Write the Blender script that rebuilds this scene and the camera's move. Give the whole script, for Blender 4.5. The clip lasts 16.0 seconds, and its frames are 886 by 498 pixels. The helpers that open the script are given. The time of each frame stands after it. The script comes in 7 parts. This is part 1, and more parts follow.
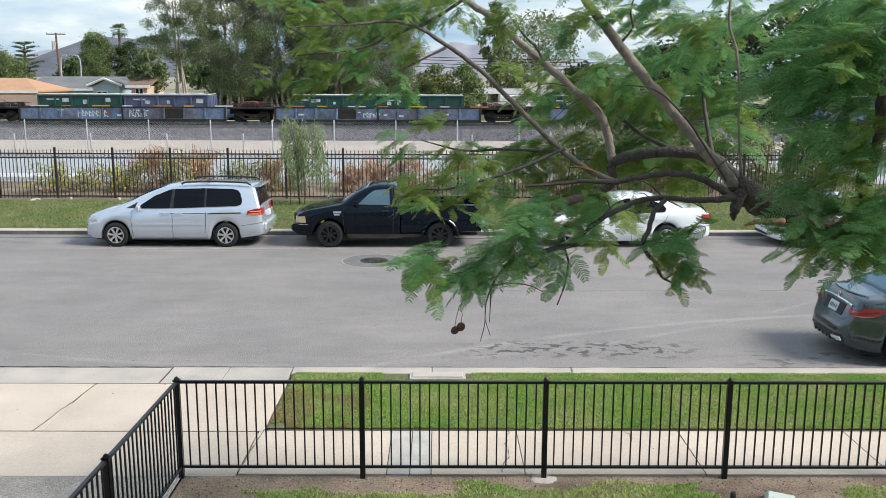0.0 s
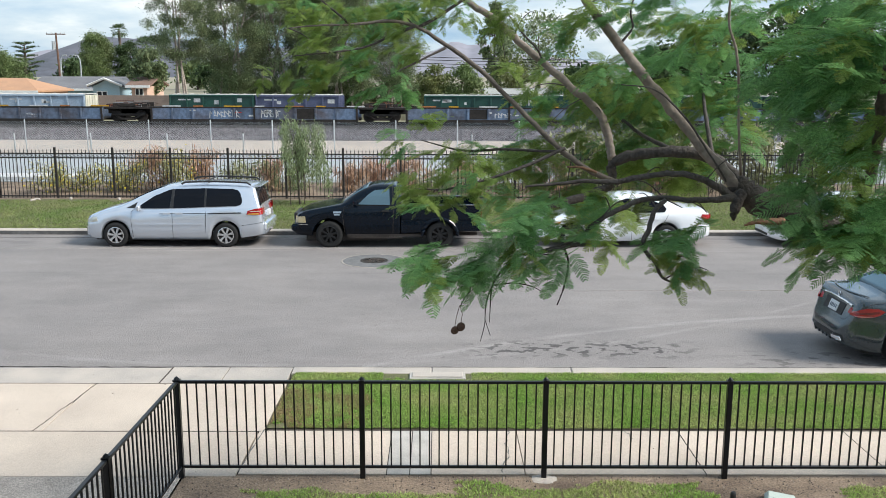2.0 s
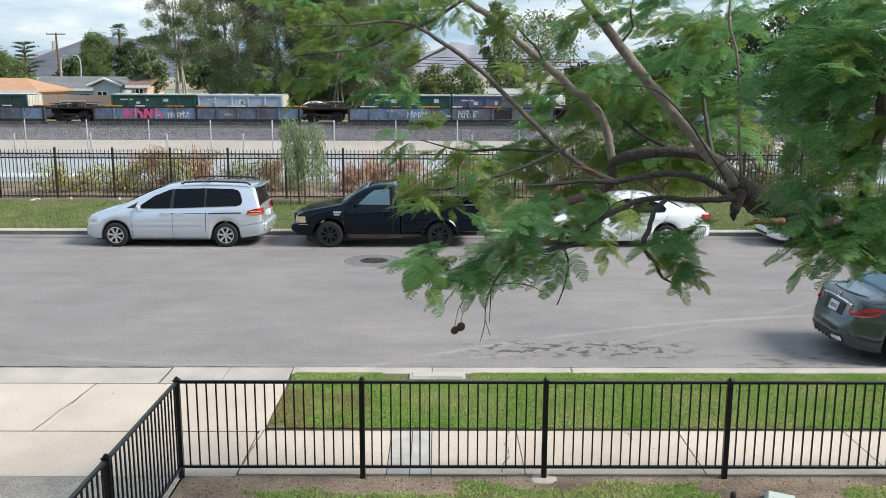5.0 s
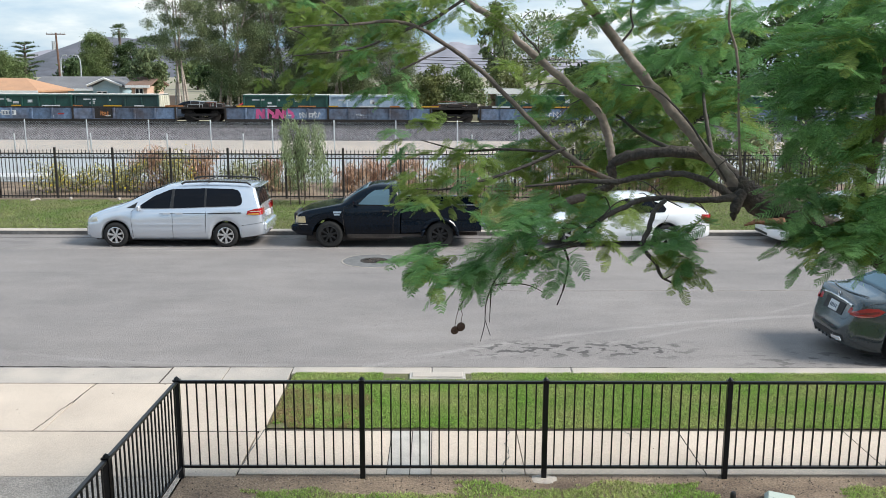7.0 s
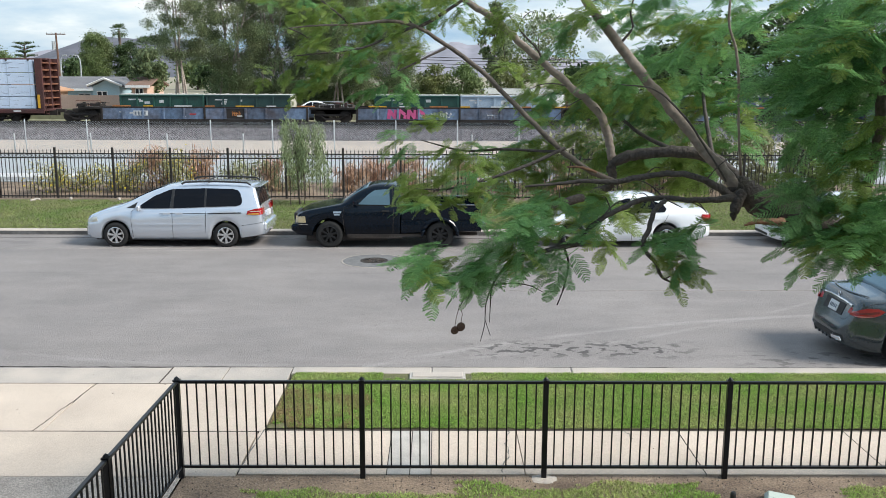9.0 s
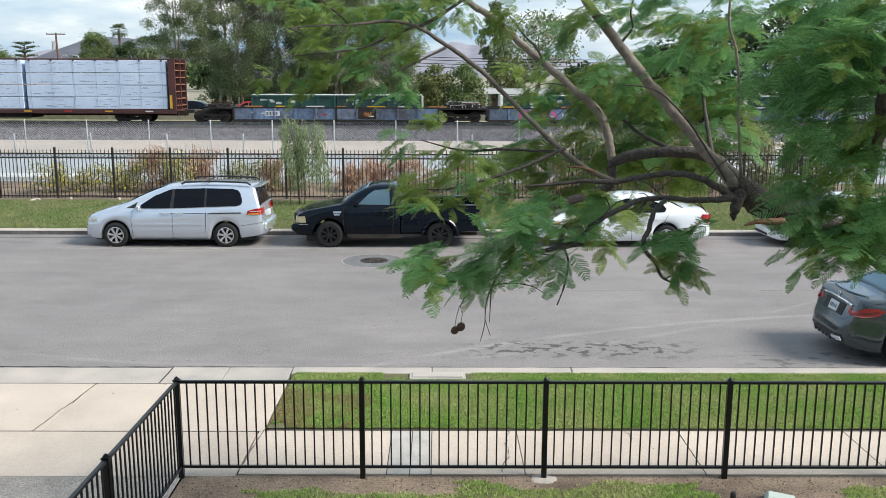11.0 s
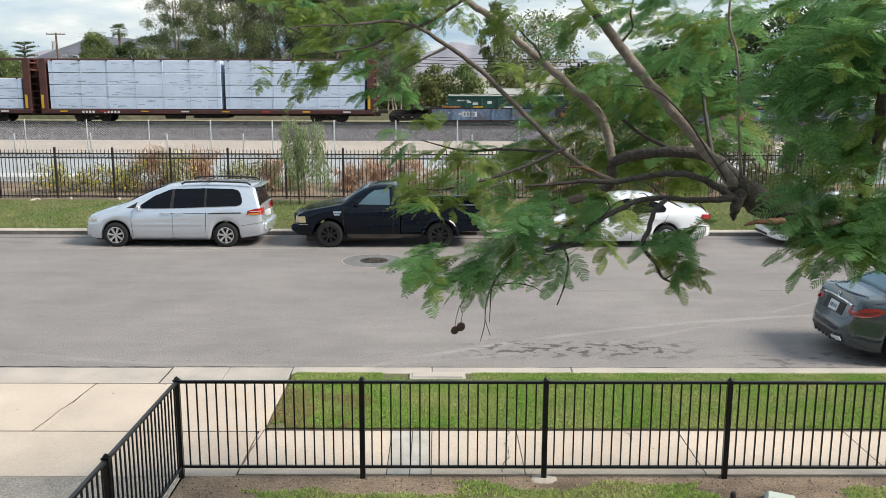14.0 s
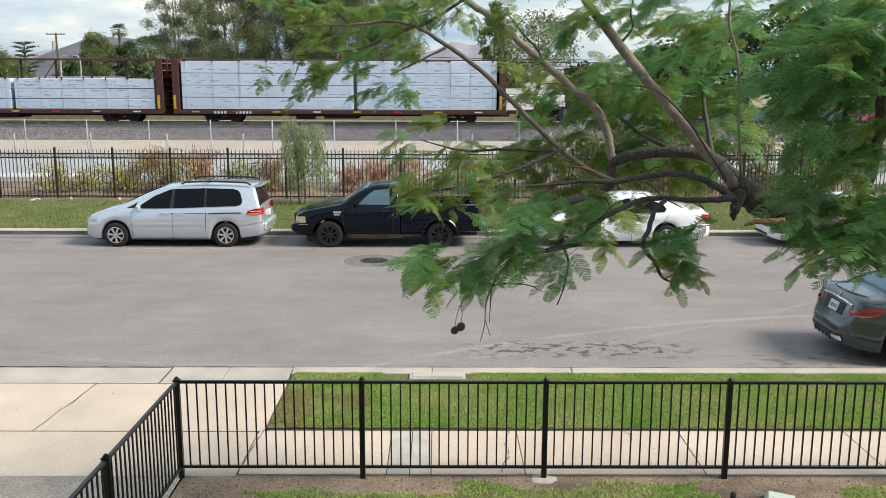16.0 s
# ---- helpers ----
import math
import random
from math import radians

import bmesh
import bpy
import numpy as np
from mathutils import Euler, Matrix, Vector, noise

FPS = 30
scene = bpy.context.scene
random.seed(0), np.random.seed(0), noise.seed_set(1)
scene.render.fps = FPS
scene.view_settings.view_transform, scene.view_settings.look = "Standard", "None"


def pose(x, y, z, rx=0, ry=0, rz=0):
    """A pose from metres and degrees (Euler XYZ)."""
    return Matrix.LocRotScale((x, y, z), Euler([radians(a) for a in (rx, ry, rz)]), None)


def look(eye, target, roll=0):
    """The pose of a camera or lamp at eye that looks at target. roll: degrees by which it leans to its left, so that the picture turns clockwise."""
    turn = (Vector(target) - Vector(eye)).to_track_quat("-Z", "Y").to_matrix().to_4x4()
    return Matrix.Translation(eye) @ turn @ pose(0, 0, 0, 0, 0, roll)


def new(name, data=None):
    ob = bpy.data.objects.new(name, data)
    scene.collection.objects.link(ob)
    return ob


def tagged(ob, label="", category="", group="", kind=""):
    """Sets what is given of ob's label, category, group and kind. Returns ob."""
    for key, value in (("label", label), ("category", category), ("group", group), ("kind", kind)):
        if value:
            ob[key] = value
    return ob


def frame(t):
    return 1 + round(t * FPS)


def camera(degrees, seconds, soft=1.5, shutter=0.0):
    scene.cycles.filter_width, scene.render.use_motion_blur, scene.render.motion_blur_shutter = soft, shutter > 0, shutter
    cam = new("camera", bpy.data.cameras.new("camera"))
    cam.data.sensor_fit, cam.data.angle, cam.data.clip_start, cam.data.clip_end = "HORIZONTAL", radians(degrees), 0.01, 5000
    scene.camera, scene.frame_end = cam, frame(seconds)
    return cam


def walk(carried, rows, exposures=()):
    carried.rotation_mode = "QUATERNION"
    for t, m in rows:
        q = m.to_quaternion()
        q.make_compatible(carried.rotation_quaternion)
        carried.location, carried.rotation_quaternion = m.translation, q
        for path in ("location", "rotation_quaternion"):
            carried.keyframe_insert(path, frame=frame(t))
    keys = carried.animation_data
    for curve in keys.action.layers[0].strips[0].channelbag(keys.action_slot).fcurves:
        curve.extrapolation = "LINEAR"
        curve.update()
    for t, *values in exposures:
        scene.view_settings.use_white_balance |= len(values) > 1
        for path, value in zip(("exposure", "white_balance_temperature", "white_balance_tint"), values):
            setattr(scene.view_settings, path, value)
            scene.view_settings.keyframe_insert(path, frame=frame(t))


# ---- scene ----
# Camera: hand-held still on a first-floor balcony, looking over the street to the railway.
cam = camera(52.92, 16.0, soft=0.55)
EYE = Vector((0.0, 0.0, 4.695))
YAW, TILT = 0.0052, 0.1919
AIM = EYE + Vector((math.sin(YAW) * math.cos(TILT), math.cos(YAW) * math.cos(TILT), -math.sin(TILT))) * 10
walk(cam, [(0.0, look(EYE, AIM, 0.2)), (16.0, look(EYE, AIM, 0.2))], [(0.0, 0.90, 6450, 9), (10.8, 0.90, 6450, 9), (13.4, 0.88, 6880, 10), (16.0, 0.88, 6950, 10)])

# World: bright broken overcast.
SUN_EL, SUN_AZ = radians(40), radians(104)
world = bpy.data.worlds.new("sky")
scene.world = world
world.use_nodes = True
wn, wl = world.node_tree.nodes, world.node_tree.links
wn.clear()
w_out = wn.new("ShaderNodeOutputWorld")
w_bg = wn.new("ShaderNodeBackground")
w_sky = wn.new("ShaderNodeTexSky")
w_sky.sky_type = "NISHITA"
w_sky.sun_disc = False
w_sky.sun_elevation, w_sky.sun_rotation = SUN_EL, SUN_AZ
w_sky.air_density, w_sky.dust_density = 1.0, 2.0
w_co = wn.new("ShaderNodeTexCoord")
w_map = wn.new("ShaderNodeMapping")
w_map.inputs["Scale"].default_value = (1.6, 1.6, 6.5)
w_map.inputs["Location"].default_value = (0.35, 0.2, 0.1)
w_noise = wn.new("ShaderNodeTexNoise")
w_noise.inputs["Scale"].default_value = 2.2
w_noise.inputs["Detail"].default_value = 7
w_noise.inputs["Roughness"].default_value = 0.55
w_ramp = wn.new("ShaderNodeValToRGB")
w_ramp.color_ramp.elements[0].position, w_ramp.color_ramp.elements[1].position = 0.42, 0.66
w_ramp.color_ramp.elements[0].color = (0.30, 0.47, 0.66, 1)
w_ramp.color_ramp.elements[1].color = (1.0, 1.0, 0.98, 1)
w_ramp.color_ramp.elements.new(0.55).color = (0.60, 0.70, 0.78, 1)
w_gain = wn.new("ShaderNodeMixRGB")
w_gain.blend_type = "MULTIPLY"
w_gain.inputs[0].default_value = 1.0
w_gain.inputs[2].default_value = (7.0, 7.0, 7.0, 1)
w_mix = wn.new("ShaderNodeMixRGB")
w_mix.inputs[0].default_value = 0.82
wl.new(w_co.outputs["Generated"], w_map.inputs["Vector"])
wl.new(w_map.outputs["Vector"], w_noise.inputs["Vector"])
wl.new(w_noise.outputs["Fac"], w_ramp.inputs["Fac"])
wl.new(w_ramp.outputs["Color"], w_gain.inputs[1])
wl.new(w_gain.outputs["Color"], w_mix.inputs[2])
wl.new(w_sky.outputs["Color"], w_mix.inputs[1])
wl.new(w_mix.outputs["Color"], w_bg.inputs["Color"])
w_bg.inputs["Strength"].default_value = 0.10
wl.new(w_bg.outputs["Background"], w_out.inputs["Surface"])
sun = new("sun", bpy.data.lights.new("sun", "SUN"))
sun.data.energy, sun.data.angle, sun.data.color = 2.8, radians(20), (1.0, 0.95, 0.88)
sun_dir = Vector((math.sin(SUN_AZ) * math.cos(SUN_EL), math.cos(SUN_AZ) * math.cos(SUN_EL), math.sin(SUN_EL)))
sun.matrix_world = look(sun_dir * 60, (0, 0, 0))


# Materials
def mat(name, col, rough=0.6, metal=0.0, var=0.15, scale=3.0, fine=60.0, bump=0.0, col2=None, mixscale=None, spec=0.5, coat=0.0, island=0.0, rand=0.0):
    """Principled surface with colour variation at two scales and fine relief."""
    m = bpy.data.materials.new(name)
    m.use_nodes = True
    nt = m.node_tree
    N, L = nt.nodes, nt.links
    b = N["Principled BSDF"]
    b.inputs["Roughness"].default_value, b.inputs["Metallic"].default_value = rough, metal
    b.inputs["Specular IOR Level"].default_value = spec
    b.inputs["Coat Weight"].default_value = coat
    b.inputs["Coat Roughness"].default_value = 0.06
    co = N.new("ShaderNodeTexCoord")
    n1, n2 = N.new("ShaderNodeTexNoise"), N.new("ShaderNodeTexNoise")
    n1.inputs["Scale"].default_value, n1.inputs["Detail"].default_value = mixscale or scale, 5
    n2.inputs["Scale"].default_value, n2.inputs["Detail"].default_value = fine, 3
    for n in (n1, n2):
        L.new(co.outputs["Object"], n.inputs["Vector"])
    mix = N.new("ShaderNodeMixRGB")
    mix.inputs[1].default_value = (*col, 1)
    mix.inputs[2].default_value = (*(col2 or [c * (1 - 1.6 * var) for c in col]), 1)
    r = N.new("ShaderNodeMapRange")
    r.inputs[1].default_value, r.inputs[2].default_value = 0.35, 0.68
    L.new(n1.outputs["Fac"], r.inputs[0])
    L.new(r.outputs[0], mix.inputs[0])
    h = N.new("ShaderNodeHueSaturation")
    v = N.new("ShaderNodeMapRange")
    v.inputs[1].default_value, v.inputs[2].default_value = 0.25, 0.75
    v.inputs[3].default_value, v.inputs[4].default_value = 1 - var * 1.3, 1 + var * 1.3
    L.new(n2.outputs["Fac"], v.inputs[0])
    value = v.outputs[0]
    for kind, amount in (("island", island), ("rand", rand)):
        if amount:
            src = N.new("ShaderNodeNewGeometry").outputs["Random Per Island"] if kind == "island" else N.new("ShaderNodeObjectInfo").outputs["Random"]
            k = N.new("ShaderNodeMapRange")
            k.inputs[3].default_value, k.inputs[4].default_value = 1 - amount, 1 + amount
            L.new(src, k.inputs[0])
            mu = N.new("ShaderNodeMath")
            mu.operation = "MULTIPLY"
            L.new(value, mu.inputs[0])
            L.new(k.outputs[0], mu.inputs[1])
            value = mu.outputs[0]
    L.new(value, h.inputs["Value"])
    L.new(mix.outputs[0], h.inputs["Color"])
    L.new(h.outputs[0], b.inputs["Base Color"])
    if bump:
        bp = N.new("ShaderNodeBump")
        bp.inputs["Strength"].default_value, bp.inputs["Distance"].default_value = min(1, bump), 0.02
        L.new(n2.outputs["Fac"], bp.inputs["Height"])
        L.new(bp.outputs[0], b.inputs["Normal"])
    return m


def leafy(name, col, col2, scale=1.5, trans=0.35, island=0.35):
    """Foliage: two greens, leaf to leaf variation, some light coming through."""
    m = mat(name, col, 0.55, 0, 0.2, scale, 30, 0, col2, None, 0.3, 0, island)
    N, L = m.node_tree.nodes, m.node_tree.links
    b, out = N["Principled BSDF"], N["Material Output"]
    tr = N.new("ShaderNodeBsdfTranslucent")
    ms = N.new("ShaderNodeMixShader")
    ms.inputs[0].default_value = trans
    src = b.inputs["Base Color"].links[0].from_socket
    L.new(src, tr.inputs["Color"])
    L.new(b.outputs[0], ms.inputs[1])
    L.new(tr.outputs[0], ms.inputs[2])
    L.new(ms.outputs[0], out.inputs["Surface"])
    return m


def glass_dark(name, tint, rough=0.03):
    m = mat(name, tint, rough, 0, 0.05, 2, 20, 0, spec=0.17)
    return m


M_BLACK = mat("black_powder_coat", (0.005, 0.006, 0.008), 0.32, 0, 0.25, 4, 90, 0.05, spec=0.32)
M_BLACKFAR = mat("weathered_black_iron", (0.025, 0.020, 0.018), 0.6, 0, 0.3, 2, 40)
M_ASPHALT = mat("aged_asphalt", (0.238, 0.217, 0.207), 0.9, 0, 0.14, 0.35, 55, 0.6, (0.196, 0.180, 0.174))


def road_wear():
    """Street asphalt: wheel-path bands, a tar seam, pale curved scuffs and damp stains by the kerb."""
    N, L = M_ASPHALT.node_tree.nodes, M_ASPHALT.node_tree.links
    bsdf = N["Principled BSDF"]
    base = bsdf.inputs["Base Color"].links[0].from_socket
    co = N.new("ShaderNodeTexCoord").outputs["Object"]
    sep = N.new("ShaderNodeSeparateXYZ")
    L.new(co, sep.inputs[0])

    def op(kind, a, b=0.0):
        n = N.new("ShaderNodeMath")
        n.operation = kind
        for s, v in zip(n.inputs, (a, b)):
            if isinstance(v, (int, float)):
                s.default_value = v
            else:
                L.new(v, s)
        return n.outputs[0]

    def step(v, a, b):
        n = N.new("ShaderNodeMapRange")
        n.interpolation_type = "SMOOTHSTEP"
        L.new(v, n.inputs[0])
        n.inputs[1].default_value, n.inputs[2].default_value = a, b
        return n.outputs[0]

    def grain(sx, sy, detail=4):
        m = N.new("ShaderNodeMapping")
        m.inputs["Scale"].default_value = (sx, sy, 1)
        n = N.new("ShaderNodeTexNoise")
        n.inputs["Scale"].default_value, n.inputs["Detail"].default_value = 1.0, detail
        L.new(co, m.inputs[0])
        L.new(m.outputs[0], n.inputs["Vector"])
        return n.outputs["Fac"]

    x, y = sep.outputs[0], sep.outputs[1]
    near = lambda v, c, w0, w1: step(op("ABSOLUTE", op("SUBTRACT", v, c)), w1, w0)
    tone = op("ADD", 0.88, op("MULTIPLY", 0.24, grain(0.12, 1.3)))
    tone = op("ADD", tone, op("MULTIPLY", 0.62, op("SUBTRACT", grain(24, 30, 3), 0.5)))
    tone = op("ADD", tone, op("MULTIPLY", 0.36, op("SUBTRACT", grain(1.1, 2.0, 6), 0.5)))
    speck = step(grain(7, 9, 2), 0.70, 0.76)
    tone = op("SUBTRACT", tone, op("MULTIPLY", 0.38, speck))
    u = op("ADD", x, 0.7)
    arc = op("ADD", 14.28, op("MULTIPLY", u, op("SUBTRACT", 0.471, op("MULTIPLY", 0.0267, op("SUBTRACT", x, 2.89)))))
    scuff = op("MULTIPLY", near(op("SUBTRACT", y, arc), 0.0, 0.02, 0.14), step(grain(0.7, 3), 0.34, 0.56))
    arc2 = op("ADD", 14.05, op("MULTIPLY", 0.035, op("MULTIPLY", op("ADD", x, 3.0), op("ADD", x, 3.0))))
    scuff2 = op("MULTIPLY", near(op("SUBTRACT", y, arc2), 0.0, 0.02, 0.12), step(grain(0.6, 3), 0.40, 0.60))
    tone = op("ADD", tone, op("MULTIPLY", 0.26, op("MAXIMUM", scuff, op("MULTIPLY", scuff2, 0.7))))
    tone = op("SUBTRACT", tone, op("MULTIPLY", 0.16, op("MULTIPLY", near(y, 20.84, 0.01, 0.05), step(grain(0.25, 1), 0.42, 0.55))))
    tone = op("ADD", tone, op("MULTIPLY", 0.16, op("MULTIPLY", near(y, 23.75, 0.02, 0.07), step(grain(0.2, 1), 0.40, 0.55))))
    damp = op("MULTIPLY", op("MULTIPLY", near(x, 2.5, 1.3, 2.4), near(y, 14.95, 0.15, 0.7)), step(grain(4.6, 5.5, 6), 0.53, 0.575))
    damp2 = op("MULTIPLY", op("MULTIPLY", near(x, 7.0, 1.0, 2.6), near(y, 14.4, 0.2, 0.7)), step(grain(3.2, 4.5), 0.55, 0.62))
    tone = op("MULTIPLY", tone, op("SUBTRACT", 1.0, op("MULTIPLY", 0.66, op("MAXIMUM", damp, op("MULTIPLY", damp2, 0.7)))))
    oil = op("MULTIPLY", near(y, 25.0, 0.2, 1.1), step(grain(0.7, 2.2), 0.45, 0.65))
    tone = op("MULTIPLY", tone, op("SUBTRACT", 1.0, op("MULTIPLY", 0.18, oil)))
    hsv = N.new("ShaderNodeHueSaturation")
    L.new(base, hsv.inputs["Color"])
    L.new(tone, hsv.inputs["Value"])
    L.new(hsv.outputs[0], bsdf.inputs["Base Color"])


road_wear()
M_ASPHALT_DK = mat("drive_asphalt", (0.40, 0.355, 0.315), 0.9, 0, 0.42, 1.5, 60, 0.8, (0.25, 0.225, 0.20))
M_CONC = mat("sidewalk_concrete", (0.540, 0.455, 0.375), 0.85, 0, 0.15, 1.1, 70, 0.3, (0.46, 0.385, 0.318), rand=0.06)
M_KERB = mat("kerb_concrete", (0.46, 0.405, 0.352), 0.85, 0, 0.12, 1.5, 60, 0.3, (0.34, 0.31, 0.28))
M_PATCH = mat("pale_concrete_patch", (0.47, 0.44, 0.40), 0.85, 0, 0.14, 4, 60, 0.2)
M_CHANNEL = mat("channel_concrete", (0.36, 0.385, 0.40), 0.85, 0, 0.08, 0.3, 30, 0.1)
M_LAWN = mat("lawn_soil", (0.095, 0.105, 0.038), 0.95, 0, 0.3, 0.9, 45, 0.8, (0.125, 0.115, 0.055))
M_DIRT = mat("dirt", (0.255, 0.190, 0.135), 0.95, 0, 0.4, 1.6, 45, 1.0, (0.10, 0.070, 0.050))
M_SAND = mat("sandy_track", (0.50, 0.42, 0.35), 0.95, 0, 0.12, 0.25, 12, 0.3, (0.42, 0.36, 0.31))
M_BALLAST = mat("ballast_bed", (0.14, 0.13, 0.13), 0.95, 0, 0.3, 0.6, 9, 0.8)
M_STONE = mat("ballast_stone", (0.175, 0.16, 0.17), 0.95, 0, 0.2, 1, 20, 0, island=0.7)
M_FIELD = mat("dry_ground", (0.30, 0.26, 0.20), 0.95, 0, 0.2, 0.05, 2, 0, (0.20, 0.20, 0.12))
M_GRASS = leafy("grass_blade", (0.225, 0.375, 0.072), (0.40, 0.435, 0.17), 1.3, 0.35, 0.7)
M_DEADGRASS = leafy("dead_grass_blade", (0.34, 0.27, 0.13), (0.26, 0.20, 0.10), 1.6, 0.3, 0.4)
M_GRASSFAR = leafy("verge_grass_blade", (0.150, 0.235, 0.055), (0.25, 0.275, 0.105), 0.6, 0.3, 0.5)
M_GALV = mat("galvanised_steel", (0.55, 0.57, 0.58), 0.5, 0.6, 0.12, 3, 60)
M_WIRE = mat("chain_link_wire", (0.42, 0.43, 0.44), 0.6, 0.4, 0.1, 3, 30)
M_RUST = mat("oxide_red_steel", (0.082, 0.027, 0.024), 0.75, 0, 0.25, 0.9, 14, 0.1, (0.048, 0.021, 0.019))
M_OLDRUST = mat("faded_orange_rust", (0.24, 0.10, 0.055), 0.85, 0, 0.3, 1.5, 14, 0.1, (0.13, 0.05, 0.03))
M_UNDER = mat("grime_and_shade_dark", (0.035, 0.028, 0.024), 0.85, 0, 0.35, 2, 25)
M_RAIL = mat("rail_steel", (0.045, 0.034, 0.030), 0.7, 0.2, 0.3, 2, 30)
M_TIE = mat("timber_tie", (0.075, 0.06, 0.05), 0.95, 0, 0.3, 2, 30)
M_WRAP = mat("white_lumber_wrap", (0.57, 0.66, 0.79), 0.45, 0, 0.05, 0.6, 7, 0.25, (0.50, 0.59, 0.72), rand=0.03)
M_STRAP = mat("wrap_seam", (0.20, 0.23, 0.29), 0.7, 0, 0.3, 3, 30)
M_YELLOW = mat("yellow_reflector", (0.62, 0.34, 0.02), 0.5, 0, 0.15, 3, 30)
M_ORANGE = mat("faded_orange_paint", (0.48, 0.19, 0.06), 0.7, 0, 0.25, 3, 20)
M_REDMARK = mat("red_reflector", (0.42, 0.03, 0.025), 0.5, 0, 0.15, 3, 30)
M_WHITEMARK = mat("faded_white_paint", (0.68, 0.68, 0.67), 0.7, 0, 0.2, 4, 30)
M_PINKTAG = mat("pink_spray_paint", (0.62, 0.10, 0.26), 0.6, 0, 0.15, 3, 30)
M_WELL = mat("weathered_blue_grey_well", (0.150, 0.225, 0.345), 0.75, 0, 0.28, 0.55, 5, 0.1, (0.085, 0.080, 0.095), rand=0.3)
M_CGREEN = mat("green_container_paint", (0.012, 0.072, 0.052), 0.5, 0, 0.2, 0.8, 12, 0.05, (0.014, 0.055, 0.045))
M_CDGREEN = mat("dark_green_container_paint", (0.018, 0.056, 0.050), 0.5, 0, 0.2, 0.8, 12, 0.05)
M_CPURPLE = mat("purple_blue_container_paint", (0.095, 0.11, 0.19), 0.55, 0, 0.2, 0.8, 12, 0.05)
M_CLIGHT = mat("pale_blue_container_paint", (0.36, 0.45, 0.55), 0.55, 0, 0.15, 0.8, 12, 0.05)
M_CREAM = mat("cream_door_paint", (0.58, 0.56, 0.46), 0.6, 0, 0.12, 1.5, 20)
M_ROOFTOP = mat("pale_container_roof", (0.52, 0.51, 0.48), 0.6, 0, 0.2, 0.7, 10)


# Mesh helpers
def part(name, bm, material, parent=None, label="", smooth=False):
    """One mesh object from a bmesh, under a thing or a part."""
    me = bpy.data.meshes.new(name)
    bm.to_mesh(me)
    bm.free()
    me.materials.append(material)
    if smooth:
        me.polygons.foreach_set("use_smooth", [True] * len(me.polygons))
    ob = new(name, me)
    if parent:
        ob.parent = parent
    if label:
        ob["label"] = label
    return ob


def raw(name, verts, faces, material, parent=None, label="", smooth=False):
    me = bpy.data.meshes.new(name)
    me.from_pydata([tuple(v) for v in verts], [], [tuple(f) for f in faces])
    me.materials.append(material)
    if smooth:
        me.polygons.foreach_set("use_smooth", [True] * len(me.polygons))
    ob = new(name, me)
    if parent:
        ob.parent = parent
    if label:
        ob["label"] = label
    return ob


def share(name, me, parent, m):
    ob = new(name, me)
    ob.parent = parent
    ob.matrix_basis = m
    return ob


def thing(name, label, category, group="", m=None):
    ob = new(name)
    ob.empty_display_size = 0.2
    if m is not None:
        ob.matrix_basis = m
    return tagged(ob, label, category, group)


def box(bm, x0, x1, y0, y1, z0, z1, bev=0.0):
    vs = [bm.verts.new((x, y, z)) for z in (z0, z1) for y in (y0, y1) for x in (x0, x1)]
    fs = [bm.faces.new([vs[i] for i in f]) for f in ((0, 2, 3, 1), (4, 5, 7, 6), (0, 1, 5, 4), (2, 6, 7, 3), (0, 4, 6, 2), (1, 3, 7, 5))]
    if bev:
        es = list({e for f in fs for e in f.edges})
        bmesh.ops.bevel(bm, geom=es, offset=bev, segments=1, affect="EDGES")
    return bm


def nbox(*a):
    return box(bmesh.new(), *a)


def tube(bm, pts, radii, n=8, cap=True):
    """A tapered tube along points."""
    pts = [Vector(p) for p in pts]
    rings = []
    for i, p in enumerate(pts):
        d = (pts[min(i + 1, len(pts) - 1)] - pts[max(i - 1, 0)]).normalized()
        u = d.cross(Vector((0.13, 0.31, 0.94))).normalized() if abs(d.z) < 0.95 else d.cross(Vector((1, 0.1, 0))).normalized()
        v = d.cross(u)
        rings.append([bm.verts.new(p + (u * math.cos(2 * math.pi * k / n) + v * math.sin(2 * math.pi * k / n)) * radii[i]) for k in range(n)])
    for a, b in zip(rings, rings[1:]):
        for k in range(n):
            bm.faces.new((a[k], a[(k + 1) % n], b[(k + 1) % n], b[k]))
    if cap:
        bm.faces.new(rings[0][::-1])
        bm.faces.new(rings[-1])
    return bm


def cyl(bm, a, b, r, n=12):
    return tube(bm, (a, b), (r, r), n)


def smoothed(pts, steps=5):
    """Catmull-Rom through points of any dimension."""
    P = [np.array(p, float) for p in pts]
    P = [2 * P[0] - P[1]] + P + [2 * P[-1] - P[-2]]
    out = []
    for i in range(1, len(P) - 2):
        for k in range(steps):
            t = k / steps
            out.append(0.5 * (2 * P[i] + (P[i + 1] - P[i - 1]) * t + (2 * P[i - 1] - 5 * P[i] + 4 * P[i + 1] - P[i + 2]) * t * t + (3 * P[i] - P[i - 1] - 3 * P[i + 1] + P[i + 2]) * t ** 3))
    out.append(P[-2])
    return out


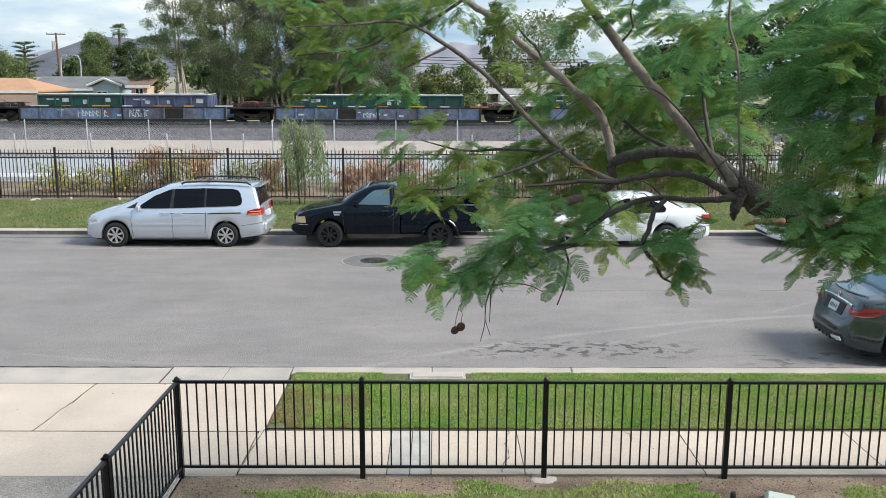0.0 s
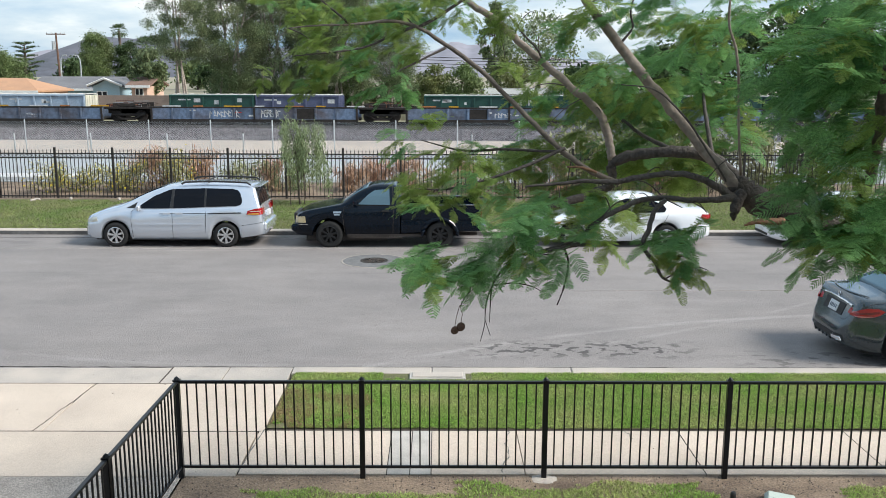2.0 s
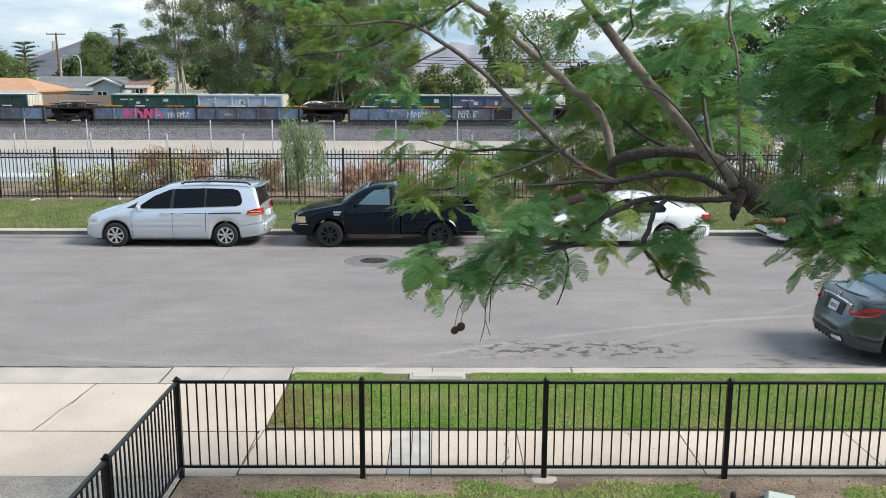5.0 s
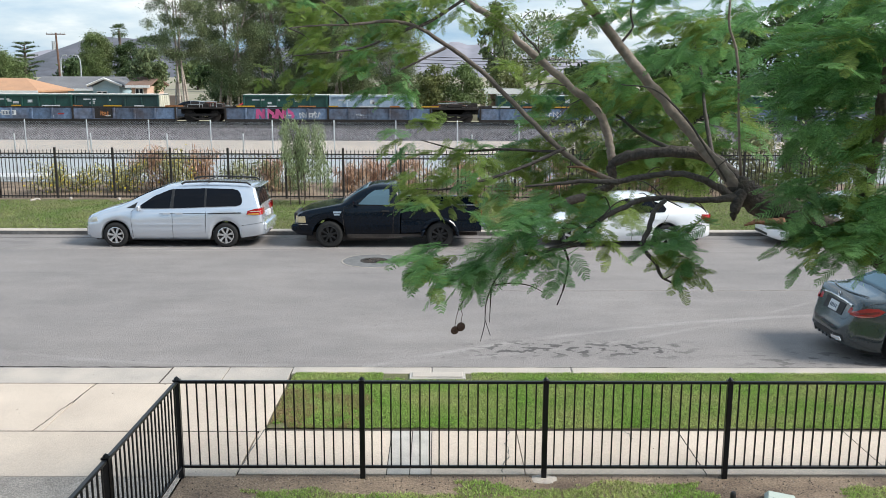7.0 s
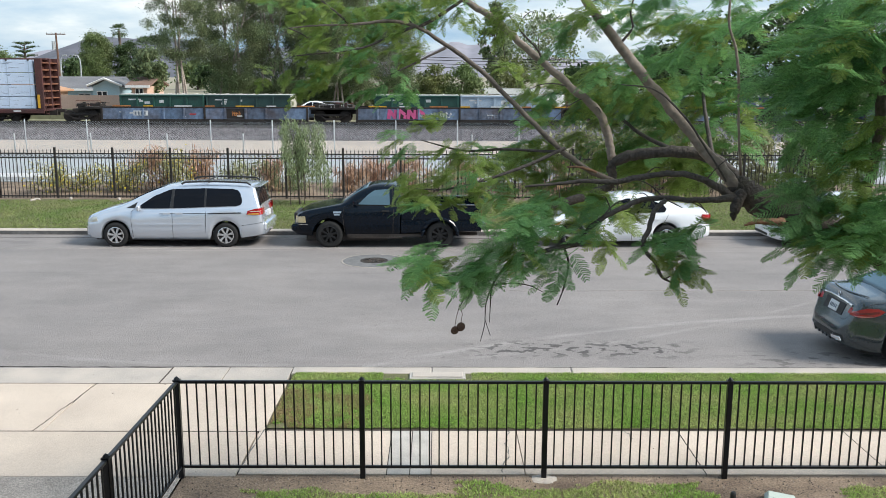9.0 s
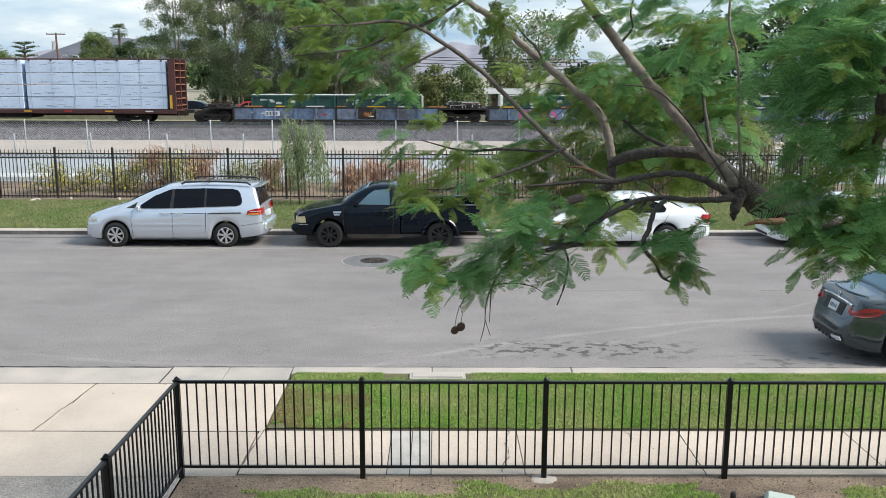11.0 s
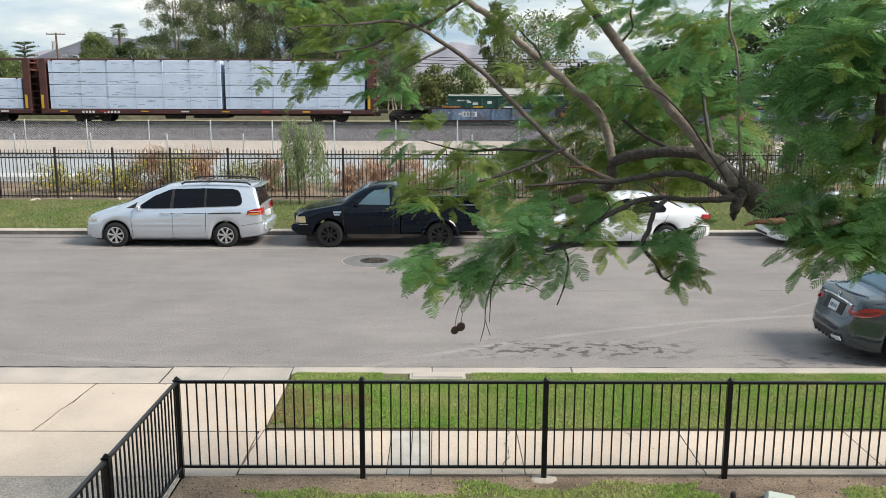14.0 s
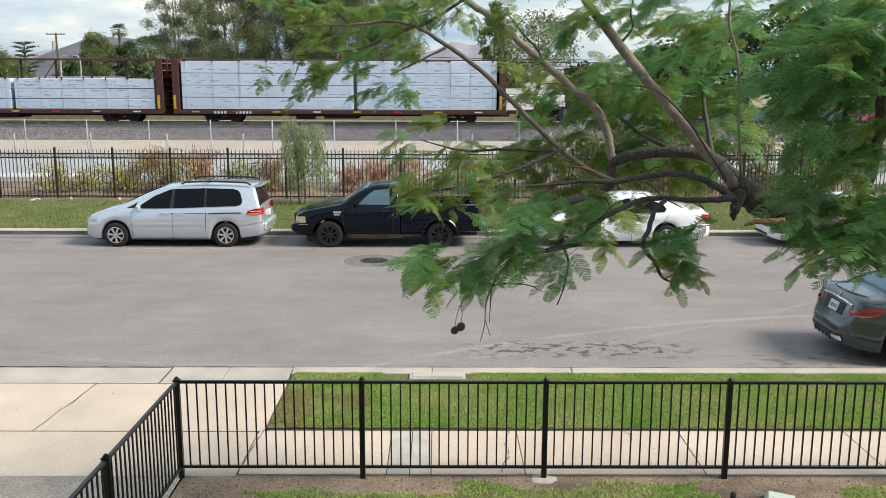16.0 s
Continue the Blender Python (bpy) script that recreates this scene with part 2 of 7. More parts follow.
def sheet(name, profile, x0, x1, material, label, nx=1):
    """A strip of ground: a profile of (y, z) drawn along x."""
    xs = np.linspace(x0, x1, nx + 1)
    vs = [(x, y, z) for x in xs for y, z in profile]
    n = len(profile)
    fs = [(i * n + j, (i + 1) * n + j, (i + 1) * n + j + 1, i * n + j + 1) for i in range(nx) for j in range(n - 1)]
    return tagged(raw(name, vs, fs, material), label, name.replace("_", " "), kind="structure")
# ---- ground, road and railway bed ----
KERB_N, KERB_F = 13.54, 26.2
sheet("ground", [(-2500, -0.08), (-200, -0.08), (-5, -0.08), (60, -0.08), (61, 0.25), (70, 0.35), (74, 1.08), (400, 1.4), (4500, 4.0)], -4000, 4000, M_FIELD, "dry flat ground reaching to the hills")
sheet("road", [(KERB_N + 0.02, 0.0), (20, 0.06), (KERB_F, 0.0)], -70, 70, M_ASPHALT, "worn grey asphalt street with faint tyre marks", 8)
sheet("yard_soil", [(4.0, 0.14), (9.66, 0.14)], -2.94, 14, M_DIRT, "bare brown soil behind the fence")
sheet("drive_asphalt", [(-1.0, 0.12), (9.6, 0.145)], -14, -2.96, M_ASPHALT_DK, "dark speckled asphalt driveway")
sheet("verge_soil", [(11.05, 0.143), (13.24, 0.143)], -2.25, 40, M_LAWN, "mown green lawn strip beside the kerb")
sheet("far_verge", [(26.55, 0.13), (32.6, 0.2)], -60, 60, M_LAWN, "mown grass verge along the far kerb", 6)
sheet("planting_bed", [(32.6, 0.2), (33.4, 0.18), (37.6, 0.25)], -60, 60, M_DIRT, "dry brown planting strip behind iron fence", 6)
sheet("channel_apron", [(37.6, 0.255), (47.6, 0.55)], -70, 70, M_CHANNEL, "pale blue-grey concrete service apron", 8)
sheet("track_road", [(47.6, 0.55), (56.1, 0.70)], -90, 90, M_SAND, "pale sandy service track beside railway", 10)
sheet("railway_bed", [(56.0, 0.70), (61.4, 1.076)], -120, 120, M_BALLAST, "grey crushed stone railway bed", 12)
# Bed colour is near-black to hold the shade band under the train.
sheet("track_bed", [(61.4, 1.076), (62.6, 1.161), (69.6, 1.16), (73, 0.4)], -120, 120, M_UNDER, "crushed stone under the track, train shade in its dark colour", 12)

M_DARKCONC = mat("dark_concrete", (0.15, 0.145, 0.14), 0.9, 0, 0.3, 1.2, 20, 0.2)
# near kerb and gutter lip, sidewalk slabs
kerb = thing("kerb", "pale concrete kerb beside the lawn strip", "kerb")
tagged(kerb, kind="structure")
x = -2.3
while x < 24:
    w = 6.0 if x > 0 else 2.2
    part("kerb_stone", nbox(x + 0.006, x + w - 0.006, KERB_N - 0.30, KERB_N + 0.0, -0.1, 0.15, 0.015), M_KERB, kerb)
    x += w
part("gutter", nbox(-60, 60, KERB_N, KERB_N + 0.02, -0.1, 0.012), M_UNDER, kerb)
far_kerb = tagged(thing("far_kerb", "grey concrete kerb along the far verge", "kerb"), kind="structure")
x = -42.0
while x < 42:
    part("kerb_stone", nbox(x + 0.01, x + 5.99, KERB_F, KERB_F + 0.36, -0.1, 0.15, 0.02), M_KERB, far_kerb)
    x += 6.0
part("gutter", nbox(-42, 42, KERB_F - 0.45, KERB_F - 0.012, -0.1, 0.018), M_ASPHALT, far_kerb, "dusty worn gutter pan")
# Thin slab over the kerb front, darker than the kerb top.
part("scuffed_face", nbox(-42, 42, KERB_F - 0.012, KERB_F + 0.001, -0.05, 0.128), M_DARKCONC, far_kerb, "darker grey kerb face")

walkway = tagged(thing("pavement", "pale beige concrete sidewalk slabs with tooled joints", "pavement"), kind="structure")
for x0, x1, mt in ((-2.33, -0.60, M_CONC), (-0.60, -0.33, M_PATCH), (-0.33, -0.08, M_PATCH), (-0.08, 1.02, M_CONC), (1.02, 3.13, M_CONC), (3.13, 5.3, M_CONC), (5.3, 7.5, M_CONC), (7.5, 9.7, M_CONC)):
    part("slab", nbox(x0 + 0.005, x1 - 0.005, 9.67, 10.95, 0.0, 0.15, 0.003), mt, walkway)
for x0, x1 in ((-14.0, -9.4), (-9.4, -2.34)):
    part("slab", nbox(x0 + 0.006, x1 - 0.006, 9.61, 10.918, 0.0, 0.148, 0.003), M_CONC, walkway)
for x0, x1 in ((-14.0, -9.4), (-9.4, -5.16), (-5.16, -2.27)):
    part("slab", nbox(x0 + 0.006, x1 - 0.006, 10.932, 12.758, 0.0, 0.147, 0.003), M_CONC, walkway)
for x0, x1 in ((-14.0, -8.6), (-8.6, -4.2), (-4.2, -3.3), (-3.3, -2.3)):
    part("slab", nbox(x0 + 0.006, x1 - 0.006, 12.77, KERB_N, -0.05, 0.13 if x1 < -4 else 0.142, 0.006), M_KERB, walkway)

# dark joint filler between slabs
for x0, x1, y0, y1 in ((-14, -2.3, 10.916, 10.938), (-14, -2.3, 12.752, 12.774), (-8.606, -8.594, 12.78, 13.53), (-4.206, -4.194, 12.78, 13.53), (-9.406, -9.394, 9.62, 12.75), (-0.605, -0.595, 9.68, 10.94), (-0.335, -0.325, 9.68, 10.94), (-0.085, -0.075, 9.68, 10.94), (3.122, 3.138, 9.68, 10.94), (5.295, 5.305, 9.68, 10.94)):
    part("joint", nbox(x0, x1, y0, y1, 0.0, 0.1500 if y1 < 12.76 else 0.1486), M_TIE, walkway)


def crack(name, a, b, n, wob, w, z, seed, material, parent):
    """A ragged thin line from a to b in the ground."""
    rg = random.Random(seed)
    va, vb = Vector((*a, 0)), Vector((*b, 0))
    side = (vb - va).normalized().cross(Vector((0, 0, 1)))
    V, off = [], 0.0
    for i in range(n + 1):
        off = 0.75 * off + rg.uniform(-wob, wob)
        q, ww = va.lerp(vb, i / n) + side * off, w * rg.uniform(0.35, 1.3)
        V += [(q + side * ww)[:2] + (z,), (q - side * ww)[:2] + (z,), (q - side * ww)[:2] + (z - 0.02,), (q + side * ww)[:2] + (z - 0.02,)]
    F = [(4 * i + j, 4 * i + (j + 1) % 4, 4 * i + 4 + (j + 1) % 4, 4 * i + 4 + j) for i in range(n) for j in range(4)]
    return raw(name, V, F, material, parent)


crack("crack", (-5.27, 10.93), (-5.12, 12.75), 40, 0.010, 0.008, 0.1498, 1, M_TIE, walkway)
crack("crack", (0.93, 10.95), (0.79, 9.70), 24, 0.03, 0.007, 0.1526, 2, M_DARKCONC, walkway)
crack("crack", (2.42, 10.95), (2.50, 10.70), 8, 0.02, 0.006, 0.1526, 3, M_DARKCONC, walkway)
crack("crack", (-2.33, 9.68), (-2.28, 11.0), 14, 0.008, 0.008, 0.1526, 4, M_DARKCONC, walkway)
road_marks = tagged(thing("road_seam", "dark ragged seams in the worn asphalt", "road seam"), kind="structure")
# Dark ragged line along the near gutter.
crack("grime_line", (-14, 13.955), (14, 13.955), 220, 0.010, 0.020, 0.006, 5, M_UNDER, road_marks)
crack("tar_seam", (0.6, 19.05), (16, 19.25), 120, 0.012, 0.005, 0.058, 6, M_ASPHALT_DK, road_marks)
crack("tar_seam", (-16, 24.02), (0.5, 24.0), 120, 0.012, 0.012, 0.026, 7, M_PATCH, road_marks)

# grass blades
def blades(name, x0, x1, y0, y1, z, n, tall, wide, label, seed, slope=0.0, edge=None, material=None):
    rg = np.random.default_rng(seed)
    px_, py_ = rg.uniform(x0, x1, n), rg.uniform(y0, y1, n)
    if edge:
        keep = np.array([edge(a, b) for a, b in zip(px_, py_)])
        px_, py_ = px_[keep], py_[keep]
        n = len(px_)
    a = rg.uniform(0, 2 * math.pi, n)
    h = tall * rg.uniform(0.5, 1.25, n)
    lean = rg.normal(0, 0.85, (n, 2)) * h[:, None]
    zz = z + slope * (py_ - y0)
    V = np.empty((n, 3, 3))
    V[:, 0] = np.stack([px_ - np.cos(a) * wide, py_ - np.sin(a) * wide, zz - 0.005], 1)
    V[:, 1] = np.stack([px_ + np.cos(a) * wide, py_ + np.sin(a) * wide, zz - 0.005], 1)
    V[:, 2] = np.stack([px_ + lean[:, 0], py_ + lean[:, 1], zz + h], 1)
    me = bpy.data.meshes.new(name)
    me.vertices.add(n * 3)
    me.vertices.foreach_set("co", V.reshape(-1))
    me.loops.add(n * 3)
    me.loops.foreach_set("vertex_index", np.arange(n * 3))
    me.polygons.add(n)
    me.polygons.foreach_set("loop_start", np.arange(n) * 3)
    me.polygons.foreach_set("loop_total", np.full(n, 3))
    me.update()
    me.validate()
    me.materials.append(material or M_GRASS)
    return tagged(new(name, me), label, "grass", kind="stuff")


blades("lawn_grass", -2.22, 9.5, 11.0, 13.27, 0.148, 330000, 0.021, 0.0048, "short bright green mown lawn grass", 1, 0, lambda a, b: b > 11.055 + 0.06 * noise.noise(Vector((a * 6, 0, 2))) and (a > -1.9 + 0.3 * noise.noise(Vector((b * 3, 1, 0))) or b > 11.7 or noise.noise(Vector((a * 6, b * 6, 3))) > 0.1) and not (-0.5 < a < 0.52 and b > 12.93) and not (-0.85 < a < -0.45 and b > 12.98 + 0.2 * noise.noise(Vector((a * 9, 3, 0)))))
blades("far_verge_grass", -24, 24, 26.6, 32.5, 0.135, 170000, 0.045, 0.010, "mown green grass on the far verge", 2, 0.011, lambda a, b: b < 32.2 + 0.3 * noise.noise(Vector((a * 2, 0, 4))), M_GRASSFAR)
blades("yard_grass", -2.2, 8, 7.6, 9.5, 0.145, 130000, 0.026, 0.0048, "patchy yard grass behind the fence", 3, 0, lambda a, b: 0.45 * noise.noise(Vector((a * 1.3, b * 2.0, 7))) + (9.36 - b) + 0.12 * noise.noise(Vector((a * 9, b * 9, 1))) > 0 and not (2.95 < a + 0.3 * noise.noise(Vector((b * 4, 0, 0))) < 4.35) and (a > -2.0 or noise.noise(Vector((a * 5, b * 5, 2))) > 0.1))
blades("dry_grass", -2.24, -0.9, 11.06, 12.5, 0.148, 20000, 0.024, 0.007, "dead straw-coloured patch in the lawn", 9, 0, lambda a, b: noise.noise(Vector((a * 2.2, b * 2.2, 5))) + 0.5 * noise.noise(Vector((a * 7, b * 7, 5))) - 0.45 * (a + 1.75) > -0.08, M_DEADGRASS)
# Soil edge in a near-black tone that includes the overhanging grass's shade.
tagged(part("lawn_edge", nbox(-2.22, 24, 10.955, 11.05, 0.02, 0.13), M_TIE), "bare soil lawn edge with the grass overhang's shade in its colour", "soil", kind="structure")


def pebbles(n, x0, x1, y0, y1, z, seed, big=0.003):
    rg = np.random.default_rng(seed)
    base = np.array([(1, 0, -0.3), (-0.5, 0.9, -0.3), (-0.5, -0.9, -0.3), (0.1, 0.1, 0.8)])
    tri = np.array([(0, 1, 3), (1, 2, 3), (2, 0, 3)])
    s = rg.gamma(2.0, big, n) + 0.003
    a = rg.uniform(0, 6.28, n)
    x, y = rg.uniform(x0, x1, n), rg.uniform(y0, y1, n)
    V = np.empty((n, 4, 3))
    V[:, :, 0] = x[:, None] + s[:, None] * (base[None, :, 0] * np.cos(a)[:, None] - base[None, :, 1] * np.sin(a)[:, None])
    V[:, :, 1] = y[:, None] + s[:, None] * (base[None, :, 0] * np.sin(a)[:, None] + base[None, :, 1] * np.cos(a)[:, None])
    V[:, :, 2] = z + s[:, None] * base[None, :, 2]
    F = (np.arange(n)[:, None, None] * 4 + tri[None]).reshape(-1, 3)
    return tagged(raw("pebbles", V.reshape(-1, 3), F, M_LITTER), "scattered pebbles and leaf litter on soil", "litter", kind="stuff")


M_LITTER = mat("pebbles_and_litter", (0.22, 0.18, 0.145), 0.9, 0, 0.2, 3, 40, 0, island=0.8)
pebbles(4200, -2.9, 7.5, 8.4, 9.62, 0.143, 5)
pebbles(160, -14, 9, 9.7, 13.5, 0.151, 6, 0.002)
pebbles(260, -16, 9, 13.6, 17.5, 0.012, 7, 0.002)

# ---- near fence ----
def near_fence():
    fence = thing("metal_fence", "black powder-coated steel picket fence around the yard", "fence")
    pk = nbox(-0.008, 0.008, -0.008, 0.008, 0.27, 1.29)
    me_p = part("picket", pk, M_BLACK, fence).data
    bpy.data.objects.remove(fence.children[0])
    bm = nbox(-0.03, 0.03, -0.03, 0.03, 0.1, 1.31, 0.004)
    post0 = part("post", bm, M_BLACK)
    me_post = post0.data
    bpy.data.objects.remove(post0)
    bm = nbox(-0.036, 0.036, -0.036, 0.036, 1.31, 1.325)
    tube(bm, ((0, 0, 1.325), (0, 0, 1.345), (0, 0, 1.362)), (0.032, 0.022, 0.004), 8)
    cap0 = part("post_cap", bm, M_BLACK)
    me_cap = cap0.data
    bpy.data.objects.remove(cap0)
    gap = 2.0868
    runs = [((-2.952 + gap * i, 9.59), (-2.952 + gap * (i + 1), 9.59)) for i in range(5)] + [((-2.952 - 0.03 * i, 9.59 - gap * i), (-2.982 - 0.03 * i, 9.59 - gap * (i + 1))) for i in range(2)]
    done = set()
    for a, b in runs:
        for q in (a, b):
            if q not in done:
                done.add(q)
                share("post", me_post, fence, pose(q[0], q[1], 0))
                share("post_cap", me_cap, fence, pose(q[0], q[1], 0))
        va, vb = Vector((*a, 0)), Vector((*b, 0))
        side = (vb - va).normalized().cross(Vector((0, 0, 1)))
        ang = math.degrees(math.atan2(vb.y - va.y, vb.x - va.x))
        long = (vb - va).length
        for z0, z1, w, nm in ((1.283, 1.313, 0.021, "top_rail"), (0.262, 0.292, 0.018, "bottom_rail")):
            rail = part(nm, nbox(0.03, long - 0.03, -w, w, z0, z1, 0.003), M_BLACK, fence)
            rail.matrix_basis = pose(a[0], a[1], 0, 0, 0, ang)
        for k in range(1, 19):
            q = va.lerp(vb, k / 19)
            share("picket", me_p, fence, pose(q.x, q.y, 0, 0, 0, ang))
    return fence


near_fence()
for x, y in ((1.22, 9.56),):
    bm = tube(bmesh.new(), ((0, 0, 0), (0, 0, 0.016), (0, 0, 0.024), (0, 0, 0.027)), (0.17, 0.15, 0.11, 0.05), 26)
    for v in bm.verts:
        k = 1 + 0.38 * noise.noise(Vector((v.co.x * 14, v.co.y * 14, 3)))
        v.co.x, v.co.y, v.co.z = v.co.x * k, v.co.y * k * 0.8, v.co.z + 0.012 * noise.noise(v.co * 30)
    footing = tagged(part("concrete_footing", bm, M_KERB), "rough pale concrete footing round a fence post", "footing")
    footing.matrix_basis = pose(x, y, 0.125)

# ---- far iron fence ----
def far_fence():
    fence = thing("iron_fence", "dark spear-topped iron fence behind the verge", "fence")
    y, z0 = 33.0, 0.02
    gap = 2.128
    bm = nbox(-0.011, 0.011, -0.011, 0.011, 0.12, 1.90)
    tube(bm, ((0, 0, 1.90), (0, 0, 1.93), (0, 0, 1.99)), (0.014, 0.017, 0.002), 4)
    o = part("picket", bm, M_BLACKFAR)
    me_p = o.data
    bpy.data.objects.remove(o)
    o = part("post", nbox(-0.038, 0.038, -0.038, 0.038, -0.1, 2.05, 0.005), M_BLACKFAR)
    me_post = o.data
    bpy.data.objects.remove(o)
    o = part("ring", tube(bmesh.new(), [(0.045 * math.cos(t * math.pi / 4), 0, 0.045 * math.sin(t * math.pi / 4)) for t in range(9)], [0.008] * 9, 4, False), M_BLACKFAR)
    me_ring = o.data
    bpy.data.objects.remove(o)
    start = -14.18 - gap * 2
    for i in range(18):
        x = start + gap * i
        share("post", me_post, fence, pose(x, y, z0))
        if i == 17:
            break
        for za, nm in ((1.80, "top_rail"), (1.64, "second_rail"), (0.22, "bottom_rail")):
            part(nm, nbox(x + 0.038, x + gap - 0.038, y - 0.02, y + 0.02, z0 + za, z0 + za + 0.045), M_BLACKFAR, fence)
        for k in range(1, 15):
            share("picket", me_p, fence, pose(x + gap * k / 15, y, z0))
        for k in range(15):
            share("ring", me_ring, fence, pose(x + gap * (k + 0.5) / 15, y, z0 + 1.745))


far_fence()

# ---- chain link ----
def chain_link(label, y, z0, tall, xs, x0, x1, step, r):
    fence = thing("chain_link_fence", label, "fence")
    for x in xs:
        bm = tube(bmesh.new(), ((x, y, z0 - 0.1), (x, y, z0 + tall), (x, y, z0 + tall + 0.05)), (0.034, 0.034, 0.012), 8)
        part("post", bm, M_GALV, fence)
    vs, fs = [], []
    h = tall - 0.06
    for s in (1, -1):
        x = x0
        while x < x1:
            a, b = (x, y, z0 + 0.03), (x + s * h * 0.8, y, z0 + h)
            k = len(vs)
            for q in (a, b):
                vs += [(q[0] - r, q[1], q[2]), (q[0] + r, q[1] - r, q[2]), (q[0] + r, q[1] + r, q[2])]
            fs += [(k, k + 1, k + 4, k + 3), (k + 1, k + 2, k + 5, k + 4), (k + 2, k, k + 3, k + 5)]
            x += step
    raw("wire_mesh", vs, fs, M_WIRE, fence, "fine galvanised diamond mesh")["kind"] = "stuff"
    return fence


chain_link("galvanised chain-link fence along the railway track", 48.0, 0.6, 1.72, [-22.1 + 3.3 * i for i in range(-3, 17)], -34, 32, 0.085, 0.0038)
chain_link("galvanised chain-link fence beside the concrete apron", 37.4, 0.25, 2.02, [-17.7 + 3.18 * i for i in range(-3, 15)], -28, 26, 0.11, 0.0035)

# ---- rails and ties, ballast ----
TRACK_Y, RAIL_Z = 66.2, 1.34
for dy in (-0.75, 0.75):
    bm = nbox(-110, 110, TRACK_Y + dy - 0.035, TRACK_Y + dy + 0.035, RAIL_Z - 0.05, RAIL_Z)
    box(bm, -110, 110, TRACK_Y + dy - 0.01, TRACK_Y + dy + 0.01, RAIL_Z - 0.14, RAIL_Z - 0.05)
    box(bm, -110, 110, TRACK_Y + dy - 0.07, TRACK_Y + dy + 0.07, RAIL_Z - 0.16, RAIL_Z - 0.14)
    tagged(part("rail", bm, M_RAIL), "brown rusted steel running rail on ties", "rail", "rails of the track")
ties = tagged(thing("railway_ties", "row of dark timber railway ties in ballast", "ties"), kind="structure")
o = part("tie", nbox(-0.11, 0.11, TRACK_Y - 1.3, TRACK_Y + 1.3, 1.05, 1.19), M_TIE)
me_tie = o.data
bpy.data.objects.remove(o)
for i in range(200):
    share("tie", me_tie, ties, pose(-60 + 0.55 * i, 0, 0))


def ballast_stones(n):
    rg = np.random.default_rng(8)
    base = np.array([(1, 0, -0.4), (-0.5, 0.9, -0.4), (-0.5, -0.9, -0.4), (0.1, 0.1, 0.9)])
    tri = np.array([(0, 1, 3), (1, 2, 3), (2, 0, 3)])
    x = rg.uniform(-40, 40, n)
    y = rg.uniform(56.0, 61.5, n)
    z = np.where(y < 62.6, 0.70 + (y - 56.0) * 0.46 / 6.6, 1.16)
    s = rg.uniform(0.05, 0.12, n)
    a = rg.uniform(0, 6.28, n)
    V = np.empty((n, 4, 3))
    V[:, :, 0] = x[:, None] + s[:, None] * (base[None, :, 0] * np.cos(a)[:, None] - base[None, :, 1] * np.sin(a)[:, None])
    V[:, :, 1] = y[:, None] + s[:, None] * (base[None, :, 0] * np.sin(a)[:, None] + base[None, :, 1] * np.cos(a)[:, None])
    V[:, :, 2] = z[:, None] + s[:, None] * (base[None, :, 2] + 0.15)
    F = (np.arange(n)[:, None, None] * 4 + tri[None]).reshape(-1, 3)
    return tagged(raw("ballast", V.reshape(-1, 3), F, M_STONE), "loose grey and brown crushed ballast stones", "gravel", kind="stuff")


ballast_stones(36000)

# ---- train ----
SPEED = 4.725
SIDE = 64.68
MOVERS = []   # (thing, x at the start)
WHEELS = []


def wheelset(car, x, y_half=0.75):
    """Axle with two flanged wheels and bearing caps, turning with the speed."""
    bm = bmesh.new()
    for s in (-1, 1):
        cyl(bm, (0, s * 0.70, 0), (0, s * 0.82, 0), 0.42, 18)
        cyl(bm, (0, s * 0.66, 0), (0, s * 0.70, 0), 0.45, 18)
        for k in range(4):
            a = k * math.pi / 2
            cyl(bm, (0.25 * math.cos(a), s * 0.82, 0.25 * math.sin(a)), (0.25 * math.cos(a), s * 0.835, 0.25 * math.sin(a)), 0.05, 6)
    cyl(bm, (0, -0.95, 0), (0, 0.95, 0), 0.09, 8)
    ws = part("wheelset", bm, M_UNDER, car, "grimy steel wheels on an axle")
    WHEELS.append((ws, x))
    return ws


def truck(car, x):
    wheelset(car, x - 0.89)
    wheelset(car, x + 0.89)
    for s in (-1, 1):
        bm = bmesh.new()
        y = s * 0.98
        box(bm, x - 1.2, x + 1.2, y - 0.06, y + 0.06, 0.46, 0.62, 0.02)
        box(bm, x - 0.55, x + 0.55, y - 0.07, y + 0.07, 0.16, 0.30, 0.02)
        tube(bm, ((x - 0.95, y, 0.52), (x - 0.45, y, 0.22)), (0.07, 0.07), 6)
        tube(bm, ((x + 0.95, y, 0.52), (x + 0.45, y, 0.22)), (0.07, 0.07), 6)
        for q in (-0.15, 0, 0.15):
            cyl(bm, (x + q, y - s * 0.02, 0.28), (x + q, y - s * 0.02, 0.50), 0.055, 8)
        part("side_frame", bm, M_UNDER, car, "cast steel truck side frame")
    part("bolster", nbox(x - 0.2, x + 0.2, -0.95, 0.95, 0.42, 0.62), M_UNDER, car)


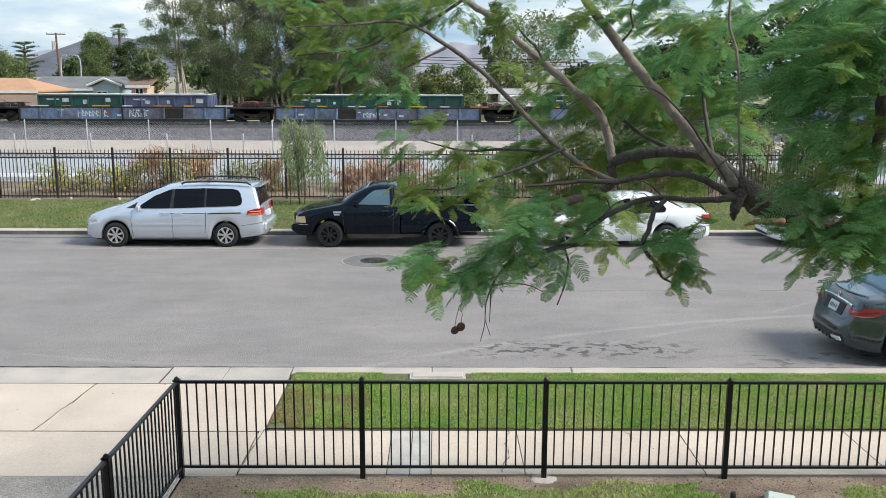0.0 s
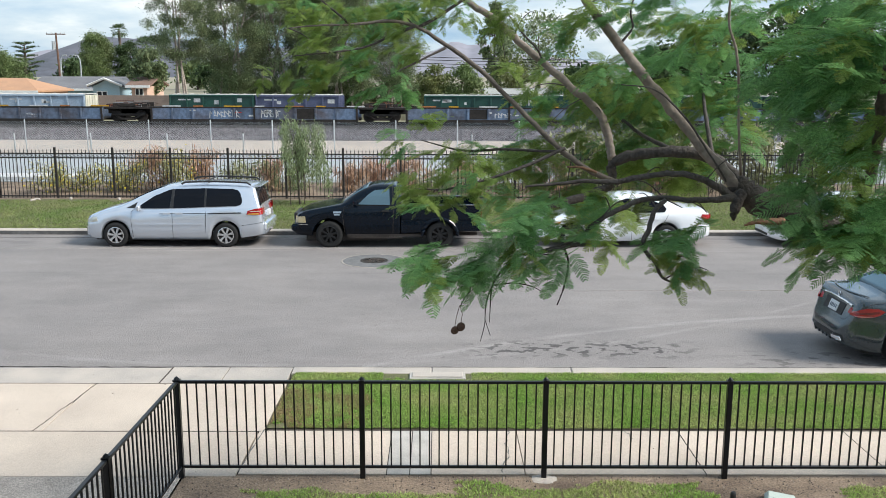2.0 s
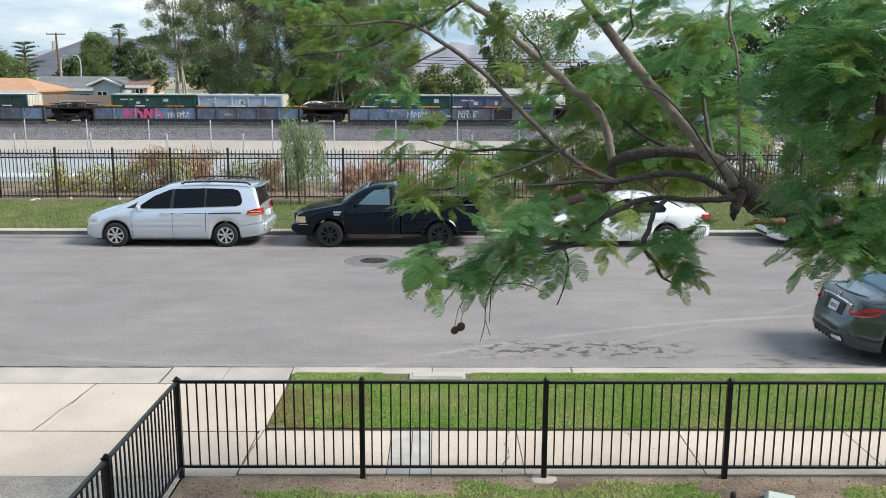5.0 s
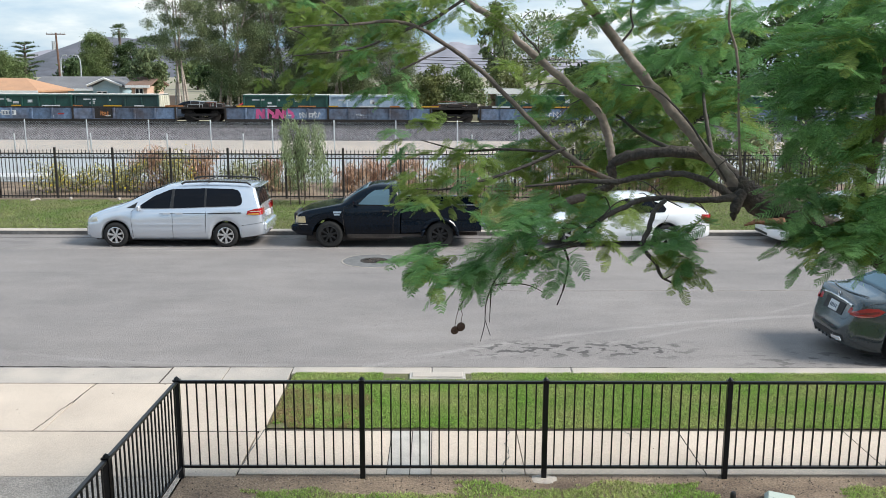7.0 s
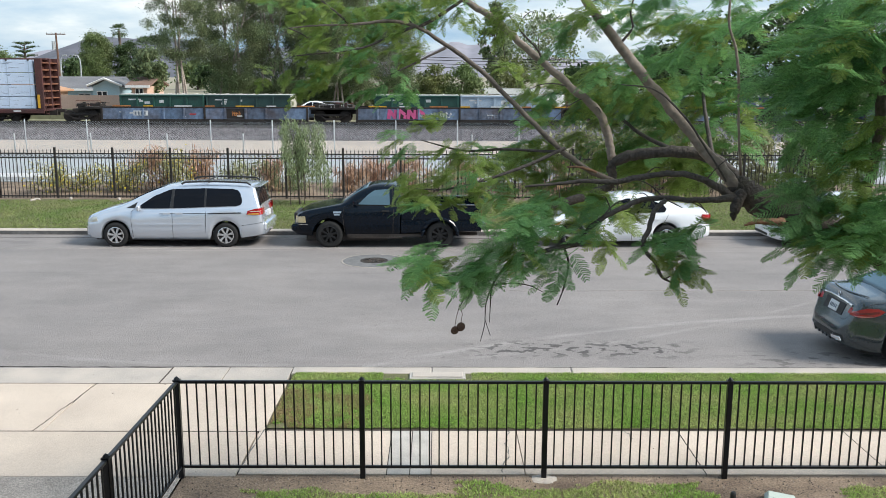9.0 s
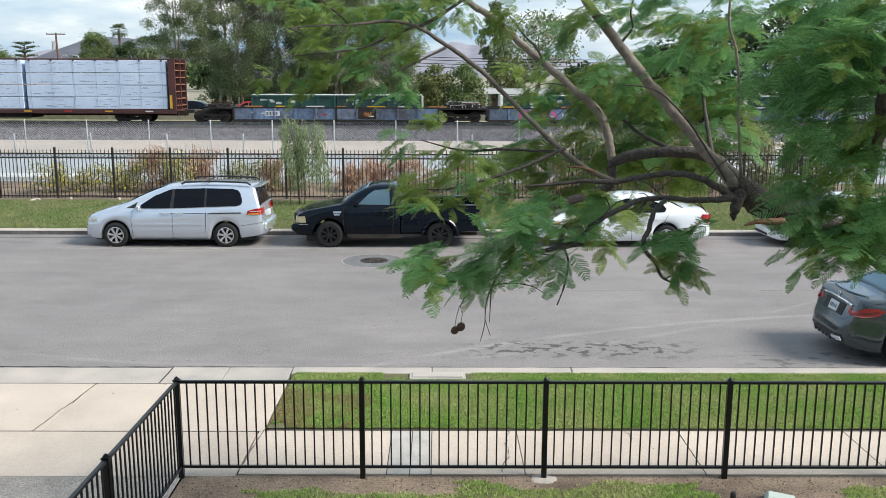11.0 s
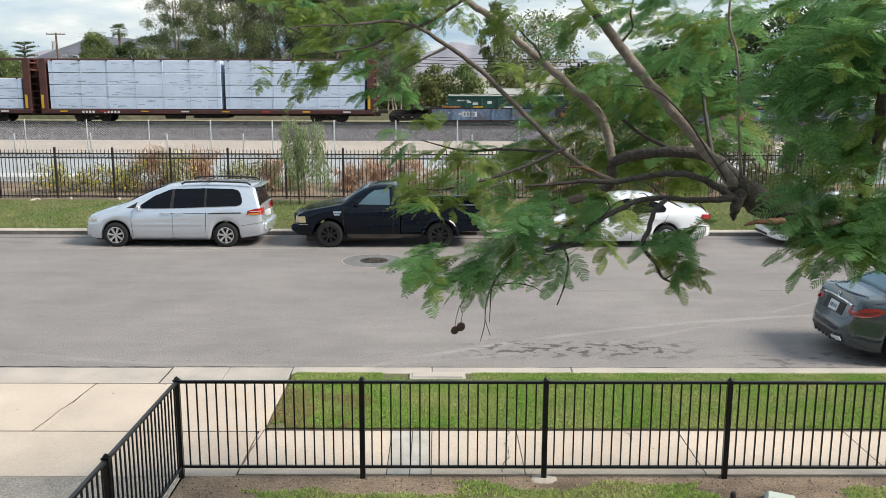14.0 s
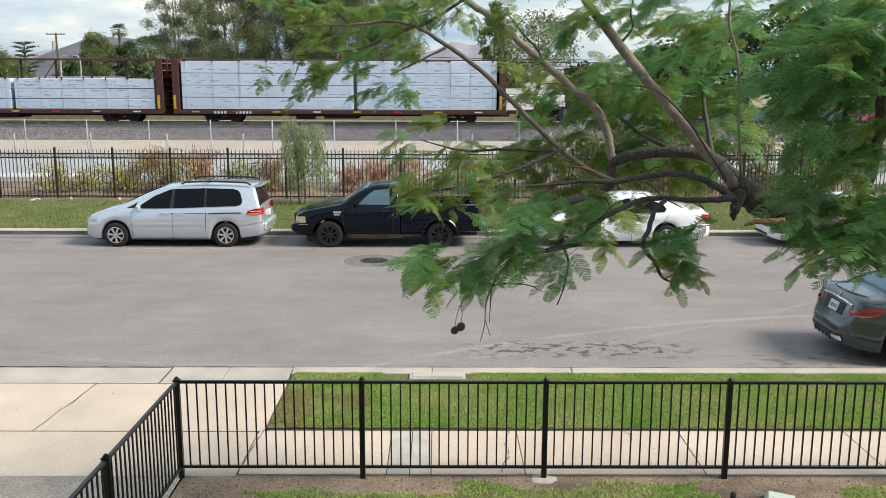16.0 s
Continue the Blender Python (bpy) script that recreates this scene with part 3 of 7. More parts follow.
def stroke(car, paint, a, b, c, d, w, y):
    """A flat sprayed stroke from (a, b) to (c, d) on a car side."""
    bm = bmesh.new()
    t = Vector((c - a, d - b)).normalized()
    nx, nz = -t.y * w / 2, t.x * w / 2
    P = [(a + nx, b + nz), (a - nx, b - nz), (c - nx, d - nz), (c + nx, d + nz)]
    lo, hi = [bm.verts.new((p, y + 0.012, q)) for p, q in P], [bm.verts.new((p, y - 0.004, q)) for p, q in P]
    bm.faces.new(hi)
    for i in range(4):
        bm.faces.new((lo[i], lo[(i + 1) % 4], hi[(i + 1) % 4], hi[i]))
    part("sprayed_stroke", bm, paint, car)


def bars(car, paint, x, z, text_w, h, n, y, rg):
    """Unreadable scrawl: slanted strokes."""
    g = text_w / n
    for i in range(n):
        a = x + g * i
        k, up = rg.uniform(-0.3, 0.3) * g, z + h * rg.uniform(0.75, 1.0)
        stroke(car, paint, a, z + h * rg.uniform(0, 0.15), a + k, up, 0.06, y)
        stroke(car, paint, a + k, up, a + g * rg.uniform(0.5, 0.9), z + h * rg.uniform(0.35, 0.6), 0.055, y)
        if i % 2:
            stroke(car, paint, a + 0.1 * g, z + h * 0.3, a + g * 0.9, z + h * rg.uniform(0.0, 0.25), 0.055, y)


def well_car(x, seed, tag):
    """One unit of an articulated container well car; x: centre of the well."""
    rg = random.Random(seed)
    car = thing("well_car", "weathered blue-grey intermodal well car with scrawled sides", "rail car", "well cars of the train")
    L = 7.45
    for s in (-1, 1):
        y = s * 1.46
        bm = nbox(-L, L, y - 0.03, y + 0.03, 0.24, 1.04)
        part("well_side", bm, M_WELL, car)
        part("top_sill", nbox(-L, L, y - 0.055, y + 0.055, 1.04, 1.14, 0.01), M_UNDER, car, "dark top sill")
        # Bottom sill hangs low and dark, filling the shade strip above the rail.
        part("bottom_sill", nbox(-L, L, y - 0.06, y + 0.06, 0.05, 0.26, 0.01), M_UNDER, car)
    for i in range(11):
        xx = -L + 0.08 + (2 * L - 0.16) * i / 10
        part("side_rib", nbox(xx - 0.07, xx + 0.07, -1.545, -1.49, 0.26, 1.04, 0.012), M_UNDER if i % 5 == 0 else M_WELL, car)
        if i < 10:
            part("side_panel", nbox(xx + 0.10, xx + (2 * L - 0.16) / 10 - 0.10, -1.4965, -1.485, 0.29, 1.01, 0.004), M_UNDER if (i * 7 + seed) % 9 == 0 else M_WELL, car)
    for i in range(7):
        xx = -L + 0.9 + 2.2 * i
        part("reflector", nbox(xx, xx + (0.7 if i % 2 else 1.3), -1.525, -1.516, 1.142, 1.23), (M_ORANGE, M_YELLOW, M_WHITEMARK)[(i + seed) % 3], car, "faded reflective stripe")
    part("well_floor", nbox(-L, L, -1.43, 1.43, 0.22, 0.30), M_UNDER, car)
    for s in (-1, 1):
        part("end_platform", nbox(s * 8.3 - 0.85, s * 8.3 + 0.85, -1.25, 1.25, 0.95, 1.10, 0.02), M_UNDER, car)
        part("centre_sill", nbox(min(s * 7.46, s * 9.9), max(s * 7.46, s * 9.9), -0.42, 0.42, 0.60, 0.945, 0.02), M_UNDER, car, "grimy steel centre sill")
        bm = nbox(s * 8.1 - 0.3, s * 8.1 + 0.3, -0.5, 0.5, 1.10, 1.28, 0.02)
        for k in range(4):
            cyl(bm, (s * 8.4 + 0.16 * k - 0.2, -1.2 + 0.1 * k, 1.1), (s * 8.4 + 0.16 * k - 0.2, -1.2 + 0.1 * k, 1.36), 0.018, 5)
        tube(bm, ((s * 7.7, -1.3, 1.3), (s * 8.9, -1.3, 1.36)), (0.02, 0.02), 5)
        tube(bm, ((s * 7.7, 1.2, 1.3), (s * 8.9, 1.2, 1.36)), (0.02, 0.02), 5)
        for k in range(6):
            fx, fy = s * rg.uniform(7.7, 9.6), rg.uniform(-1.25, 0.9)
            part("fitting", nbox(fx - rg.uniform(0.05, 0.3), fx + rg.uniform(0.05, 0.3), fy - 0.08, fy + 0.08, 1.08, 1.16 + rg.uniform(0.02, 0.28), 0.01), rg.choice((M_UNDER, M_UNDER, M_RUST)), car)
        part("brake_gear", bm, M_UNDER, car, "brake wheel stand and grab irons")
        for k in range(4):
            yy, zz, x0_ = rg.uniform(-1.4, 1.2), 1.16 + 0.11 * k, s * rg.uniform(7.6, 8.3)
            x1_ = s * rg.uniform(9.0, 9.9)
            part("grab_rail", tube(bmesh.new(), ((x0_, yy, 1.09), (x0_, yy, zz), (x1_, yy, zz + rg.uniform(-0.04, 0.04)), (x1_, yy, 1.09)), [0.022] * 4, 5), rg.choice((M_OLDRUST, M_GALV, M_UNDER)), car, "bent pipe grab rail")
        part("valve_chest", nbox(s * 8.9 - 0.35, s * 8.9 + 0.25, -1.2, -0.7, 1.10, 1.34, 0.04), M_UNDER, car, "grimy brake valve chest")
    truck(car, 9.1)
    if seed == 3:
        truck(car, -9.1)
    if tag == "scrawl":
        bars(car, M_WHITEMARK, -3.2, 0.34, 2.2, 0.6, 8, -1.50, rg)
        bars(car, M_WHITEMARK, 0.5, 0.36, 1.3, 0.55, 6, -1.50, rg)
        bars(car, M_WHITEMARK, 0.55, 0.62, 1.2, 0.35, 6, -1.50, rg)
    elif tag == "pink":
        for i in range(4):
            q = -5.1 + 0.70 * i
            stroke(car, M_PINKTAG, q, 0.30, q + 0.06, 0.98, 0.24, -1.50)
            stroke(car, M_PINKTAG, q + 0.06, 0.94, q + 0.48, 0.62 if i % 2 else 0.34, 0.22, -1.503)
            stroke(car, M_PINKTAG, q + 0.44, 0.34, q + 0.50, 0.96 if i % 2 == 0 else 0.60, 0.20, -1.506)
        bars(car, M_WHITEMARK, -2.0, 0.34, 1.5, 0.5, 7, -1.50, rg)
        bars(car, M_STRAP, 1.4, 0.32, 1.6, 0.4, 7, -1.50, rg)
    elif tag == "panel":
        part("number_panel", nbox(-5.1, -4.05, -1.512, -1.495, 0.50, 0.85), M_WHITEMARK, car, "white patch with lettering bars")
        for i in range(4):
            part("letter_bar", nbox(-5.0 + 0.22 * i, -4.88 + 0.22 * i, -1.518, -1.5125, 0.56, 0.79), M_STRAP, car)
        bars(car, M_ORANGE, 2.0, 0.45, 0.6, 0.4, 4, -1.50, rg)
    else:
        bars(car, M_WHITEMARK, -1.0 + seed % 3, 0.35, 1.2, 0.45, 5, -1.50, rg)
    rg2 = random.Random(seed + 40)
    for i in range(5):
        xx = rg2.uniform(-6.6, 6.2)
        zz = rg2.uniform(0.4, 0.85)
        part("stencil", nbox(xx, xx + rg2.uniform(0.15, 0.5), -1.502, -1.493, zz, zz + rg2.uniform(0.05, 0.12)), rg2.choice((M_WHITEMARK, M_REDMARK, M_WHITEMARK)), car, "small painted stencil patch")
    MOVERS.append((car, x))
    return car


def container(x, paint, label, door, seed):
    """Short open-top rail container with posts, side panels and a tarped roof; x: centre."""
    rg = random.Random(seed)
    c = thing("container", label, "container", "containers on the train")
    L, W, z0, z1 = 3.03, 1.22, 0.32, 1.97
    part("body", nbox(-L, L, -W + 0.04, W - 0.04, z0, z1 - 0.05), paint, c)
    for i in range(6):
        xx = -L + 0.06 + (2 * L - 0.12) * i / 5
        for s in (-1, 1):
            part("side_post", nbox(xx - 0.06, xx + 0.06, s * W - 0.05, s * W + 0.02, z0, z1 - 0.06, 0.01), paint, c)
    for s in (-1, 1):
        part("top_rail", nbox(-L, L, s * W - 0.07, s * W + 0.035, z1 - 0.12, z1, 0.015), paint, c)
    part("roof_cover", nbox(-L, L, -W, W, z1, z1 + 0.03), M_ROOFTOP, c, "pale dusty roof cover")
    for i in range(7):
        xa = -L + 0.1 + (2 * L - 0.2) * i / 6
        part("roof_bow", nbox(xa - 0.05, xa + 0.05, -W + 0.02, W - 0.02, z1 + 0.03, z1 + 0.055, 0.008), M_ROOFTOP, c)
    part("end_door", nbox(L, L + 0.06, -W + 0.05, W - 0.05, z0 + 0.05, z1 - 0.05), door, c)
    for k in range(5):
        yy = -W + 0.25 + k * (2 * W - 0.5) / 4
        part("door_bar", nbox(L + 0.06, L + 0.10, yy - 0.03, yy + 0.03, z0 + 0.05, z1 - 0.08), door, c)
    for k in range(3):
        xx = rg.uniform(-2.5, 2.2)
        zz = rg.uniform(1.25, 1.55)
        part("placard", nbox(xx, xx + rg.uniform(0.18, 0.5), -W + 0.030, -W + 0.040, zz, zz + rg.uniform(0.10, 0.3)), M_WHITEMARK, c, "white placard")
    part("code_bar", nbox(-2.4, -1.5, -W + 0.030, -W + 0.040, 1.58, 1.68), M_WHITEMARK, c, "white code lettering bar")
    MOVERS.append((c, x))
    return c


PAIR = 18.32
FIRST = -28.86
pairs = [(-2, M_CGREEN, M_CDGREEN, "panel"), (-1, M_CGREEN, M_CLIGHT, "pink"), (0, M_CGREEN, M_CPURPLE, "scrawl"), (1, M_CGREEN, M_CGREEN, "plain"), (2, M_CGREEN, M_CDGREEN, "plain"), (3, M_CPURPLE, M_CGREEN, "plain")]
names_ = {M_CGREEN: "deep green steel rail container with pale dusty roof", M_CDGREEN: "dark faded green steel rail container with pale roof", M_CLIGHT: "pale blue steel rail container with cream end doors", M_CPURPLE: "purple-blue steel rail container with white placards"}
for i, pa, pb, tag in pairs:
    x0 = FIRST + PAIR * i
    well_car(x0 + 6.15, i + 5, tag)
    container(x0 + 3.05, pa, names_[pa], pa, i + 20)
    container(x0 + 9.25, pb, names_[pb], M_CREAM if pb in (M_CLIGHT, M_CDGREEN) else pb, i + 30)


def centrebeam(x, tiers, label):
    """Centre-beam flat car with end bulkheads; x: centre. tiers: rows of wrapped lumber."""
    car = thing("lumber_car", label, "rail car", "lumber cars of the train")
    L = 11.4
    part("deck", nbox(-L - 0.55, L + 0.55, -1.45, 1.45, 0.78, 0.92, 0.02), M_RUST, car)
    for s in (-1, 1):
        part("side_sill", nbox(-L - 0.5, L + 0.5, s * 1.45 - 0.05, s * 1.45 + 0.05, 0.62, 0.90, 0.02), M_RUST, car)
    part("centre_sill", nbox(-L - 0.9, L + 0.9, -0.3, 0.3, 0.45, 0.78), M_UNDER, car)
    part("top_chord", nbox(-L - 0.4, L + 0.4, -0.35, 0.35, 4.38, 4.52, 0.02), M_RUST, car)
    for i in range(10):
        xx = -L + 2 * L * i / 9
        part("beam_post", nbox(xx - 0.055, xx + 0.055, -0.09, 0.09, 0.92, 4.38), M_UNDER, car, "dark steel centre post")
        if i in (3, 5):
            x2 = -L + 2 * L * (i + 1) / 9
            part("brace", tube(bmesh.new(), ((xx, 0, 0.95), (x2, 0, 4.36)), (0.035, 0.035), 5), M_UNDER, car)
    for s in (-1, 1):
        xb = s * (L + 0.28)
        for y in (-1.40, 0, 1.40):
            part("bulkhead_post", nbox(xb - 0.24, xb + 0.24, y - 0.08, y + 0.08, 0.92, 4.50, 0.01), M_RUST, car)
        part("bulkhead_plate", nbox(xb - s * 0.2 - 0.03, xb - s * 0.2 + 0.03, -1.40, 1.40, 0.92, 4.48), M_RUST, car)
        for k in range(7):
            part("bulkhead_rib", nbox(xb - 0.18, xb + 0.20, -1.36, 1.36, 1.15 + 0.5 * k, 1.23 + 0.5 * k), M_OLDRUST, car, "sun-faded orange rust rib")
        part("stripe", nbox(xb - 0.20, xb - 0.02, -1.492, -1.482, 1.0, 1.95), M_YELLOW, car, "yellow ladder stripe")
        bm = bmesh.new()
        for k in range(5):
            cyl(bm, (xb + s * 0.30, -1.3, 0.6 + 0.35 * k), (xb + s * 0.30, -0.9, 0.6 + 0.35 * k), 0.015, 5)
        cyl(bm, (xb + s * 0.30, -1.3, 0.5), (xb + s * 0.30, -1.3, 2.2), 0.018, 5)
        cyl(bm, (xb + s * 0.30, -0.9, 0.5), (xb + s * 0.30, -0.9, 2.2), 0.018, 5)
        part("ladder", bm, M_RUST, car)
        part("coupler", nbox(s * (L + 1.1) - 0.35, s * (L + 1.1) + 0.35, -0.15, 0.15, 0.65, 0.9, 0.03), M_UNDER, car)
        truck(car, s * 8.55)
    for i in range(8):
        xx = -10.6 + 2.9 * i
        part("reflector", nbox(xx, xx + 0.55, -1.508, -1.502, 0.74, 0.84), (M_YELLOW, M_REDMARK, M_YELLOW, M_WHITEMARK)[i % 4], car, "reflective side marker")
    for k in range(9):
        xx = -9.0 + 0.24 * k + (0.6 if k > 3 else 0)
        part("letter_bar", nbox(xx, xx + 0.15, -1.508, -1.502, 0.66, 0.83), M_WHITEMARK, car, "white lettering bar")
    bm = nbox(-1.2, 1.3, -1.0, 1.0, 0.30, 0.62, 0.03)
    cyl(bm, (-3.2, -0.9, 0.45), (-1.8, -0.9, 0.45), 0.2, 10)
    part("brake_reservoir", bm, M_UNDER, car)
    # load: wrapped bundles, each a piece
    rg = random.Random(int(tiers * 10))
    bays = [(-L + 0.12, 1.0), (1.28, L - 0.12)]
    zs = [0.94 + 0.855 * k for k in range(tiers + 1)] if tiers == 4 else [0.94, 1.67, 2.40, 3.09]
    load = thing("lumber_load", "white-wrapped lumber bundles strapped on a flat car", "lumber", "lumber loads of the train")
    for xa, xb in bays:
        for k in range(tiers):
            cuts = [xa + (xb - xa) * q / 3 for q in range(4)]
            for q in range(3):
                d = rg.uniform(-0.015, 0.015)
                part("lumber_pack", nbox(cuts[q] + 0.003, cuts[q + 1] - 0.003, -1.38 + d, -0.14, zs[k] + 0.018, zs[k + 1] - 0.018 + (0.03 + rg.uniform(-0.03, 0.04) if k == tiers - 1 else 0), 0.02), M_WRAP, load)
                part("lumber_pack", nbox(cuts[q] + 0.008, cuts[q + 1] - 0.008, 0.14, 1.38, zs[k] + 0.022, zs[k + 1] - 0.022, 0.02), M_WRAP, load)
                for r_ in range(11):
                    xx = rg.uniform(cuts[q] + 0.10, cuts[q + 1] - 0.75)
                    zz = rg.choice((0.16, 0.22, 0.30, 0.52, 0.58, 0.64)) * (zs[k + 1] - zs[k]) / 0.8 + zs[k]
                    part("print_mark", nbox(xx, xx + rg.uniform(0.2, 0.65), -1.384 + d, -1.3805 + d, zz, zz + rg.uniform(0.014, 0.026)), M_STRAP, load)
        for q in range(7):
            xx = xa + 0.3 + (xb - xa - 0.6) * q / 6
            part("strap", nbox(xx - 0.012, xx + 0.012, -1.41, -1.402, 0.94, zs[-1] + 0.02), M_CLIGHT, load, "pale tie strap")
            part("strap_ratchet", nbox(xx - 0.05, xx + 0.05, -1.43, -1.38, zs[-1] - 0.06, zs[-1] + 0.10), M_UNDER, load, "dark strap hook")
    MOVERS.append((car, x))
    MOVERS.append((load, x))
    return car


PXM = 24.84
centrebeam(-28.86 + (-1276 - 62) / PXM, 4, "rust-red centre-beam flat car with full bulkheads")
centrebeam(-28.86 + (-1885 - 62) / PXM, 3, "rust-red centre-beam flat car with open upper frame")
# ---- vehicles ----
M_SILVER = mat("silver_car_paint", (0.64, 0.69, 0.76), 0.22, 0.65, 0.03, 1, 60, 0, coat=0.7)
M_TRUCKBLACK = mat("black_car_paint", (0.003, 0.007, 0.014), 0.10, 0, 0.2, 1, 30, 0, spec=0.24)
M_WHITECAR = mat("white_car_paint", (0.80, 0.82, 0.84), 0.25, 0, 0.03, 1, 40, 0, coat=0.7)
M_GREYCAR = mat("graphite_car_paint", (0.050, 0.066, 0.076), 0.22, 0.5, 0.05, 1, 40, 0, coat=0.9)
M_REDCAR = mat("red_car_paint", (0.40, 0.03, 0.03), 0.3, 0, 0.05, 1, 40, 0, coat=0.6)
M_CARGLASS = glass_dark("tinted_glass", (0.005, 0.006, 0.009))
# This glass has a pale sky reflection put into its blue-green base colour.
M_CARGLASS2 = glass_dark("painted_reflection_glass", (0.085, 0.145, 0.185))
M_TYRE = mat("tyre_rubber", (0.012, 0.012, 0.012), 0.85, 0, 0.2, 5, 60, 0.1)
M_RIM = mat("alloy_rim", (0.62, 0.63, 0.64), 0.22, 0.8, 0.08, 6, 60)
M_RIMBLACK = mat("black_steel_rim", (0.015, 0.015, 0.016), 0.5, 0.2, 0.2, 6, 60)
M_CHROME = mat("chrome_trim", (0.75, 0.76, 0.78), 0.12, 1.0, 0.05, 6, 60)
M_TRIM = mat("black_trim", (0.015, 0.015, 0.016), 0.55, 0, 0.2, 6, 60)
M_LAMPRED = mat("red_lamp_lens", (0.36, 0.008, 0.012), 0.15, 0, 0.15, 9, 60, coat=0.6)
M_LAMPYELLOW = mat("yellowed_lamp_lens", (0.60, 0.48, 0.27), 0.25, 0, 0.15, 9, 60, coat=0.5)
M_LAMPDEEP = mat("deep_red_lens", (0.16, 0.004, 0.008), 0.12, 0, 0.15, 9, 60, coat=0.6)
M_LAMPPINK = mat("pale_red_reflector", (0.62, 0.22, 0.20), 0.2, 0, 0.15, 9, 60, coat=0.6)
M_LAMPCLEAR = mat("clear_lamp_lens", (0.62, 0.60, 0.52), 0.12, 0.2, 0.15, 9, 60, coat=0.6)
M_LAMPAMBER = mat("amber_lamp_lens", (0.65, 0.30, 0.05), 0.2, 0, 0.15, 9, 60, coat=0.6)
M_PLATE = mat("pale_plate", (0.62, 0.64, 0.66), 0.5, 0, 0.08, 9, 60)


def curve(pts):
    xs, zs = [p[0] for p in pts], [p[1] for p in pts]
    return lambda x: float(np.interp(x, xs, zs))


def soft(pts, steps=6):
    s = smoothed(pts, steps)
    xs = [a[0] for a in s]
    for i in range(1, len(xs)):
        xs[i] = max(xs[i], xs[i - 1] + 1e-4)
    return lambda x: float(np.interp(x, xs, [a[1] for a in s]))


class Shell:
    """A car body as rings along its length, from nose (x=0) to tail."""

    def __init__(self, L, top, belt, plan, low, arches, lean=0.42, x0=0.0):
        self.L, self.top, self.plan, self.low0, self.arches, self.lean, self.x0 = L, soft(top), soft(plan), curve(low), arches, lean, x0
        self.belt0 = curve(belt)

    def low(self, x):
        z = self.low0(x)
        for c, r in self.arches:
            if abs(x - c) < r:
                z = max(z, 0.33 + math.sqrt(r * r - (x - c) ** 2))
        return z

    def belt(self, x):
        return min(self.belt0(x), self.top(x) - 0.05)

    def half(self, x):
        w, zl, zb, zt = self.plan(x), self.low(x), self.belt(x), self.top(x)
        zl = min(zl, zb - 0.06)
        wt = max(0.1, w * 0.965 - self.lean * (zt - zb))
        mid = (w * 0.965 + wt) / 2 + 0.02 * (zt - zb)
        return [(0, zl), (w * 0.90, zl), (w * 0.985, zl + 0.04), (w, zl + 0.38 * (zb - zl)), (w * 0.995, zl + 0.66 * (zb - zl)), (w * 0.985, zb - 0.03), (w * 0.965, zb),
                (mid, (zb + zt) / 2), (wt, zt - min(0.07, 0.35 * (zt - zb))), (wt * 0.90, zt - min(0.015, 0.1 * (zt - zb))), (wt * 0.5, zt), (0, zt + 0.012)]

    def side(self, x, z):
        h = self.half(x)[2:9]
        return float(np.interp(z, [q[1] for q in h], [q[0] for q in h]))

    def mesh(self):
        xs = set(np.linspace(self.x0, self.L, 70))
        for c, r in self.arches:
            xs |= set(c + r * np.cos(np.linspace(0.001, math.pi - 0.001, 17)))
        xs = sorted(x for x in xs if self.x0 <= x <= self.L)
        bm = bmesh.new()
        prev = None
        for x in xs:
            h = self.half(x)
            ring = [bm.verts.new((x, -y, z)) for y, z in h] + [bm.verts.new((x, y, z)) for y, z in h[-2:0:-1]]
            if prev:
                n = len(ring)
                for k in range(n):
                    bm.faces.new((prev[k], prev[(k + 1) % n], ring[(k + 1) % n], ring[k]))
            else:
                bm.faces.new(ring)
            prev = ring
        bm.faces.new(prev[::-1])
        bmesh.ops.recalc_face_normals(bm, faces=bm.faces)
        return bm

    def patch(self, poly, s=-1, out=0.011, depth=0.035):
        """A panel with thickness on the body side, over a polygon of (x, z)."""
        bm = bmesh.new()
        cx, cz = sum(p[0] for p in poly) / len(poly), sum(p[1] for p in poly) / len(poly)
        dense = []
        for a, b in zip(poly, poly[1:] + poly[:1]):
            dense += [(a[0] + (b[0] - a[0]) * k / 4, a[1] + (b[1] - a[1]) * k / 4) for k in range(4)]
        rows = [[(cx + (a - cx) * q, cz + (b - cz) * q) for a, b in dense] for q in (1.0, 0.8, 0.6, 0.4, 0.2)]
        f = lambda p, o: bm.verts.new((p[0], s * (self.side(*p) + o), p[1]))
        R = [[f(p, out) for p in row] for row in rows]
        C, D = f((cx, cz), out), [f(p, out - depth) for p in dense]
        n = len(dense)
        for k in range(n):
            j = (k + 1) % n
            for A, B in zip(R, R[1:]):
                bm.faces.new((A[k], A[j], B[j], B[k]))
            bm.faces.new((R[-1][k], R[-1][j], C))
            bm.faces.new((D[k], D[j], R[0][j], R[0][k]))
        bmesh.ops.recalc_face_normals(bm, faces=bm.faces)
        return bm

    def tail(self, y, z):
        """How far back the body reaches at a side distance and height."""
        x = self.L
        while x > self.L - 1.2:
            h = self.half(x)[2:]
            if h[0][1] <= z <= h[-1][1] and abs(y) <= np.interp(z, [q[1] for q in h], [q[0] for q in h]):
                return x
            x -= 0.004
        return x

    def tail_patch(self, poly, out=0.008, depth=0.03):
        """A panel with thickness on the rear of the body, over a polygon of (y, z)."""
        bm = bmesh.new()
        cy, cz = sum(p[0] for p in poly) / len(poly), sum(p[1] for p in poly) / len(poly)
        dense = []
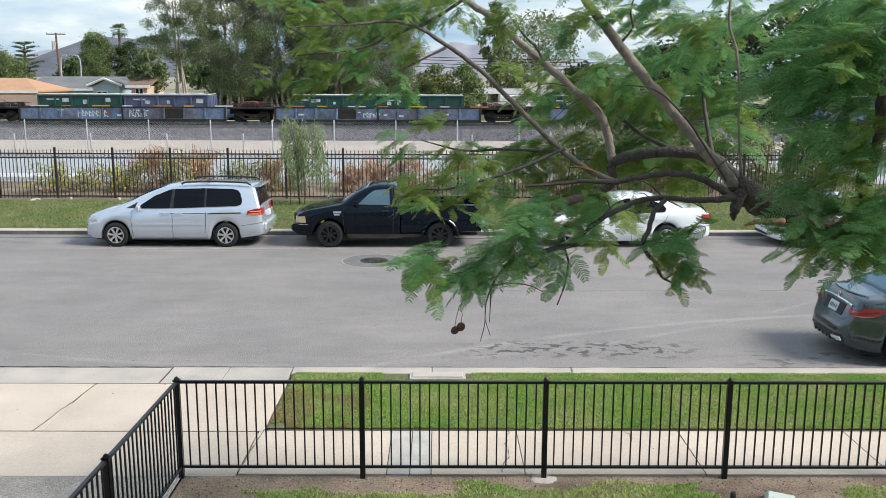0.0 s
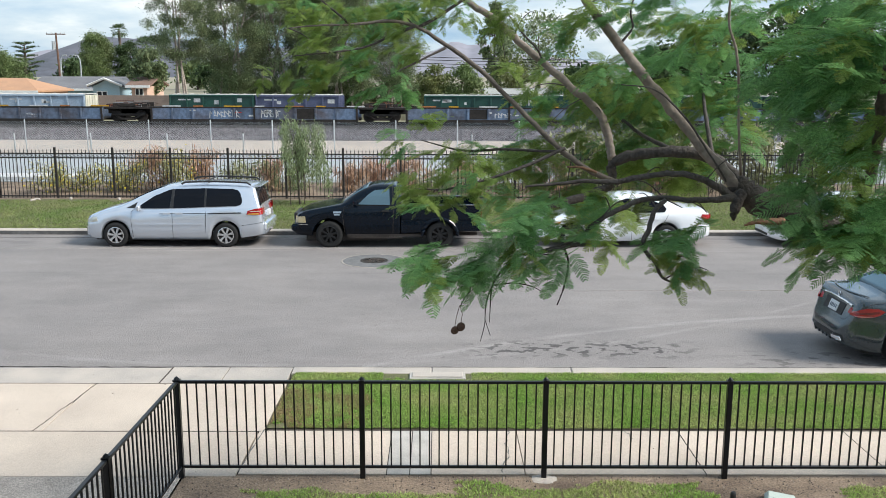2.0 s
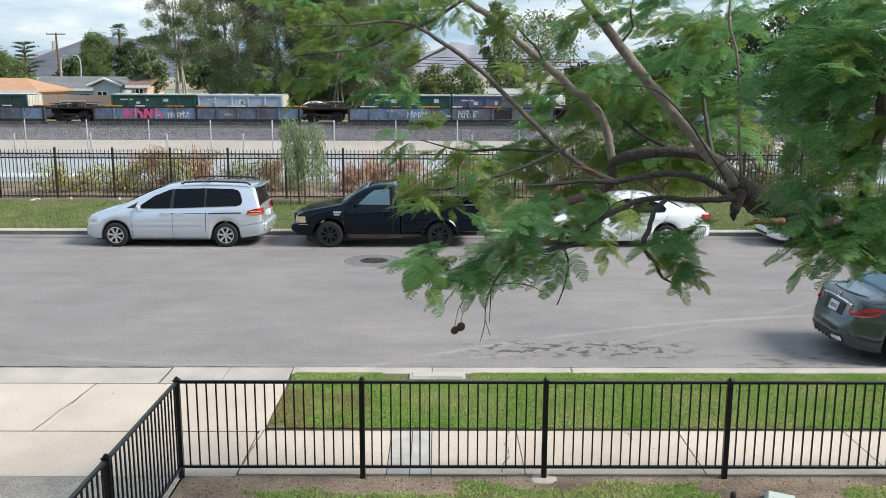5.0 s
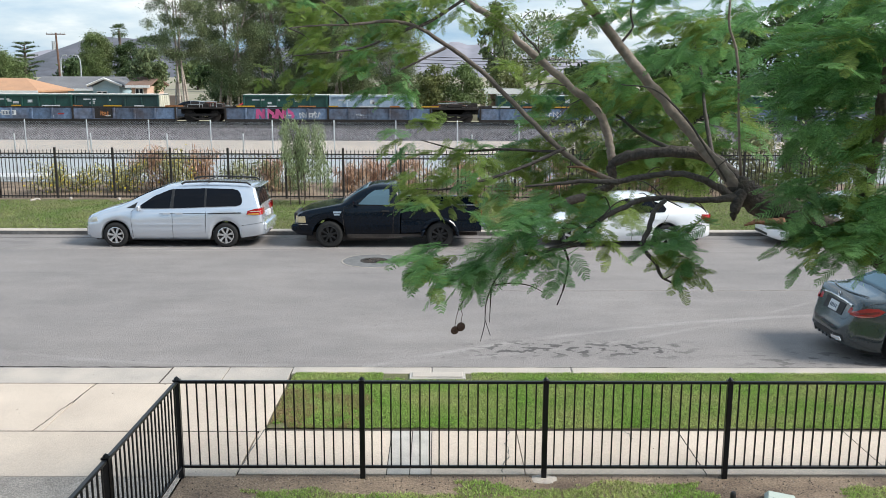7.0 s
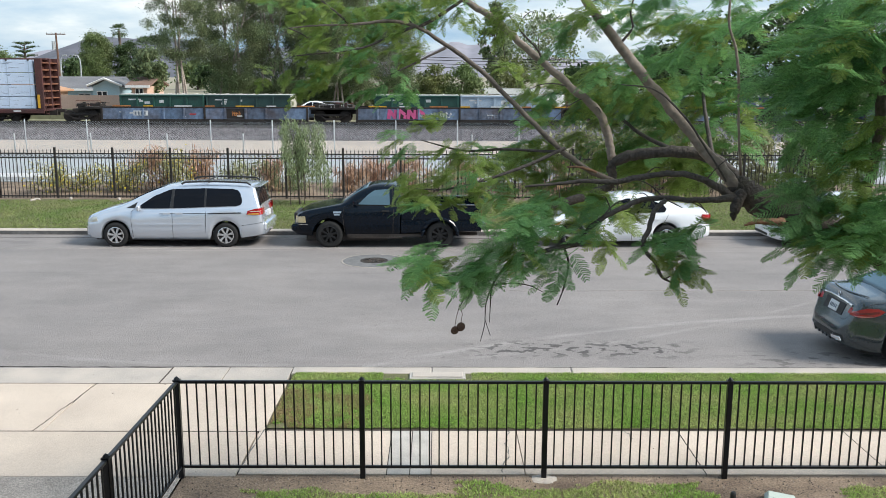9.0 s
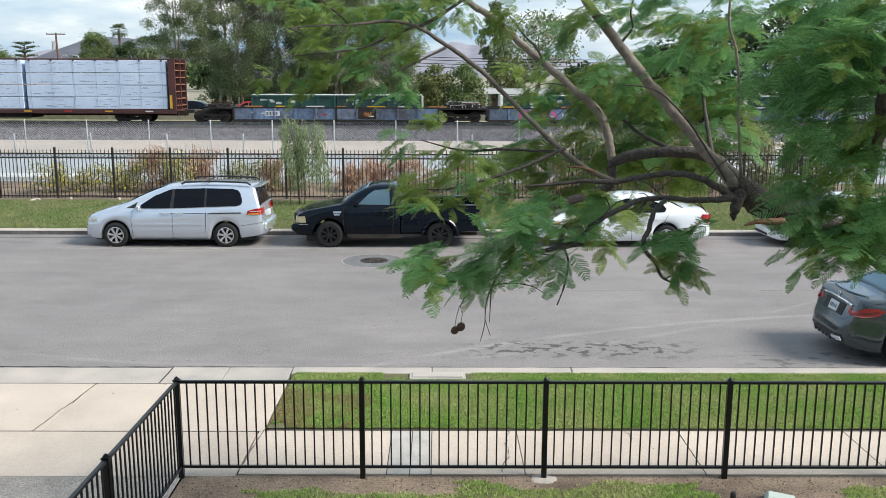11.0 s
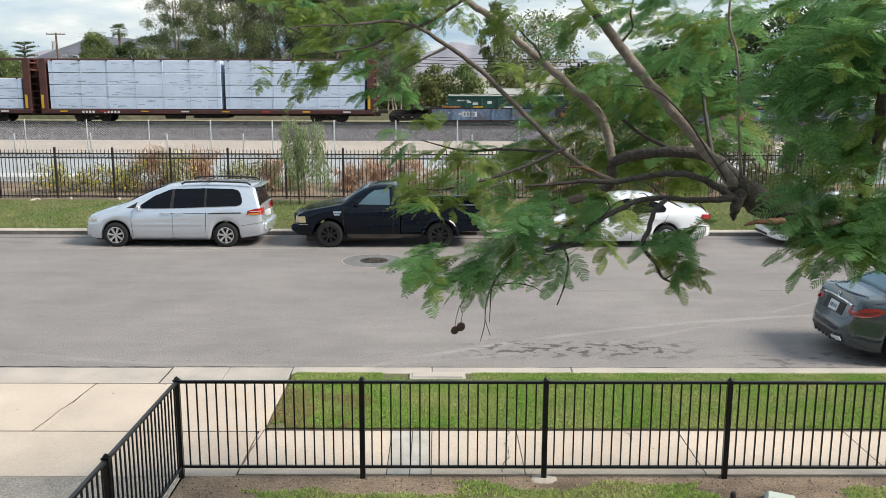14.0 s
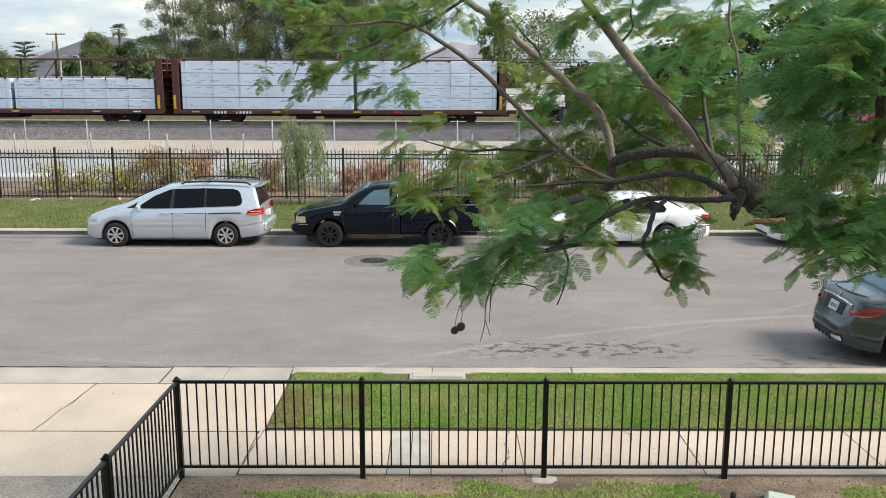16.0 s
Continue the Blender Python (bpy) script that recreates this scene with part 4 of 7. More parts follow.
        for a, b in zip(poly, poly[1:] + poly[:1]):
            dense += [(a[0] + (b[0] - a[0]) * k / 6, a[1] + (b[1] - a[1]) * k / 6) for k in range(6)]
        f = lambda p, o: bm.verts.new((self.tail(*p) + o, p[0], p[1]))
        R = [[f((cy + (a - cy) * q, cz + (b - cz) * q), out) for a, b in dense] for q in (1.0, 0.75, 0.5, 0.25)]
        C, D = f((cy, cz), out), [f(p, out - depth) for p in dense]
        n = len(dense)
        for k in range(n):
            j = (k + 1) % n
            for A, B in zip(R, R[1:]):
                bm.faces.new((A[k], A[j], B[j], B[k]))
            bm.faces.new((R[-1][k], R[-1][j], C))
            bm.faces.new((D[k], D[j], R[0][j], R[0][k]))
        bmesh.ops.recalc_face_normals(bm, faces=bm.faces)
        return bm

    def tail_seam(self, pts, r=0.006, out=0.0):
        dense = []
        for a, b in zip(pts, pts[1:]):
            dense += [(a[0] + (b[0] - a[0]) * k / 6, a[1] + (b[1] - a[1]) * k / 6) for k in range(6)]
        dense.append(pts[-1])
        return tube(bmesh.new(), [(self.tail(y, z) + out, y, z) for y, z in dense], [r] * len(dense), 6)

    def screen(self, xa, xb, share_=0.86, out=0.008):
        """Windscreen or rear window on the upper surface between two stations."""
        bm = bmesh.new()
        rows = []
        for i in range(9):
            x = xa + (xb - xa) * i / 8
            wt = self.half(x)[8][0] * share_
            zt = self.top(x)
            rows.append([bm.verts.new((x, y * wt, zt + out + 0.012 * (1 - y * y))) for y in (-1, -0.75, -0.4, 0, 0.4, 0.75, 1)])
        for a, b in zip(rows, rows[1:]):
            for k in range(6):
                bm.faces.new((a[k], a[k + 1], b[k + 1], b[k]))
        g = bmesh.ops.extrude_face_region(bm, geom=bm.faces[:])
        bmesh.ops.translate(bm, vec=(0, 0, -0.03), verts=[v for v in g["geom"] if isinstance(v, bmesh.types.BMVert)])
        bmesh.ops.recalc_face_normals(bm, faces=bm.faces)
        return bm

    def seam(self, pts, s=-1, r=0.006):
        out = []
        for a, b in zip(pts, pts[1:]):
            out += [(a[0] + (b[0] - a[0]) * k / 6, a[1] + (b[1] - a[1]) * k / 6) for k in range(6)]
        out.append(pts[-1])
        return tube(bmesh.new(), [(x, s * (self.side(x, z) + 0.001), z) for x, z in out], [r] * len(out), 4)


def lathe(prof, n=24):
    """Turned round y: profile of (radius, y)."""
    bm = bmesh.new()
    rings = [[bm.verts.new((r * math.cos(2 * math.pi * k / n), y, r * math.sin(2 * math.pi * k / n))) for k in range(n)] for r, y in prof]
    for a, b in zip(rings, rings[1:]):
        for k in range(n):
            bm.faces.new((a[k], a[(k + 1) % n], b[(k + 1) % n], b[k]))
    bmesh.ops.recalc_face_normals(bm, faces=bm.faces)
    return bm


def wheel(car, x, y, r, rim_mat, spokes, s, wide=0.2):
    """Tyre with a spoked rim; s: the side that faces out."""
    w = part("wheel", lathe([(r * 0.62, -wide / 2), (r * 0.80, -wide / 2 - 0.012), (r * 0.95, -wide / 2), (r, -wide / 2 + 0.03), (r, wide / 2 - 0.03), (r * 0.95, wide / 2), (r * 0.80, wide / 2 + 0.012), (r * 0.62, wide / 2), (r * 0.62, -wide / 2)]), M_TYRE, car, "black rubber tyre", True)
    w.matrix_basis = pose(x, y, r, 0, 0, 0)
    o = s * (wide / 2 - 0.015)
    bm = lathe([(r * 0.66, o + s * 0.022), (r * 0.60, o + s * 0.026), (r * 0.585, o - s * 0.02), (r * 0.55, o - s * 0.09)], 24)
    cyl(bm, (0, o - s * 0.05, 0), (0, o + s * 0.01, 0), r * 0.15, 12)
    for k in range(spokes):
        a = 2 * math.pi * k / spokes + 0.3
        d, e = Vector((math.cos(a), 0, math.sin(a))), Vector((-math.sin(a), 0, math.cos(a)))
        q = r * (0.42 / spokes + 0.02)
        P = [d * r * 0.10 - e * q * 0.8, d * r * 0.10 + e * q * 0.8, d * r * 0.60 + e * q * 1.25, d * r * 0.60 - e * q * 1.25]
        lo, hi = [bm.verts.new(p + Vector((0, o - s * 0.05, 0))) for p in P], [bm.verts.new(p + Vector((0, o + s * 0.004, 0))) for p in P]
        bm.faces.new(hi)
        for i in range(4):
            bm.faces.new((lo[i], lo[(i + 1) % 4], hi[(i + 1) % 4], hi[i]))
    bmesh.ops.recalc_face_normals(bm, faces=bm.faces)
    part("rim", bm, rim_mat, w, "spoked wheel rim")
    part("brake_disc", lathe([(r * 0.58, o - s * 0.085), (0.01, o - s * 0.085)], 20), M_UNDER, w)


def mirror_pair(car, sh, x, z, material, sides=(-1, 1)):
    for s in sides:
        y = s * (sh.side(x, z) + 0.10)
        bm = nbox(x - 0.05, x + 0.06, min(y - 0.09, y + 0.09), max(y - 0.09, y + 0.09), z - 0.07, z + 0.08, 0.03)
        part("side_mirror", bm, material, car)


def fit_wheels(car, sh, xs, r, rim, spokes, half):
    for x in xs:
        for s in (-1, 1):
            wheel(car, x, s * (half - 0.115), r, rim, spokes, s)
    part("underbody", nbox(0.35, sh.L - 0.35, -half + 0.16, half - 0.16, 0.20, 0.42), M_UNDER, car)


def minivan():
    car = thing("minivan", "silver minivan with dark tinted glass parked at the far kerb", "car", m=pose(-9.86, 25.22, 0))
    sh = Shell(5.05, [(0, 0.62), (0.04, 0.78), (0.2, 0.89), (0.6, 1.03), (1.12, 1.18), (1.70, 1.46), (2.2, 1.65), (2.7, 1.73), (3.6, 1.76), (4.5, 1.73), (4.72, 1.69), (4.79, 1.60), (4.92, 1.12), (4.98, 0.86), (5.02, 0.78), (5.05, 0.50)],
               [(0, 0.55), (0.3, 0.80), (1.1, 1.0), (2, 1.06), (5.11, 1.14)],
               [(0, 0.55), (0.08, 0.72), (0.3, 0.86), (0.9, 0.93), (1.6, 0.955), (3.8, 0.955), (4.7, 0.92), (4.95, 0.86), (5.05, 0.74)],
               [(0, 0.30), (0.3, 0.22), (2, 0.20), (4.2, 0.22), (5.11, 0.36)], [(0.93, 0.40), (3.97, 0.40)])
    part("body", sh.mesh(), M_SILVER, car, "", True)
    for s in (-1, 1):
        part("window", sh.patch([(1.52, 1.09), (2.02, 1.42), (2.42, 1.58), (2.50, 1.60), (2.46, 1.10)], s), M_CARGLASS, car, "dark front door glass")
        part("window", sh.patch([(2.56, 1.10), (2.58, 1.605), (3.40, 1.625), (3.40, 1.13)], s), M_CARGLASS, car, "dark sliding door glass")
        part("window", sh.patch([(3.46, 1.14), (3.46, 1.625), (4.16, 1.61), (4.30, 1.58), (4.38, 1.50), (4.43, 1.36), (4.44, 1.26), (4.40, 1.19), (4.30, 1.16)], s), M_CARGLASS, car, "dark rear quarter glass")
        part("pillar", sh.patch([(2.465, 1.10), (2.50, 1.60), (2.58, 1.605), (2.555, 1.10)], s, 0.009), M_TRIM, car, "black door pillar")
        part("pillar", sh.patch([(3.395, 1.13), (3.40, 1.625), (3.46, 1.625), (3.46, 1.14)], s, 0.009), M_TRIM, car, "black door pillar")
        for a in ([(1.42, 0.30), (1.38, 0.75), (1.40, 1.0), (1.50, 1.08)], [(2.52, 0.26), (2.52, 1.08), (2.53, 1.62)], [(3.43, 0.42), (3.44, 1.1)]):
            part("door_seam", sh.seam(a, s), M_TRIM, car)
        part("side_stripe", sh.seam([(2.15, 0.945), (2.9, 0.955), (3.46, 0.965)], s, 0.008), M_TRIM, car)
        part("slide_rail", sh.seam([(3.50, 0.955), (4.42, 0.975)], s, 0.016), M_TRIM, car, "dark sliding door rail")
        part("side_moulding", sh.patch([(1.45, 0.62), (1.45, 0.665), (3.35, 0.685), (3.35, 0.64)], s, 0.016), M_SILVER, car)
        for x in (2.28, 2.62):
            part("door_handle", sh.patch([(x, 0.925), (x, 0.975), (x + 0.2, 0.98), (x + 0.2, 0.93)], s, 0.03), M_SILVER, car)
        lamp = part("tail_lamp", sh.patch([(4.56, 0.93), (4.60, 1.03), (4.82, 1.09), (4.985, 1.10), (4.99, 0.92), (4.80, 0.905)], s, 0.014, 0.08), M_LAMPRED, car, "wide red tail lamp")
        part("lamp_lens", sh.patch([(4.60, 0.925), (4.60, 0.955), (4.90, 0.965), (4.90, 0.925)], s, 0.018, 0.03), M_LAMPAMBER, lamp, "amber and clear lower lens")
        part("lamp_stripe", sh.patch([(4.66, 1.005), (4.66, 1.02), (4.95, 1.03), (4.95, 1.01)], s, 0.018, 0.03), M_LAMPCLEAR, lamp, "pale reversing lens")
        part("tailgate_lamp", sh.tail_patch([(s * 0.40, 0.93), (s * 0.40, 1.06), (s * 0.72, 1.07), (s * 0.72, 0.93)], 0.010, 0.03), M_LAMPRED, car, "red tailgate lamp")
        part("belt_trim", sh.seam([(1.50, 1.075), (2.46, 1.085), (3.44, 1.12), (4.30, 1.15)], s, 0.010), M_SILVER, car)
        part("cowl_trim", sh.patch([(1.26, 1.10), (1.44, 1.19), (1.56, 1.26), (1.50, 1.10)], s, 0.010, 0.03), M_TRIM, car, "black cowl corner")
        # Black tube draws the shadow line along the sill's lower edge.
        part("sill_shadow_trim", sh.seam([(1.42, 0.235), (3.50, 0.235)], s, 0.020), M_TRIM, car, "black sill edge standing for the shadow line below")
        part("bumper_seam", sh.seam([(4.42, 0.62), (4.70, 0.66), (4.98, 0.70)], s, 0.006), M_TRIM, car)
        part("headlamp", sh.patch([(0.10, 0.68), (0.10, 0.78), (0.42, 0.85), (0.44, 0.72)], s, 0.006, 0.06), M_LAMPCLEAR, car, "clear headlamp")
        pts = [(x, s * 0.66, sh.top(x) + 0.05) for x in (2.85, 3.2, 3.7, 4.2, 4.55)]
        pts = [(2.75, s * 0.66, sh.top(2.75))] + pts + [(4.66, s * 0.66, sh.top(4.66))]
        part("roof_rail", tube(bmesh.new(), pts, [0.026] * 7, 6), M_TRIM, car, "black roof rail")
    part("cross_bar", nbox(3.4, 3.44, -0.66, 0.66, 1.80, 1.825), M_TRIM, car)
    part("windscreen", sh.screen(1.36, 2.22), M_CARGLASS, car, "", True)
    part("rear_window", sh.screen(4.79, 4.91, 0.90), M_CARGLASS, car, "", True)
    part("spoiler", nbox(4.66, 4.92, -0.62, 0.62, 1.655, 1.69, 0.012), M_SILVER, car)
    part("number_plate", nbox(4.97, 5.03, -0.17, 0.17, 0.80, 0.94), M_PLATE, car)
    part("rear_bumper", nbox(4.90, 5.08, -0.80, 0.80, 0.46, 0.68, 0.04), M_SILVER, car)
    part("grille", nbox(-0.01, 0.1, -0.4, 0.4, 0.6, 0.70, 0.02), M_TRIM, car)
    mirror_pair(car, sh, 1.62, 1.10, M_SILVER)
    fit_wheels(car, sh, (0.93, 3.97), 0.345, M_RIM, 7, 0.955)


def pickup():
    car = thing("pickup_truck", "black regular-cab pickup truck parked at the far kerb", "truck", m=pose(-4.02, 25.22, 0))
    plan = [(0, 0.72), (0.08, 0.86), (0.3, 0.95), (1.0, 0.985), (5.0, 0.985), (5.2, 0.96)]
    sh = Shell(2.95, [(0, 0.64), (0.05, 0.86), (0.16, 0.965), (0.45, 1.06), (1.2, 1.20), (1.34, 1.24), (1.75, 1.52), (2.08, 1.68), (2.3, 1.73), (2.70, 1.73), (2.84, 1.69), (2.90, 1.6), (2.95, 1.28)],
               [(0, 0.6), (0.3, 0.98), (1.2, 1.13), (2.95, 1.20)], plan, [(0, 0.36), (0.3, 0.34), (2.95, 0.34)], [(1.0, 0.47)], 0.36)
    part("cab", sh.mesh(), M_TRUCKBLACK, car, "black cab and hood", True)
    bed = Shell(5.2, [(2.98, 0.86), (5.2, 0.86)], [(2.98, 0.80), (5.2, 0.80)], plan, [(2.98, 0.40), (5.2, 0.46)], [(4.06, 0.46)], 0.1, 2.98)
    part("bed", bed.mesh(), M_TRUCKBLACK, car, "black cargo bed")
    for s in (-1, 1):
        a, b = sorted((s * 0.985, s * 0.90))
        part("bed_side", nbox(2.985, 5.19, a, b, 0.79, 1.20, 0.02), M_TRUCKBLACK, car)
        a, b = sorted((s * 0.99, s * 0.89))
        part("bed_rail", nbox(2.985, 5.16, a, b, 1.20, 1.21, 0.004), M_TRIM, car, "black bed rail cap")
        part("bed_trim", tube(bmesh.new(), ((3.02, s * 0.975, 1.32), (3.03, s * 0.975, 1.215), (4.0, s * 0.98, 1.218), (5.10, s * 0.975, 1.222), (5.17, s * 0.96, 1.17), (5.20, s * 0.95, 1.06)), [0.011] * 6, 6), M_CHROME, car, "thin chrome bed trim")
        part("wheel_flare", tube(bmesh.new(), [(4.06 + 0.50 * math.cos(t), s * 0.985, 0.33 + 0.50 * math.sin(t)) for t in np.linspace(0.05, math.pi - 0.05, 13)], [0.03] + [0.055] * 11 + [0.03], 8), M_TRUCKBLACK, car)
        part("window", sh.patch([(1.80, 1.22), (2.10, 1.50), (2.26, 1.60), (2.66, 1.63), (2.68, 1.21)], s), M_CARGLASS2, car, "door glass with a pale reflection in its colour")
        part("quarter_glass", sh.patch([(1.66, 1.21), (1.74, 1.31), (1.78, 1.22)], s, 0.010), M_TRIM, car, "black mirror corner")
        part("window_trim", sh.seam([(1.66, 1.20), (2.72, 1.20)], s, 0.010), M_TRIM, car)
        part("bumper_line", sh.seam([(0.10, 0.66), (0.42, 0.67)], s, 0.010), M_CHROME, car)
        for q in ([(1.42, 0.45), (1.38, 0.9), (1.42, 1.16), (1.60, 1.22)], [(2.76, 0.44), (2.78, 1.2), (2.74, 1.7)]):
            part("door_seam", sh.seam(q, s), M_UNDER, car)
        part("door_handle", sh.patch([(2.46, 1.02), (2.46, 1.07), (2.66, 1.07), (2.66, 1.02)], s, 0.02), M_TRIM, car)
        part("headlamp", sh.patch([(0.06, 0.70), (0.06, 0.87), (0.34, 0.89), (0.36, 0.71)], s, 0.006, 0.06), M_LAMPYELLOW, car, "yellowed headlamp")
        part("badge", sh.patch([(1.12, 0.98), (1.12, 1.03), (1.34, 1.03), (1.34, 0.98)], s, 0.01), M_CLIGHT, car, "pale blue plain badge shape")
        part("badge", sh.patch([(1.14, 0.92), (1.14, 0.965), (1.30, 0.965), (1.30, 0.92)], s, 0.01), M_CLIGHT, car)
        a, b = sorted((s * 0.80, s * 0.975))
        part("tail_lamp", nbox(5.10, 5.215, a, b, 0.80, 1.14, 0.02), M_LAMPRED, car, "red tail lamp")
        part("rocker", nbox(1.5, 3.6, min(s * 0.93, s * 0.975), max(s * 0.93, s * 0.975), 0.33, 0.40), M_UNDER, car)
    part("tailgate", nbox(5.14, 5.2, -0.80, 0.80, 0.80, 1.21, 0.015), M_TRUCKBLACK, car)
    part("bed_liner", nbox(2.99, 5.14, -0.89, 0.89, 0.862, 0.875), M_TRIM, car)
    part("windscreen", sh.screen(1.38, 2.05), M_CARGLASS2, car, "", True)
    part("rear_window", nbox(2.90, 2.945, -0.55, 0.55, 1.30, 1.62, 0.01), M_CARGLASS2, car)
    part("front_bumper", nbox(-0.06, 0.22, -0.90, 0.90, 0.46, 0.66, 0.05), M_TRUCKBLACK, car)
    part("rear_bumper", nbox(5.18, 5.34, -0.90, 0.90, 0.50, 0.68, 0.03), M_CHROME, car)
    part("grille", nbox(-0.03, 0.08, -0.5, 0.5, 0.70, 0.92, 0.02), M_TRIM, car)
    mirror_pair(car, sh, 1.72, 1.27, M_TRUCKBLACK)
    fit_wheels(car, sh, (1.0,), 0.375, M_RIMBLACK, 8, 0.985)
    for s in (-1, 1):
        wheel(car, 4.06, s * 0.87, 0.375, M_RIMBLACK, 8, s)
    part("chassis", nbox(2.4, 5.1, -0.5, 0.5, 0.30, 0.48), M_UNDER, car)
    part("side_step", tube(bmesh.new(), ((1.55, -0.97, 0.30), (3.0, -0.97, 0.30)), (0.025, 0.025), 6), M_UNDER, car)


SEDAN_TOP = [(0, 0.52), (0.06, 0.66), (0.3, 0.76), (1.25, 0.95), (1.40, 1.0), (2.05, 1.36), (2.55, 1.455), (3.15, 1.44), (3.5, 1.34), (4.02, 1.10), (4.2, 1.075), (4.6, 1.05), (4.72, 0.98), (4.80, 0.62)]


def sedan(name, label, m, paint, L=4.80, wheels=(0.95, 3.68), rim=5, tail="red", group=""):
    car = thing(name, label, "car", group, m=m)
    k = L / 4.80
    sh = Shell(L, [(x * k, z) for x, z in SEDAN_TOP], [(0, 0.5), (0.3, 0.70), (1.3, 0.92), (4.1 * k, 0.99), (L, 1.0)],
               [(0, 0.50), (0.07, 0.68), (0.25, 0.80), (0.8, 0.895), (1.6, 0.92), (3.6, 0.92), (4.4 * k, 0.885), (L - 0.12, 0.80), (L, 0.62)],
               [(0, 0.28), (0.3, 0.20), (2, 0.18), (4.2, 0.21), (L, 0.32)], [(wheels[0], 0.385), (wheels[1], 0.385)], 0.46)
    part("body", sh.mesh(), paint, car, "", True)
    for s in (-1, 1):
        part("window", sh.patch([(1.72 * k, 0.98), (2.12 * k, 1.26), (2.42 * k, 1.365), (2.55 * k, 1.37), (2.53 * k, 0.99)], s), M_CARGLASS, car, "front door glass")
        part("window", sh.patch([(2.62 * k, 0.99), (2.64 * k, 1.37), (3.05 * k, 1.35), (3.42 * k, 1.22), (3.52 * k, 1.10), (3.46 * k, 1.01)], s), M_CARGLASS, car, "rear door glass")
        for q in ([(1.45, 0.30), (1.42, 0.8), (1.66, 0.97)], [(2.58 * k, 0.24), (2.58 * k, 1.37)], [(3.40 * k, 0.62), (3.58 * k, 0.98)]):
            part("door_seam", sh.seam(q, s), M_TRIM, car)
        for x in (2.30, 3.20):
            part("door_handle", sh.patch([(x, 0.80), (x, 0.84), (x + 0.19, 0.845), (x + 0.19, 0.805)], s, 0.025), paint, car)
        part("tail_lamp", sh.patch([(L - 0.34, 0.86), (L - 0.30, 0.96), (L - 0.06, 0.94), (L - 0.05, 0.72), (L - 0.16, 0.70)], s, 0.014, 0.09), M_LAMPRED, car, "red tail lamp")
        part("headlamp", sh.patch([(0.10, 0.585), (0.12, 0.68), (0.62, 0.77), (0.50, 0.63)], s, 0.008, 0.07), M_LAMPCLEAR, car, "clear headlamp")
        part("turn_lens", sh.patch([(0.46, 0.63), (0.48, 0.69), (0.66, 0.755), (0.60, 0.66)], s, 0.012, 0.06), M_LAMPAMBER, car, "amber turn lens")
    part("windscreen", sh.screen(1.44 * k, 2.05 * k), M_CARGLASS, car, "", True)
    part("rear_window", sh.screen(3.34 * k, 3.98 * k, 0.88), M_CARGLASS, car, "", True)
    part("grille", nbox(-0.02, 0.12, -0.36, 0.36, 0.55, 0.64, 0.02), M_TRIM, car, "dark slatted grille")
    part("front_plate", nbox(-0.025, 0.05, -0.16, 0.16, 0.40, 0.50), M_PLATE, car)
    part("air_intake", nbox(-0.018, 0.1, -0.48, 0.48, 0.30, 0.37, 0.015), M_TRIM, car)
    part("number_plate", nbox(L - 0.05, L + 0.015, -0.16, 0.16, 0.66, 0.80), M_PLATE, car)
    part("lamp_bar", nbox(L - 0.10, L + 0.004, -0.62, 0.62, 0.80, 0.93, 0.02), paint if tail != "red" else M_LAMPRED, car)
    mirror_pair(car, sh, 1.78, 1.0, paint)
    fit_wheels(car, sh, wheels, 0.325, M_RIM, rim, 0.92)
    return car, sh


minivan()
pickup()
sedan("white_sedan", "white four-door sedan with alloy wheels at the far kerb", pose(2.76, 25.25, 0), M_WHITECAR, 4.86, (0.96, 3.58))
sedan("white_hatchback", "white compact car with slim grille at the far kerb", pose(9.30, 25.25, 0), M_WHITECAR, 4.45, (0.9, 3.5), 6)


